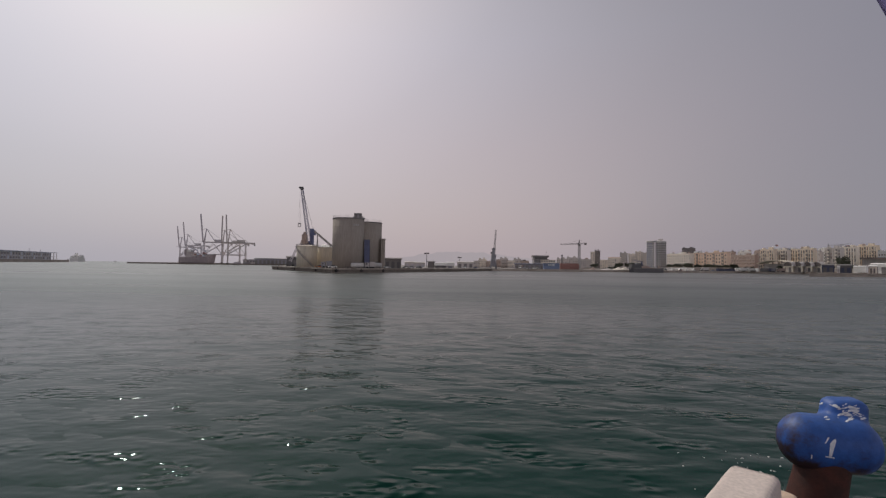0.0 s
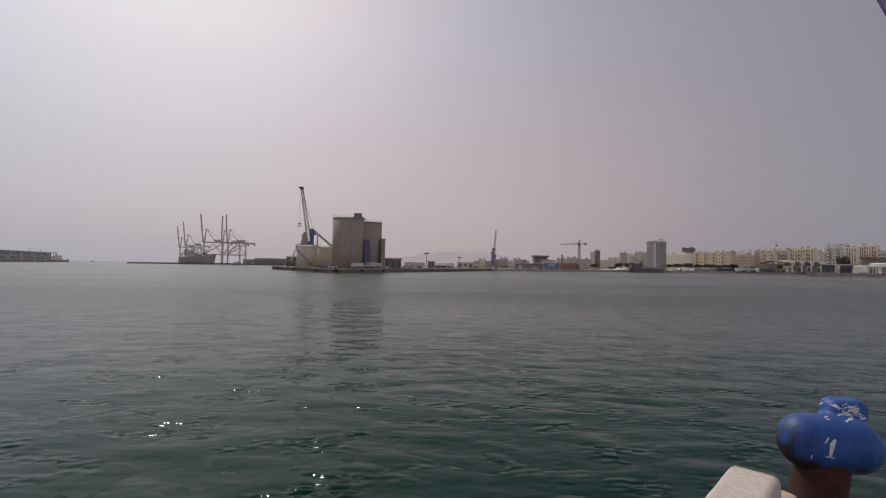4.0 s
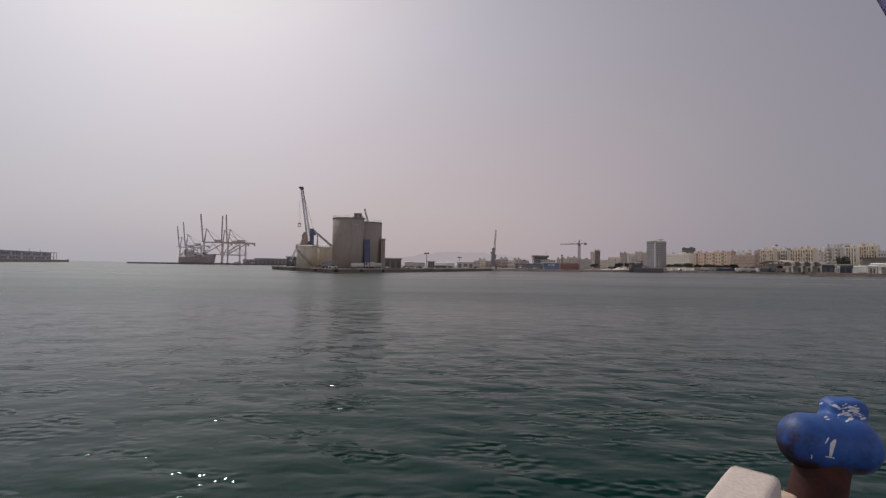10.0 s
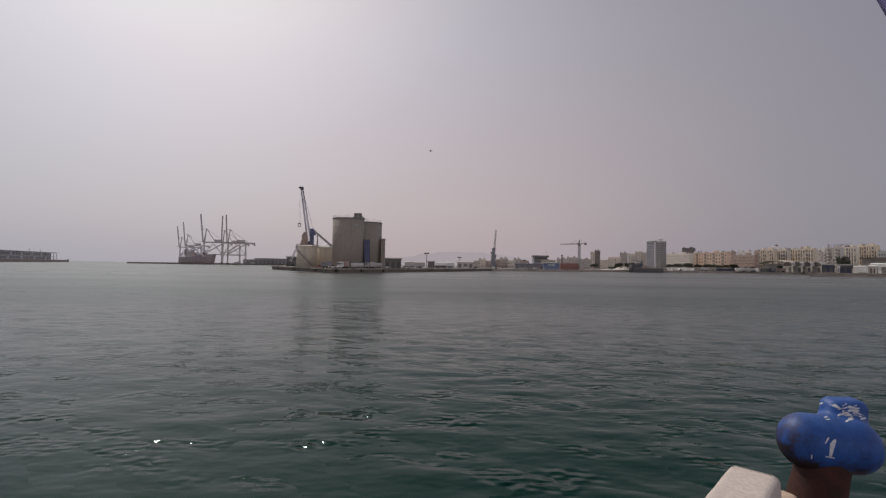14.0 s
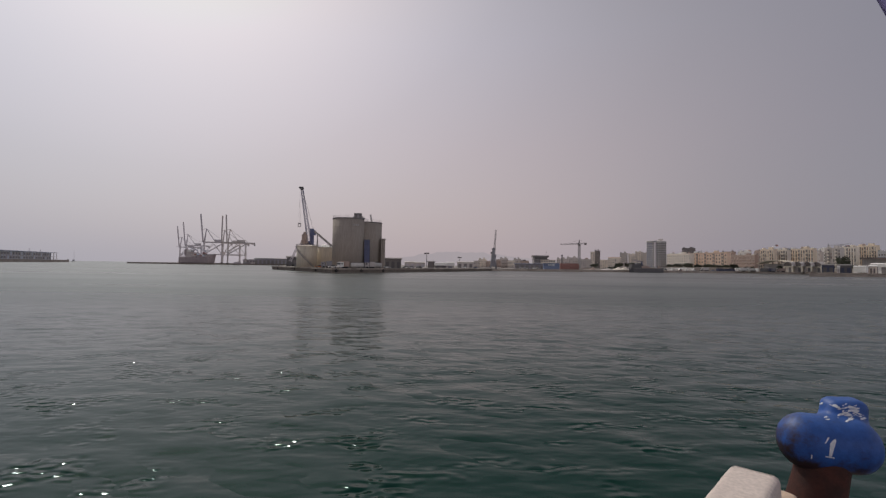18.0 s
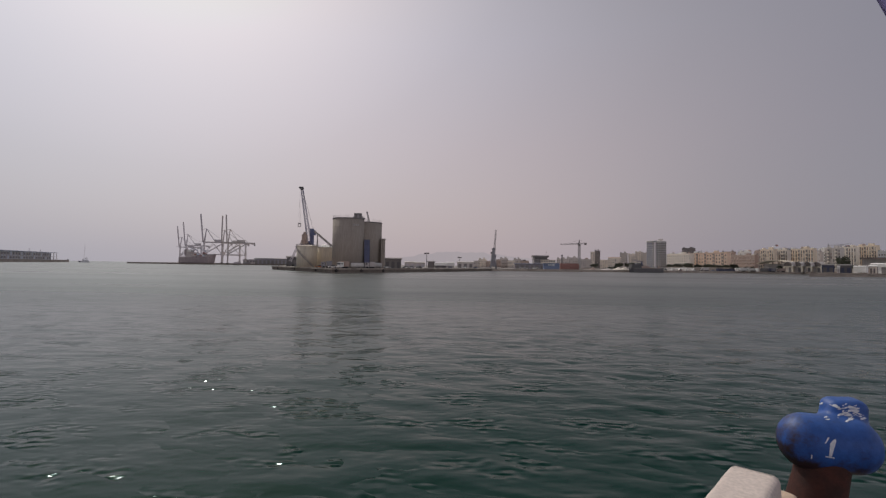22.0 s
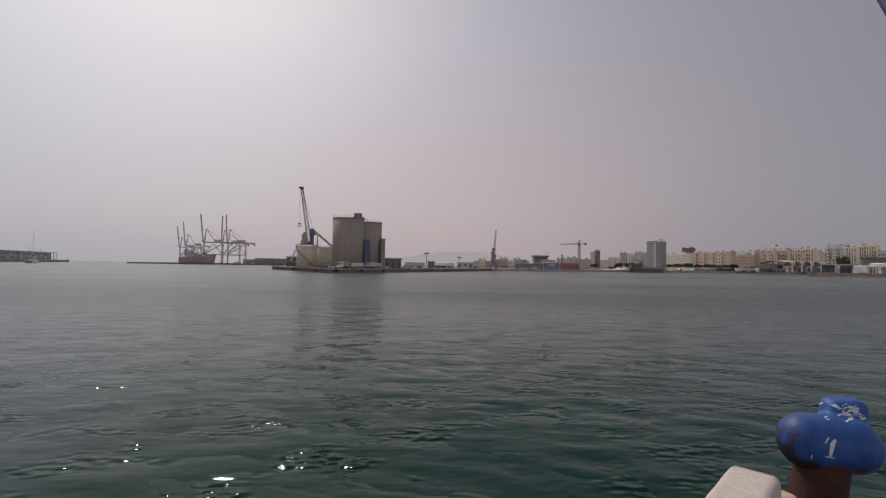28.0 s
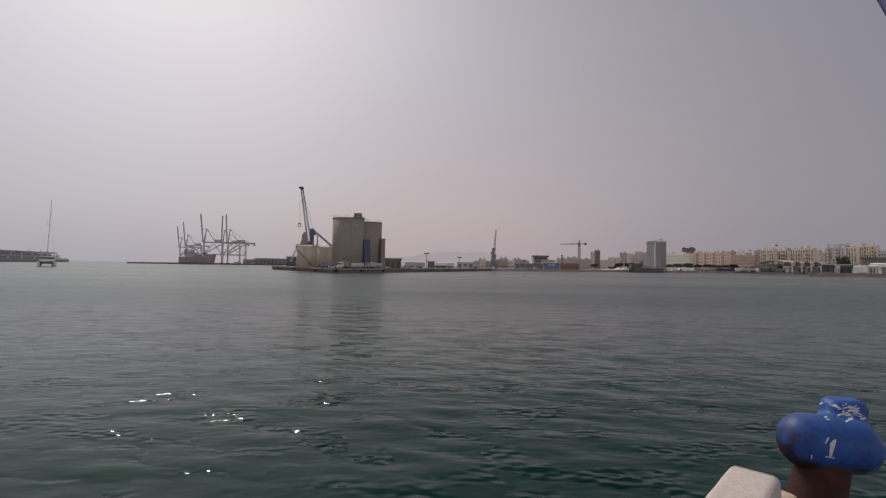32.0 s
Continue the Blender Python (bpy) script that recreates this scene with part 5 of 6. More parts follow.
def roof_clutter(x, y, z, kind, label):
    r = root("roof_antenna" if kind else "roof_plant", x, y, z, 0, label, "antenna" if kind else "roof unit")
    if kind:
        bm = bmesh.new()
        tube(bm, (0, 0, 0), (0, 0, kind), 0.12, 0.07)
        part("mast", bm, GREY_STEEL, r)
        bm = bmesh.new()
        for k in range(4):
            beam(bm, (-0.9 + 0.1 * k, 0, kind * (0.6 + 0.1 * k)), (0.9 - 0.1 * k, 0, kind * (0.6 + 0.1 * k)), 0.08)
        part("aerial", bm, GREY_STEEL, r)
    else:
        boxes("housing", DARKR, r, (0, 0, 0.9, 2.2, 1.8, 1.8), (2.8, 0.4, 0.7, 2, 1.6, 1.4))
        boxes("grille", GREY_STEEL, r, (0, -0.92, 0.9, 1.6, 0.06, 1.2))


roof_clutter(399.86, 459, 26.75, 5.5, "thin grey roof antenna")
roof_clutter(430.22, 454, 29.26, 5.0, "thin grey roof antenna")
roof_clutter(418.25, 458, 27.83, 0, "dark ventilation units on a roof")
roof_clutter(418.99, 455, 27.83, 0, "dark ventilation units on a roof")
awning = root("roof_shelter", 420.77, 457, 27.7, 0, "two dull red roof shelters on an apartment block", "roof unit")
boxes("frame", GREYR, awning, (-1.8, 0, 0.9, 3.0, 2.4, 1.8), (2.2, 0, 0.8, 2.6, 2.4, 1.6))
boxes("cover", RED_BOX, awning, (-1.8, 0, 2.1, 3.4, 2.8, 0.7), (2.2, 0, 1.9, 3.0, 2.8, 0.7), label="dull red cover")
roof_clutter(275.24, 530, 20.61, 5.0, "thin roof antenna on the cream block")
roof_clutter(364.3, 646, 32.82, 0, "dark plant room on the high-rise roof")
roof_clutter(354.69, 648, 32.82, 0, "dark plant room on the high-rise roof")

flag = root("roof_flag", 355.37, 473, 25.32, 0, "red flag on a white pole on a roof", "flag")
bm = bmesh.new()
tube(bm, (0, 0, 0), (0, 0, 5.6), 0.12, 0.08)
part("pole", bm, WHITE, flag)
bm = bmesh.new()
for k in range(6):
    box(bm, 0.25 + k * 0.45, 0.12 * math.sin(k * 1.4), 4.7, 0.47, 0.06, 1.7)
part("cloth", bm, RED_BOX, flag, "dark red cloth")

pavilion = root("roof_pavilion", 353.6, 474.5, 24.3, 0, "small white pointed pavilion on a roof", "pavilion")
bm = bmesh.new()
bmesh.ops.create_cone(bm, cap_ends=True, segments=8, radius1=3.0, radius2=0.1, depth=3.4, matrix=Matrix.Translation((0, 0, 3.2)))
part("roof", bm, WHITE, pavilion, "white pointed roof")
for k in range(4):
    boxes("post", GREYR, pavilion, (1.7 * (-1) ** k, 1.7 * (1 if k < 2 else -1), 0.8, 0.25, 0.25, 1.7))

# crane behind the roofs
rc = root("far_tower_crane", 504.26, 560, 2.0, 0, "thin tower crane behind the apartment roofs", "crane")
bm = bmesh.new()
jz = 35.16
lattice(bm, (0, 0, 0), (0, 0, jz), 1.4, 1.4, 16, 0.22)
part("mast", bm, GREY_STEEL, rc)
bm = bmesh.new()
lattice(bm, (-18, 0, jz - 2.2), (12, 0, jz + 1.2), 0.7, 0.7, 20, 0.14)
part("jib", bm, GREY_STEEL, rc)
boxes("foundation", CONCRETE, rc, (0, 0, 0.4, 4, 4, 0.8))

# waterfront strip
def quay_wall(name, a, b, top, material, label):
    """A low wall with a coping and buttresses."""
    a, b = Vector((*a, 0)), Vector((*b, 0))
    d, c, ln = (b - a).normalized(), (a + b) / 2, (b - a).length
    turn = Matrix.Rotation(math.atan2(d.y, d.x), 3, "Z")
    bm = bmesh.new()
    box(bm, c.x, c.y, 1 + top / 2, ln, 0.3, top - 2, turn)
    box(bm, c.x, c.y, top + 0.06, ln + 0.2, 0.5, 0.14, turn)
    for k in range(int(ln / 6)):
        p = a + d * (k * 6 + 3)
        box(bm, p.x, p.y - 0.1, 1 + top / 2, 0.5, 0.5, top - 1.96, turn)
    tagged(structure(name, bm, material, label), category="wall")


quay_wall("quay_wall_1", (221.21, 440), (254.9, 452), 5.4, TOWN_FACE, "low pinkish stone wall along the waterfront")
quay_wall("quay_wall_2", (257.19, 453), (306.28, 468), 5.6, TOWN_FACE, "low pinkish stone wall along the waterfront")
quay_wall("quay_wall_3", (309.92, 469), (341.66, 480), 6.0, WHITE, "low white wall along the waterfront")
for x, y, w, h, rz in ((218.63, 428.03, 7.98, 2.62, -75), (226.51, 430.04, 8.57, 2.49, -75), (235.26, 434.03, 7.08, 2.81, -75), (243.02, 436.03, 6.98, 2.57, -75), (302.27, 454.03, 7.7, 3.13, -75), (311.75, 456.03, 7.59, 3.12, -75), (322.99, 460.03, 8.14, 3.36, -75)):
    shed("quay_store", x, y, w, h, rz, 2.2, WHITE, WHITE, "low white quayside store on the waterfront", 1, GREYR, eave=0.2)
for k, (at_x, at_y, m, ln) in enumerate(((256.36, 434, SHED_ROOF, 8), (300.41, 446, WHITE, 10), (311.71, 450, WHITE, 10))):
    truck(at_x, at_y, 2.0, 10, m, "white lorry parked along the waterfront", ln)
for k, (at_x, at_y) in enumerate(((275.74, 442), (283.78, 444), (290.17, 446))):
    container(at_x, at_y, 2.0, 12, NAVY, "dark navy container on the waterfront", 6.0)
for k, (at_x, at_y) in enumerate(((191.02, 409), (207.61, 414), (224.54, 420), (242.45, 428), (250.71, 430), (267.1, 438), (297.28, 449), (318.28, 452))):
    car(at_x, at_y, 2.0, 10 + 5 * k, (WHITE, DARK_STEEL, RED_BOX, WHITE, DARK_STEEL, BLUE_BOX, WHITE, DARK_STEEL)[k], ("white", "dark", "red", "white", "dark", "blue", "white", "dark")[k] + " car on the waterfront")


def barge():
    b = root("work_barge", 182.33, 398, 0.0, 8, "dark low work barge moored at the quay", "boat")
    L = 31.98
    bm = bmesh.new()
    prism(bm, [(-L / 2, 0), (-L / 2 + 2.5, -3.2), (L / 2 - 1, -3.2), (L / 2, -2), (L / 2, 2), (L / 2 - 1, 3.2), (-L / 2 + 2.5, 3.2)], -0.6, 3.3)
    part("hull", bm, DARK_STEEL, b, "black steel hull")
    boxes("bulwark", DARKR, b, (1, -3.1, 1.9, L - 4, 0.15, 0.6), (1, 3.1, 1.9, L - 4, 0.15, 0.6))
    boxes("wheelhouse", SHED, b, (-L / 2 + 8, 0, 3.4, 5, 4, 3.6), (-L / 2 + 8, 0, 6.0, 3.4, 3.2, 1.8))
    for k in range(3):
        boxes("window", GLASS, b, (-L / 2 + 6.8 + k * 1.2, -1.63, 6.1, 0.9, 0.08, 0.9))
    house = boxes("accommodation", DARK_STEEL, b, (-L / 2 + 5.5, 0, 3.6, 8.5, 5.4, 4.0), label="black accommodation block")
    for k in range(5):
        boxes("porthole", GLASS, house, (-L / 2 + 2.6 + k * 1.5, -2.74, 3.9, 0.7, 0.08, 0.7))
    bm = bmesh.new()
    lattice(bm, (-L / 2 + 12, 0, 1.6), (-L / 2 + 12, 0, 8), 0.9, 0.7, 5, 0.16)
    lattice(bm, (-L / 2 + 12, 0, 7.6), (-L / 2 + 3.5, 0, 9.6), 0.6, 0.4, 6, 0.12)
    part("deck_crane", bm, BLUE_STEEL, b, "blue lattice deck crane")
    rng = random.Random(5)
    for k in range(12):
        h = 0.6 + 1.8 * rng.random()
        boxes("deck_gear", (BLUE_BOX, SHED, DARKR, PALE_STEEL, NAVY, BROWN)[k % 6], b, (-L / 2 + 10 + k * 1.7, rng.uniform(-1.6, 1.6), 1.6 + h / 2, 0.8 + 1.4 * rng.random(), 1.2, h))
    boxes("bow", DARK_STEEL, b, (-L / 2 + 1.8, 0, 2.2, 2.4, 4.2, 1.4))
    boxes("deck_load", BROWN, b, (-L / 2 + 14.5, 0, 2.8, 6, 4, 2.4), (3, 0, 2.1, 7, 4, 1.0), (9, 0, 2.0, 4, 3, 0.8))
    bm = bmesh.new()
    tube(bm, (-L / 2 + 8, 0, 6.5), (-L / 2 + 8, 0, 10.5), 0.14, 0.07)
    beam(bm, (-L / 2 + 7, 0, 9), (-L / 2 + 9, 0, 9), 0.1)
    part("mast", bm, GREY_STEEL, b)
    for fx, top in ((3.2, 12.2), (13.5, 9.8)):
        bm = bmesh.new()
        tube(bm, (-L / 2 + fx, 0.6, 4), (-L / 2 + fx, 0.6, top), 0.22, 0.12, 8)
        beam(bm, (-L / 2 + fx - 1.6, 0.6, top - 2), (-L / 2 + fx + 1.4, 0.6, top - 1.2), 0.16)
        part("derrick", bm, DARK_STEEL, b, "dark steel derrick post")
    for ob in b.children:
        if not ob.name.startswith("hull"):
            ob.location.z += 1.7


barge()


def leaf_crown(bm, cx, cy, cz, rx, ry, rz, count, size, rng):
    for _ in range(count):
        v = Vector((rng.gauss(0, 1), rng.gauss(0, 1), rng.gauss(0, 1))).normalized() * (0.45 + 0.6 * rng.random() ** 0.6)
        s = size * (0.5 + rng.random())
        m = Matrix.Translation((cx + v.x * rx, cy + v.y * ry, cz + v.z * rz)) @ Euler((rng.random() * 6, rng.random() * 6, rng.random() * 6)).to_matrix().to_4x4()
        bmesh.ops.create_cone(bm, cap_ends=True, segments=4, radius1=s, radius2=s * 0.3, depth=s * 0.5, matrix=m)


def tree(x, y, h, w, label, seed, ground=2.0):
    rng = random.Random(seed)
    t = root("tree", x, y, ground, 0, label, "tree", "waterfront trees")
    bm = bmesh.new()
    tube(bm, (0, 0, 0), (0.1, 0, h * 0.45), 0.045 * h, 0.03 * h, 8)
    for k in range(5):
        a = k * 1.26 + rng.random()
        tube(bm, (0.1, 0, h * 0.4), (w * 0.3 * math.cos(a), w * 0.3 * math.sin(a), h * 0.72), 0.025 * h, 0.008 * h, 6)
    part("trunk", bm, BARK, t)
    bm = bmesh.new()
    for k in range(6):
        a = k * 1.05 + rng.random() * 0.5
        leaf_crown(bm, w * 0.24 * math.cos(a), w * 0.24 * math.sin(a), h * (0.6 + 0.16 * rng.random()), w * 0.24, w * 0.24, h * 0.22, 60, 0.06 * w, rng)
    part("crown", bm, LEAF, t)


tree(305.5, 338, 13.6, 9.6, "broad dark green round-headed tree on the pier", 1)
tree(321.21, 345, 7.0, 5.5, "dark green tree behind the kiosk", 2)
for k, (at_x, at_y) in enumerate(((220.56, 430), (230.36, 434), (242.53, 438), (254.89, 442), (266.29, 446), (277.86, 450), (289.59, 454), (300.32, 458), (194.28, 440), (186.96, 436), (160.8, 470), (187.16, 470))):
    tree(at_x * (1 + 18 / at_y), at_y + 18, 6.4 + 1.8 * ((k * 7) % 5) / 5, 8.0 + k % 3, "dark green street tree behind the waterfront wall", 10 + k)


for k, (at_x, at_y) in enumerate(((322.34, 424), (325.73, 420), (353.57, 420), (314.99, 360), (185.56, 446))):
    tree(at_x, at_y, 6.5 + k % 3, 5.5, "dark green tree among the harbour halls", 40 + k)


def hedge(x, y, rz, w, h, seed):
    rng = random.Random(seed)
    bm = bmesh.new()
    for k in range(int(w / 2)):
        leaf_crown(bm, -w / 2 + 1 + k * 2, 0, h * 0.5, 1.4, 1.0, h * 0.5, 26, 0.45, rng)
    ob = new("hedge", mesh_of("hedge", bm, LEAF))
    ob.matrix_basis = pose(x, y, 2.0, 0, 0, rz)
    tagged(ob, "dark green clipped shrubs along the building fronts", "hedge", "waterfront hedges")


for k, (at_x, at_y) in enumerate(((238.75, 462), (251.11, 462), (264.07, 462), (278.82, 464), (293.68, 466), (309.26, 468), (324.96, 470), (203.34, 470), (180.57, 470))):
    hedge(at_x, at_y, 10, 12, 3.6 + (k * 5 % 4) * 0.7, k)


def heap(x, y, w, h, material, label, seed):
    rng = random.Random(seed)
    bm = bmesh.new()
    n = 20
    rings = []
    for j in range(6):
        f = j / 5
        rings.append([bm.verts.new((w / 2 * (1 - f * 0.97) * math.cos(a) * (0.85 + 0.3 * rng.random()), w / 3 * (1 - f * 0.97) * math.sin(a), h * f * (0.9 + 0.2 * rng.random()))) for a in np.linspace(0, 2 * math.pi, n + 1)[:-1]])
    for a, b in zip(rings, rings[1:]):
        for i in range(n):
            bm.faces.new((a[i], a[(i + 1) % n], b[(i + 1) % n], b[i]))
    bm.faces.new(rings[-1])
    ob = new("sand_heap", mesh_of("sand_heap", bm, material, True))
    ob.matrix_basis = pose(x, y, 2.0)
    tagged(ob, label, "heap", "sand heaps")


heap(159.06, 402, 13, 2.2, CREAM, "pale sand heap on the quay", 1)
heap(165.51, 404, 10, 2.9, CREAM, "pale sand heap on the quay", 2)
heap(148.58, 400, 12, 1.4, GREYR, "low pale gravel heap on the quay", 3)
heap(134.64, 398, 6, 2.0, BROWN, "low brown earth heap on the quay", 4)


# station shed with a bowed roof, vaulted market halls, kiosks
def bowed_shed():
    s = root("bowed_roof_shed", 321.97, 430, 2.0, -66, "open shed with a thin bowed tan roof", "shed", "harbour sheds")
    w = 32.36 * 0.92
    z0, z1 = 7.73, 10.94
    bm = bmesh.new()
    prev = None
    for k in range(17):
        f = k / 16 * 2 - 1
        z = z0 + (z1 - z0) * (1 - f * f)
        cur = [bm.verts.new((f * w / 2, y, z + dz)) for y in (-3, 14) for dz in (0, 0.45)]
        if prev:
            for a, b in ((0, 1), (1, 3), (3, 2), (2, 0)):
                bm.faces.new((prev[a], prev[b], cur[b], cur[a]))
        prev = cur
    bmesh.ops.recalc_face_normals(bm, faces=bm.faces)
    part("roof", bm, TANK, s, "bowed tan roof")
    boxes("back_wall", GREYR, s, (0, 9, z0 / 2, w * 0.94, 0.4, z0))
    boxes("inner_wall", CREAM, s, (w * 0.2, 5, z0 * 0.4, w * 0.3, 0.4, z0 * 0.8))
    boxes("low_wall", GREYR, s, (w * 0.3, 1, 1.0, w * 0.35, 0.3, 2))
    for k in range(6):
        boxes("column", GREYR, s, (-w * 0.46 + k * w * 0.184, -1, z0 / 2, 0.45, 0.45, z0))


bowed_shed()
for k, (x, y) in enumerate(((305.03, 421), (308.99, 422), (311.27, 420), (315.8, 414))):
    truck(x, y, 2.0, -70 + 8 * k, (DARK_STEEL, NAVY, SHED, BROWN)[k], "dark van parked before the open shed", 6.5)


def vault_hall(x, y, rz, w, label):
    """One bay of the market hall: barrel roof, dark glazed gable, lintel, doors between piers."""
    h = root("vaulted_hall", x, y, 2.0, rz, label, "hall", "vaulted market halls")
    z0, z1 = 5.4, 9.5
    bm = bmesh.new()
    prev = None
    for k in range(13):
        a = math.pi * k / 12
        cur = [bm.verts.new((-w / 2 * math.cos(a), yy, z0 + (z1 - z0) * math.sin(a) + dz)) for yy in (-0.5, 5) for dz in (0, 0.28)]
        if prev:
            for p, q in ((0, 1), (1, 3), (3, 2), (2, 0)):
                bm.faces.new((prev[p], prev[q], cur[q], cur[p]))
        prev = cur
    bmesh.ops.recalc_face_normals(bm, faces=bm.faces)
    part("vault", bm, GREYR, h, "grey-brown barrel roof")
    arc = [(-w / 2 * math.cos(math.pi * k / 12), z0 + (z1 - z0) * math.sin(math.pi * k / 12)) for k in range(13)]
    bm = bmesh.new()
    bm.faces.new([bm.verts.new((px * 0.97, 0, pz)) for px, pz in arc])
    bmesh.ops.solidify(bm, geom=bm.faces[:], thickness=0.2)
    gable = part("gable", bm, DARKR, h, "dark glazed gable")
    for k in range(-2, 3):
        px = k * w / 6
        top = z0 + (z1 - z0) * math.sqrt(1 - (2 * px / w) ** 2)
        boxes("mullion", BROWN, gable, (px, -0.28, (z0 + top) / 2, 0.16, 0.12, top - z0 - 0.1))
    boxes("lintel", TANK, h, (0, 0.1, z0 - 0.45, w, 0.7, 0.9), label="tan lintel beam")
    for k in (-1, 1):
        boxes("pier", TANK, h, (k * w * 0.43, 0.2, z0 / 2 - 0.45, w * 0.13, 0.6, z0 - 0.9))
    boxes("shutter", BLIND, h, (-w * 0.17, 0.45, z0 / 2 - 0.45, w * 0.3, 0.15, z0 - 0.9), label="pale roller shutter")
    boxes("door", DARKR, h, (w * 0.19, 0.6, z0 / 2 - 0.45, w * 0.32, 0.15, z0 - 0.9), label="dark open doorway")
    boxes("valley", WHITE, h, (w / 2 - 0.05, -0.2, z0 + 0.5, 1.0, 0.8, 1.0), label="white valley gutter box")
    boxes("back_wall", GREYR, h, (0, 4.6, z0 / 2, w, 0.4, z0))


for x, y, w in ((321.0, 412.05, 8.5), (326.6, 408.04, 8.4), (332.1, 404.04, 8.3), (337.6, 400.04, 8.3)):
    vault_hall(x, y, -75, w, "market hall bay with a dark glazed barrel gable")

# sheds at the root of the pier
shed("blue_shed", 268.6, 309, 6.6, 6.3, -41.3, 4, NAVY, DARKR, "dark blue flat quayside shed", 2, DARK_STEEL, ground=2.3, eave=0.2)
shed("white_kiosk", 275.4, 308.5, 1.5, 5.0, -41.8, 1.4, WHITE, WHITE, "narrow white kiosk between sheds", 1, GREYR, ground=2.3, eave=0.12)
shed("blue_shed", 279.9, 308, 6.6, 6.2, -42.3, 4, DARK_STEEL, DARKR, "blue-black shed under the tree", 2, NAVY, ground=2.3, eave=0.2)
shed("white_kiosk", 287.2, 305.5, 7.4, 5.3, -76, 2.5, WHITE, WHITE, "white kiosk with a low flat roof", 1, WHITE, ground=2.3, eave=0.2)
shed("brown_hut", 293.0, 306.8, 3.0, 4.6, -48, 2.5, BROWN, DARKR, "small brown hut beside the kiosk", 1, DARK_STEEL, ground=2.3, eave=0.15)
shed("white_kiosk", 298.8, 308.0, 3.4, 5.8, -55, 2, CREAM, WHITE, "pale boat shed with wide dark doors on the pier", 2, DARKR, ground=2.3)
shed("boat_shed", 312.5, 314, 14.0, 7.6, -70, 6, WHITE, WHITE, "long white boat shed with a deep white roof edge", 3, DARKR, ground=2.3, fascia=0.25)


def terrace_roof():
    r = root("terrace_canopy", 339.69, 345, 2.3, -44.56, "flat dark terrace canopy on posts above the sheds", "canopy")
    z = 11.9
    boxes("roof", DARK_STEEL, r, (0, 3, z, 22, 8, 0.9))
    boxes("fascia", BROWN, r, (0, -1.1, z - 0.6, 19.6, 0.2, 0.5))
    for k in range(5):
        boxes("post", GREYR, r, (-8.8 + k * 4.4, -0.6, z / 2 - 0.2, 0.35, 0.35, z - 0.4))
    boxes("back_wall", GREYR, r, (0, 6.6, z / 2 - 0.2, 19, 0.3, z - 0.4))


terrace_roof()

# pier clutter
for k, (at_x, at_y) in enumerate(((241.08, 289), (247.09, 290), (254.62, 291), (262.03, 291), (278.98, 294))):
    if k % 2:
        bitt(at_x, at_y)
        continue
    p = root("boulder_pile", at_x, at_y, 2.3, 0, "low heap of brown stones on the pier edge", "stones")
    rng = random.Random(k)
    for i in range(7):
        bm = bmesh.new()
        bmesh.ops.create_icosphere(bm, subdivisions=1, radius=0.5 + 0.3 * rng.random(), matrix=Matrix.Translation((i * 0.9 - 3, rng.random(), 0.25)) @ Matrix.Diagonal((1.2, 1, 0.7, 1)))
        part("stone", bm, QUAY_FACE, p)

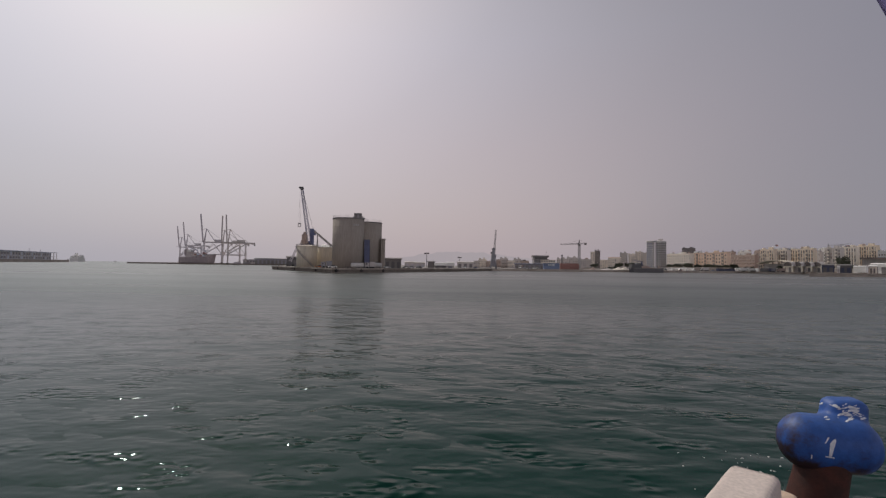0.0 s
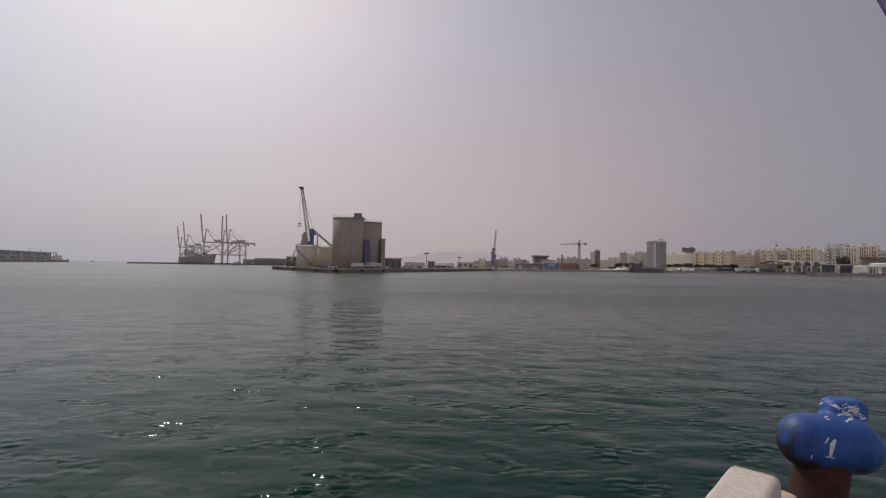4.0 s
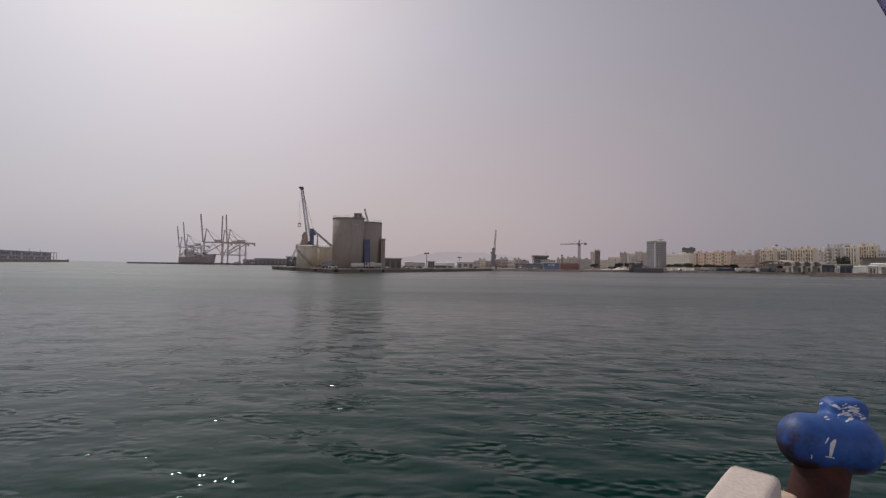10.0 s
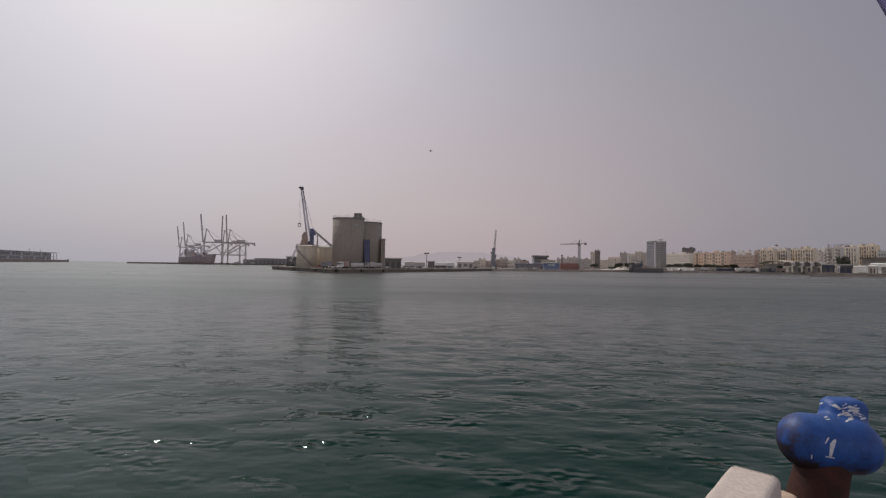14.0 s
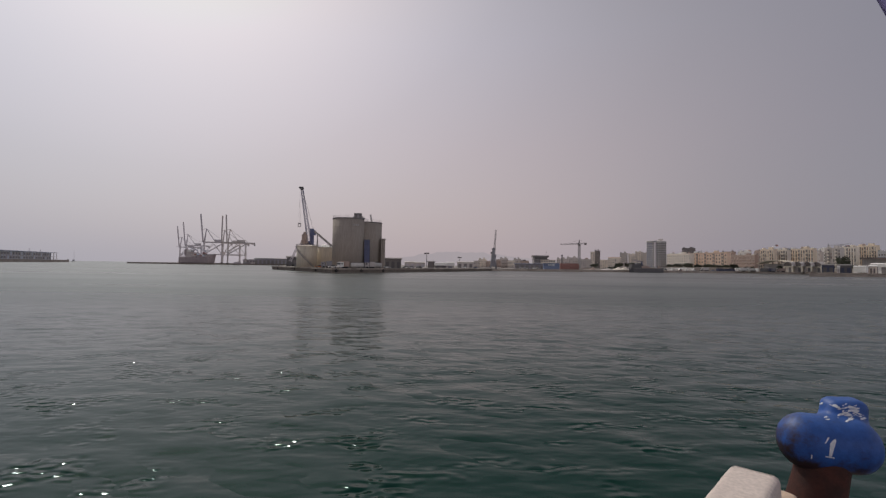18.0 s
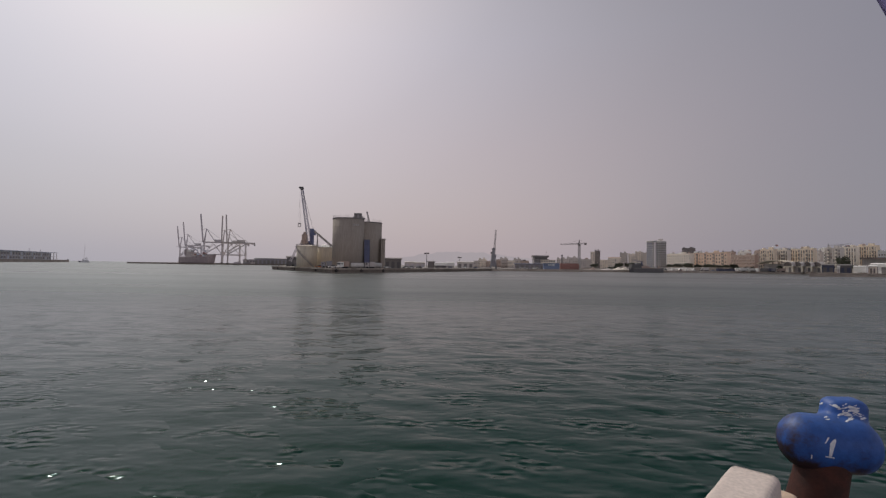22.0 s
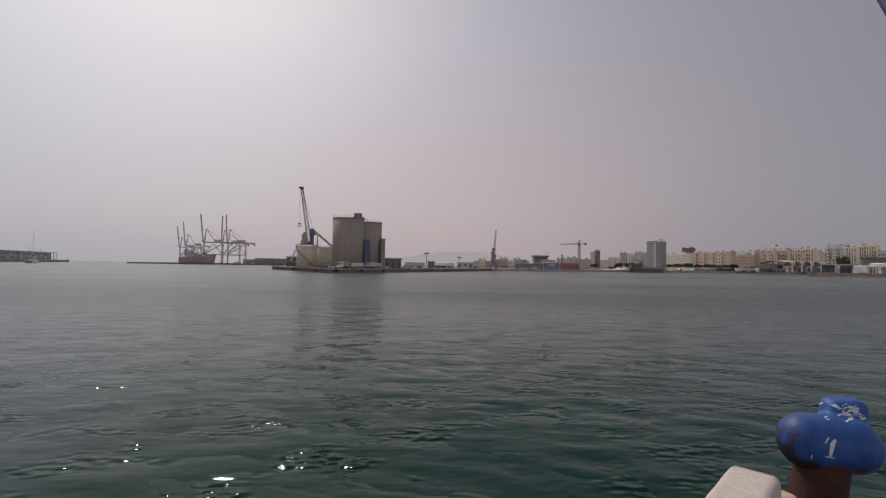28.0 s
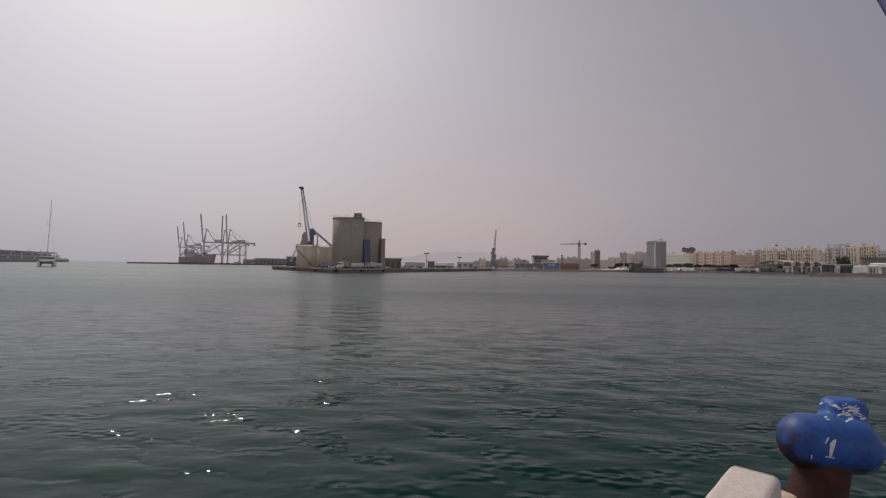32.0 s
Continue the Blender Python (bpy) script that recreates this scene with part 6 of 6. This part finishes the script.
# ---- container terminal ----
def sts_crane(x, y, rz, s, up, label, paint):
    """A ship-to-shore crane, boom raised; its water side is -x."""
    c = root("container_crane", x, y, 2.6, rz, label, "container crane", "container cranes")
    g, h, w = 15.0 * s, 38.0 * s, 9.0 * s
    for sx in (-1, 1):
        for sy in (-1, 1):
            bm = bmesh.new()
            beam(bm, (sx * g, sy * w, 0), (sx * g, sy * w * 0.8, h), 1.35 * s)
            part("leg", bm, paint, c)
        bm = bmesh.new()
        beam(bm, (sx * g, -w, 2.4 * s), (sx * g, w, 2.4 * s), 1.8 * s)
        part("sill_beam", bm, paint, c)
        bm = bmesh.new()
        beam(bm, (sx * g, -w * 0.9, h - s), (sx * g, w * 0.9, h - s), 1.8 * s)
        part("cross_beam", bm, paint, c)
    for sy in (-1, 1):
        bm = bmesh.new()
        beam(bm, (-g, sy * w * 0.92, h * 0.44), (0, sy * w * 0.86, h * 0.96), 0.7 * s)
        beam(bm, (g, sy * w * 0.92, h * 0.44), (0, sy * w * 0.86, h * 0.96), 0.7 * s)
        part("brace", bm, paint, c)
        bm = bmesh.new()
        beam(bm, (-g, sy * w * 0.92, h * 0.42), (g, sy * w * 0.92, h * 0.42), 1.6 * s)
        part("portal_beam", bm, paint, c)
        bm = bmesh.new()
        beam(bm, (-g, sy * w * 0.88, h * 0.44), (g, sy * w * 0.82, h * 0.96), 0.9 * s)
        part("diagonal_brace", bm, paint, c)
        bm = bmesh.new()
        beam(bm, (-g - 2 * s, sy * 2.5 * s, h + 0.6 * s), (g + 17 * s, sy * 2.5 * s, h + 0.6 * s), 1.2 * s, 1.8 * s)
        part("girder", bm, paint, c)
        bm = bmesh.new()
        foot = Vector((-g - 2 * s, sy * 2.2 * s, h + 0.8 * s))
        tip = foot + Vector((-math.sin(up) * 52.5 * s, 0, math.cos(up) * 52.5 * s))
        beam(bm, foot, tip, 1.25 * s, 2.0 * s)
        part("boom", bm, paint, c, "raised boom girder")
        bm = bmesh.new()
        beam(bm, (-g, sy * w * 0.7, h), (-g + 3 * s, sy * 1.2 * s, h + 26 * s), 1.0 * s)
        beam(bm, (g * 0.3, sy * 3 * s, h), (-g + 3 * s, sy * 1.2 * s, h + 26 * s), 0.8 * s)
        part("apex_frame", bm, paint, c)
        bm = bmesh.new()
        beam(bm, (-g + 3 * s, sy * 1.4 * s, h + 26 * s), (g + 4 * s, sy * 2.4 * s, h + 2 * s), 0.5 * s)
        beam(bm, (-g + 3 * s, sy * 1.4 * s, h + 26 * s), foot.lerp(tip, 0.45), 0.4 * s)
        part("stay", bm, paint, c)
    bm = bmesh.new()
    for k in range(7):
        f = 0.05 + k * 0.155
        a = foot.lerp(tip, f)
        beam(bm, (a.x, -2.2 * s, a.z), (a.x, 2.2 * s, a.z), 0.8 * s)
    part("boom_ties", bm, paint, c)
    bm = bmesh.new()
    lattice(bm, (g + s, w * 0.9, 2 * s), (g + s, w * 0.9, h), 2.2 * s, 2.2 * s, 12, 0.35 * s)
    part("stair_tower", bm, paint, c)
    boxes("walkway", GREY_STEEL, c, (4 * s, -3.6 * s, h + 1.8 * s, 2 * g + 24 * s, 0.8 * s, 0.3 * s))
    boxes("machinery_house", paint, c, (g * 0.55, 0, h + 4.0 * s, 12 * s, 6 * s, 4.4 * s))
    boxes("trolley", paint, c, (g + 13 * s, 0, h - 0.8 * s, 6 * s, 5.4 * s, 1.6 * s))
    boxes("cab", DARK_STEEL, c, (g + 16 * s, 0, h - 2.4 * s, 2.6 * s, 2.4 * s, 2.6 * s))
    for sx in (-1, 1):
        for sy in (-1, 1):
            boxes("bogie", DARK_STEEL, c, (sx * g, sy * w, 0.7 * s, 2.0 * s, 5 * s, 1.4 * s))


sts_crane(-378.2, 812, 22, 0.97, 0.05, "tall brown-grey container crane with raised boom", BROWN_STEEL)
sts_crane(-406.8, 850, 22, 0.99, -0.01, "tall brown-grey container crane with raised boom", BROWN_STEEL)
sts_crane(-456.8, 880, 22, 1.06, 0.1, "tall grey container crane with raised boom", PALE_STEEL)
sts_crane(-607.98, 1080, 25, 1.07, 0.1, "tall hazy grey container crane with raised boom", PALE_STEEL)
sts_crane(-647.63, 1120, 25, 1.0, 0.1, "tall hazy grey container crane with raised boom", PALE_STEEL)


def cargo_ship():
    s = root("container_ship", -461.0, 835, 0.0, 10, "dark brown-grey cargo ship moored at the quay", "ship")
    L = 63.0
    bm = bmesh.new()
    secs = []
    for f, half, low, sheer in ((-0.5, 0.75, 0.6, 13), (-0.44, 0.95, 0.3, 12.5), (-0.2, 1, 0, 12), (0.2, 1, 0, 12.5), (0.3, 0.9, 0, 15.5), (0.31, 0.88, 0, 17.5), (0.45, 0.42, 0, 18.5), (0.5, 0.05, 0, 19.5)):
        hw = 9 * half
        rake = 4.5 if f > 0.4 else 0
        secs.append([bm.verts.new(v) for v in ((f * L - rake * 1.2, -hw * 0.6, -1), (f * L - rake * 0.6, -hw * 0.93, 4), (f * L, -hw, sheer), (f * L, hw, sheer), (f * L - rake * 0.6, hw * 0.93, 4), (f * L - rake * 1.2, hw * 0.6, -1))])
    for a, b in zip(secs, secs[1:]):
        for i in range(6):
            j = (i + 1) % 6
            bm.faces.new((a[i], a[j], b[j], b[i]))
    bm.faces.new(secs[0]), bm.faces.new(secs[-1][::-1])
    bmesh.ops.recalc_face_normals(bm, faces=bm.faces)
    part("hull", bm, HULL, s, "dark brown-grey hull")
    boxes("bulwark", HULL, s, (-L * 0.1, -8.9, 12.6, L * 0.7, 0.3, 1.4), (-L * 0.1, 8.9, 12.6, L * 0.7, 0.3, 1.4))
    boxes("superstructure", BROWN_STEEL, s, (-L * 0.22, 0, 16, 9, 15, 8), (-L * 0.22, 0, 21.5, 8, 14, 4))
    boxes("bridge", WHITE, s, (-L * 0.22, 0, 25, 6, 17, 3))
    boxes("bridge_window", GLASS, s, (-L * 0.22 + 3.05, 0, 25.3, 0.1, 14, 1.2))
    boxes("funnel", HULL, s, (-L * 0.33, 0, 22, 5, 5, 12))
    paints = (BROWN_STEEL, HULL, HAZY_BLUE, GREYR, RED_BOX)
    for k in range(7):
        for r in range(1 + (k * 5) % 3):
            boxes("deck_container", paints[(k * 3 + r) % 5], s, (-L * 0.12 + k * L * 0.075, -2, 16 + r * 2.6, L * 0.066, 10, 2.4))
    for k in range(4):
        boxes("hatch_cover", HULL, s, (-L * 0.08 + k * L * 0.13, 0, 13.6, L * 0.11, 14, 2.0))
    for k, fx in enumerate((-0.02, 0.2)):
        bm = bmesh.new()
        tube(bm, (fx * L, 0, 12), (fx * L, 0, 27), 1.0, 0.7, 10)
        beam(bm, (fx * L, 0, 26), (fx * L - 13, -3, 31), 0.9)
        beam(bm, (fx * L, 0, 16), (fx * L - 12, -3, 30), 0.4)
        part("deck_crane", bm, HAZY_BLUE, s)
    bm = bmesh.new()
    tube(bm, (0.44 * L, 0, 15), (0.44 * L, 0, 24), 0.4, 0.2, 8)
    part("foremast", bm, HAZY_BLUE, s)


cargo_ship()
for k, (at_x, at_y) in enumerate(((-353.48, 800), (-346.18, 802), (-373.6, 806))):
    container(at_x, at_y, 2.6, 8, (GREY_STEEL, BROWN_STEEL, PALE_STEEL)[k], "hazy shipping container on the quay", 12)


# ---- east pier ----
def pier_terminal():
    t = root("pier_terminal", -870.16, 1000, 5.2, 113.11, "long grey pier terminal with an open end", "terminal")
    top = 15.96
    ln = 244.62
    left, right, solid = -ln * 1.25, 0.0, -ln * 0.13
    mid = (left + solid) / 2
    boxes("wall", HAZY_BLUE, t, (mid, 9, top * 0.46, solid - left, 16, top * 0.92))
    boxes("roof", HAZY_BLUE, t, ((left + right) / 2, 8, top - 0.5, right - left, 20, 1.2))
    boxes("deck_band", GREYR, t, ((left + right) / 2, 0.6, top * 0.42, right - left, 1.6, 0.7))
    n = 26
    w = (solid - left) / n
    me = window_mesh(w * 0.66, top * 0.3, SHED)
    me2 = window_mesh(w * 0.7, top * 0.26, SHED)
    for k in range(n):
        px = left + (k + 0.5) * w
        if k % 4 != 1:
            shared("window", me, t, Matrix.Translation((px, 0.95, top * 0.66)))
        if k % 5 != 3:
            shared("opening", me2, t, Matrix.Translation((px, 0.95, top * 0.2)))
        boxes("pier", GREYR, t, (px + w / 2, 0.6, top * 0.45, 0.5, 0.7, top * 0.9))
    for k in range(5):
        boxes("column", GREYR, t, (solid + 1 + k * (right - solid - 1.5) / 4, 1 + 3 * (k % 2), top * 0.46, 0.6, 0.6, top * 0.92))
    boxes("railing", GREYR, t, ((solid + right) / 2 + 3, -1, 1.5, right - solid + 10, 0.2, 0.3))
    for k, px in enumerate((-ln * 0.5, -ln * 0.3)):
        bm = bmesh.new()
        for sx in (-1, 1):
            beam(bm, (px + sx * 1.5, 5, top), (px + sx * 1.2, 5, top + 5.5), 0.4)
        beam(bm, (px - 1.5, 5, top + 5.3), (px + 1.5, 5, top + 5.3), 0.5)
        beam(bm, (px - 1.5, 5, top + 2.6), (px + 1.5, 5, top + 2.6), 0.4)
        part("roof_gantry", bm, PALE_STEEL, t)
    l = root("pier_beacon", -873.01, 1032, 5.2, 0, "short dark beacon at the pier end", "beacon")
    bm = bmesh.new()
    tube(bm, (0, 0, 0), (0, 0, 2.0), 0.9, 0.7, 10)
    part("post", bm, DARK_STEEL, l)


pier_terminal()


# ---- boats ----
def catamaran():
    b = root("catamaran", 0, 0, 0, 0, "white sailing catamaran with a tall bare mast, under way", "boat")
    for sx in (-1, 1):
        bm = bmesh.new()
        secs = []
        for y, hw, z0, z1 in ((-11, 0.15, -0.1, 3.5), (-8.5, 0.7, -0.3, 3.4), (-3, 1.15, -0.5, 3.2), (6, 1.2, -0.4, 3.0), (10, 1.0, -0.1, 1.6)):
            secs.append([bm.verts.new((sx * 3.5 + p * hw, y, z)) for p, z in ((-0.4, z0), (-1, 0.8), (-1, z1), (1, z1), (1, 0.8), (0.4, z0))])
        for p, q in zip(secs, secs[1:]):
            for i in range(6):
                j = (i + 1) % 6
                bm.faces.new((p[i], p[j], q[j], q[i]))
        bm.faces.new(secs[0]), bm.faces.new(secs[-1][::-1])
        bmesh.ops.recalc_face_normals(bm, faces=bm.faces)
        part("hull", bm, GEL, b, "slim white hull")
        boxes("waterline_stripe", NAVY, b, (sx * 3.5, 0, 0.25, 2.3, 12, 0.25))
    boxes("bridge_deck", GEL, b, (0, 1.5, 2.6, 7, 13, 1.9))
    bm = bmesh.new()
    v = box(bm, 0, 2, 4.9, 7.4, 9, 3.0)
    for w in v:
        if w.co.z > 4.9:
            w.co.x, w.co.y = w.co.x * 0.9, 2 + (w.co.y - 2) * 0.85
    saloon = part("saloon", bm, GEL, b)
    boxes("saloon_window", DARK_STEEL, saloon, (0, -2.3, 5.3, 6.4, 0.3, 1.1), (-3.5, 2, 5.3, 0.25, 6, 1.0), (3.5, 2, 5.3, 0.25, 6, 1.0), label="dark wraparound windows")
    boxes("hardtop", GEL, b, (0, 3, 8.3, 8.0, 8, 0.5), label="white flybridge roof")
    for sx in (-1, 1):
        for y in (-0.6, 6.4):
            boxes("hardtop_post", GREY_STEEL, b, (sx * 3.2, y, 7.3, 0.2, 0.2, 2.0))
    boxes("rail", GREY_STEEL, b, (0, -1.0, 8.9, 7.6, 0.08, 0.08), (0, -1.0, 9.3, 7.6, 0.08, 0.08))
    boxes("cross_beam", GREY_STEEL, b, (0, -9.3, 3.1, 7, 0.35, 0.35))
    boxes("trampoline", DARK_STEEL, b, (0, -7, 3.0, 6, 4, 0.06))
    bm = bmesh.new()
    tube(bm, (0, -0.5, 6.0), (1.0, -0.1, 42.5), 0.2, 0.13, 10)
    mast = part("mast", bm, WHITE, b, "tall pale mast")
    bm = bmesh.new()
    tube(bm, (0, -0.2, 9.4), (0, 8, 9.5), 0.22, 0.22, 8)
    part("boom", bm, GREY_STEEL, b)
    bm = bmesh.new()
    tube(bm, (0, 0.2, 9.9), (0, 7.6, 9.9), 0.42, 0.35, 10)
    part("furled_sail", bm, NAVY, b, "furled sail in a dark cover")
    bm = bmesh.new()
    for a in ((-3.5, 1, 3.2), (3.5, 1, 3.2), (0, -9.3, 3.2)):
        beam(bm, a, (0.9, -0.2, 39), 0.04)
    for z in (16, 27):
        beam(bm, (-1.5, -0.4, z), (1.9, -0.4, z), 0.12)
    part("rigging", bm, PALE_STEEL, mast)
    return b


sail_boat = catamaran()


def ferry():
    b = root("ferry", 0, 0, 0, 0, "hazy pale grey ferry passing behind the pier", "ship")
    bm = bmesh.new()
    prism(bm, [(-12, -50), (-12, 40), (0, 62), (12, 40), (12, -50)], -1, 12)
    part("hull", bm, WHITE, b)
    boxes("superstructure", WHITE, b, (0, -8, 16, 22, 76, 8), (0, 2, 21.5, 20, 50, 4))
    boxes("funnel", WHITE, b, (0, -20, 27, 7, 9, 8))
    bm = bmesh.new()
    tube(bm, (0, 24, 23), (0, 24, 31), 0.6, 0.3)
    part("mast", bm, WHITE, b)
    for k in range(6):
        boxes("stern_window", GLASS, b, (-8 + k * 3.2, -46.1, 17, 1.8, 0.3, 1.6))
    return b


def launch():
    b = root("launch", 0, 0, 0, 0, "small hazy motor launch crossing the harbour mouth", "boat")
    bm = bmesh.new()
    prism(bm, [(-7, -2), (4, -2), (7.5, 0), (4, 2), (-7, 2)], -0.3, 2.0)
    part("hull", bm, WHITE, b)
    boxes("wheelhouse", WHITE, b, (1, 0, 3.2, 4, 3, 2.6))
    boxes("window", GLASS, b, (1, -1.53, 3.6, 3, 0.1, 0.9))
    bm = bmesh.new()
    tube(bm, (0.5, 0, 4.4), (0.5, 0, 7.4), 0.2, 0.1)
    part("mast", bm, WHITE, b)
    boxes("bow_wave", WHITE, b, (8.5, 0, 0.1, 4, 3, 0.5), (-10, 0, 0.05, 6, 3, 0.35), label="white wash at the bow and stern")
    return b


def seagull():
    g = root("seagull", 0, 0, 0, 0, "grey and white gull in flight", "bird")
    bm = bmesh.new()
    bmesh.ops.create_uvsphere(bm, u_segments=14, v_segments=10, radius=1, matrix=Matrix.Diagonal((0.08, 0.26, 0.075, 1)))
    part("body", bm, WHITE, g)
    bm = bmesh.new()
    bmesh.ops.create_uvsphere(bm, u_segments=10, v_segments=8, radius=0.06, matrix=Matrix.Translation((0, 0.27, 0.03)))
    part("head", bm, WHITE, g)
    bm = bmesh.new()
    tube(bm, (0, 0.31, 0.03), (0, 0.38, 0.015), 0.018, 0.004, 6)
    part("beak", bm, ORANGE, g, "yellow-orange beak")
    bm = bmesh.new()
    prism(bm, [(-0.03, -0.22), (0.03, -0.22), (0.07, -0.4), (-0.07, -0.4)], -0.01, 0.01)
    part("tail", bm, WHITE, g)
    for s in (-1, 1):
        bm = bmesh.new()
        prev = None
        for k, (x, z, chord, back) in enumerate(((0.05, 0.02, 0.2, 0.0), (0.3, 0.14, 0.18, 0.04), (0.5, 0.13, 0.13, -0.02), (0.72, 0.05, 0.03, -0.12))):
            cur = [bm.verts.new((s * x, back + chord / 2, z)), bm.verts.new((s * x, back - chord / 2, z)), bm.verts.new((s * x, back, z + 0.018))]
            if prev:
                for i in range(3):
                    j = (i + 1) % 3
                    bm.faces.new((prev[i], prev[j], cur[j], cur[i]))
            prev = cur
        bmesh.ops.recalc_face_normals(bm, faces=bm.faces)
        part("wing", bm, SHED, g, "dark grey wing")
    return g


gull = seagull()
def foam_flecks():
    rng = random.Random(12)
    bm = bmesh.new()
    for _ in range(34):
        r = 0.008 + 0.015 * rng.random()
        m = Matrix.Translation((rng.gauss(0, 1.0), rng.gauss(0, 0.5), 0)) @ Matrix.Rotation(rng.random() * 3, 4, "Z") @ Matrix.Diagonal((1.6, 1, 0.5, 1))
        bmesh.ops.create_icosphere(bm, subdivisions=1, radius=r, matrix=m)
    return tagged(new("foam_flecks", mesh_of("foam_flecks", bm, WHITE, True)), "white foam flecks drifting on the water", "foam", "", "stuff")


foam = foam_flecks()
ferry_boat = ferry()
launch_boat = launch()



def motions():
    """All that moves."""
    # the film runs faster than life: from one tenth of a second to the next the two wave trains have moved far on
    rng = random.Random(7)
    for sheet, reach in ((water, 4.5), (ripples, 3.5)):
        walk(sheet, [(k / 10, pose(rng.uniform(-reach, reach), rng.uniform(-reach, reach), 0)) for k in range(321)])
    walk(white_truck, [(0, pose(70, 400, 2, 0, 0, 62)), (11.6, pose(70, 400, 2, 0, 0, 62)), (12.2, pose(2, 289, 2, 0, 0, 61)), (12.6, pose(-26.2, 236, 2, 0, 0, 60)), (13.0, pose(-38.65, 212.3, 2, 0, 0, 59)),
        (13.4, pose(-45.4, 203.2, 2, 0, 0, 56)), (13.8, pose(-45.6, 203, 2, 0, 0, 55)), (32, pose(-45.6, 203, 2, 0, 0, 55))])
    walk(sail_boat, [
        (0, pose(-3412.52, 3600, 0, 0, 0, 60)), (14, pose(-2137.34, 2400, 0, 0, 0, 60)), (17.5, pose(-1422.93, 1700, 0, 0, 0, 40)), (19, pose(-1198.89, 1450, 0, 0, 0, 35)),
        (20, pose(-1061.61, 1300, 0, 0, 0, 30)), (21, pose(-931.79, 1150, 0, 0, 0, 10)), (22, pose(-808.98, 1000, 0, 0, 0, -10)), (23, pose(-726.48, 880, 0, 0, 0, -40)),
        (24, pose(-661.82, 780, 0, 0, 0, -45)), (25, pose(-637.08, 730, 0, 0, 0, -40)), (25.5, pose(-629.58, 710, 0, 0, 0, -50)), (26.5, pose(-611.19, 670, 0, 0, 0, -10)), (27.5, pose(-575.07, 620, 0, 0, 0, 15)),
        (28, pose(-532.96, 575, 0, 0, 0, 25)), (29, pose(-451.36, 490, 0, 0, 0, 32)), (30, pose(-382.07, 420, 0, 0, 0, 40)), (31, pose(-315.71, 350, 0, 0, 0, 42)), (32, pose(-252.75, 283, 0, 0, 0, 42))])
    walk(ferry_boat, [(0, pose(-1357.95, 1650, 0, 0, 0, 25)), (1, pose(-1397.37, 1672, 0, 0, 0, 27)), (2, pose(-1430.87, 1694, 0, 0, 0, 30)), (3, pose(-1469.14, 1716, 0, 0, 0, 32)), (6, pose(-1598.33, 1782, 0, 0, 0, 35)), (14, pose(-1753.66, 1850, 0, 0, 0, 35)), (20, pose(-1810.56, 1860, 0, 0, 0, -20)), (26, pose(-1767.63, 1840, 0, 0, 0, -80)), (30, pose(-1623.77, 1780, 0, 0, 0, -86)), (30.8, pose(-1594.34, 1770, 0, 0, 0, -86)), (31.2, pose(-1578.59, 1765, 0, 0, 0, -86)), (32, pose(-1552.86, 1755, 0, 0, 0, -86))])
    walk(launch_boat, [(0, pose(-1300.4, 1760, 0, 0, 0, 180)), (1, pose(-1316.8, 1749, 0, 0, 0, 180)), (2, pose(-1335.1, 1738, 0, 0, 0, 180)), (3, pose(-1348.67, 1727, 0, 0, 0, 180)), (5.5, pose(-1370.61, 1705, 0, 0, 0, 180)),
        (6.5, pose(-1387.68, 1694, 0, 0, 0, 180)), (8, pose(-1400.12, 1683, 0, 0, 0, 180)), (9, pose(-1405.89, 1672, 0, 0, 0, 180)), (12, pose(-1458.91, 1650, 0, 0, 0, 180)), (32, pose(-1543.22, 1628, 0, 0, 0, 180))])
    rows = []
    for t, down, lean in ((0, -55, 0), (5, -55, 0), (5.9, -14, -6), (6.6, -30, 0), (7.5, -55, 0), (8.3, -12, -8), (9, 0, -10), (10, -2, -10), (11, -4, -11), (11.9, -50, 0), (13, -55, 0), (17.4, -55, 0), (18.2, -12, -8), (19, 0, -12), (20, 0, -14), (21, -4, -13), (22, -14, -10), (23, -55, 0),
                          (24.2, -55, 0), (25, -12, -12), (26, -50, 0), (28, -55, 0), (28.8, -15, -8), (30, -8, -9), (31, -8, -9), (31.7, -45, 0), (32, -55, 0)):
        rows.append((t, pose(0, 0, 4.5, down, min(lean, -9) * 1.45, 0)))
    walk(grab_jib, rows)
    walk(gull, [(0, pose(60, -60, 20, 0, 0, 60)), (12, pose(-60, -20, 32, 0, 0, -30)), (13.9, pose(-21.33, 70, 61.61, 10, 0, -60)), (14.0, pose(-2.31, 74, 23.2, 10, 25, -75)), (14.1, pose(28.32, 70, 58.5, 0, -20, -70)), (16, pose(140, -30, 40, 0, 0, -120)), (32, pose(60, -80, 30, 0, 0, -160))])
    walk(foam, [(0, pose(6.54, 8.82, 0.17, 0, 0, 0)), (1, pose(6.91, 8.60, 0.17, 0, 0, 15)), (2, pose(7.34, 8.47, 0.17, 0, 0, 30)), (3, pose(7.69, 8.39, 0.17, 0, 0, 42)), (3.6, pose(7.93, 8.31, 0.17, 0, 0, 50)), (5, pose(17, 9.5, 0.17, 0, 0, 60)), (32, pose(24, 6.0, 0.17, 0, 0, 80))])


motions()
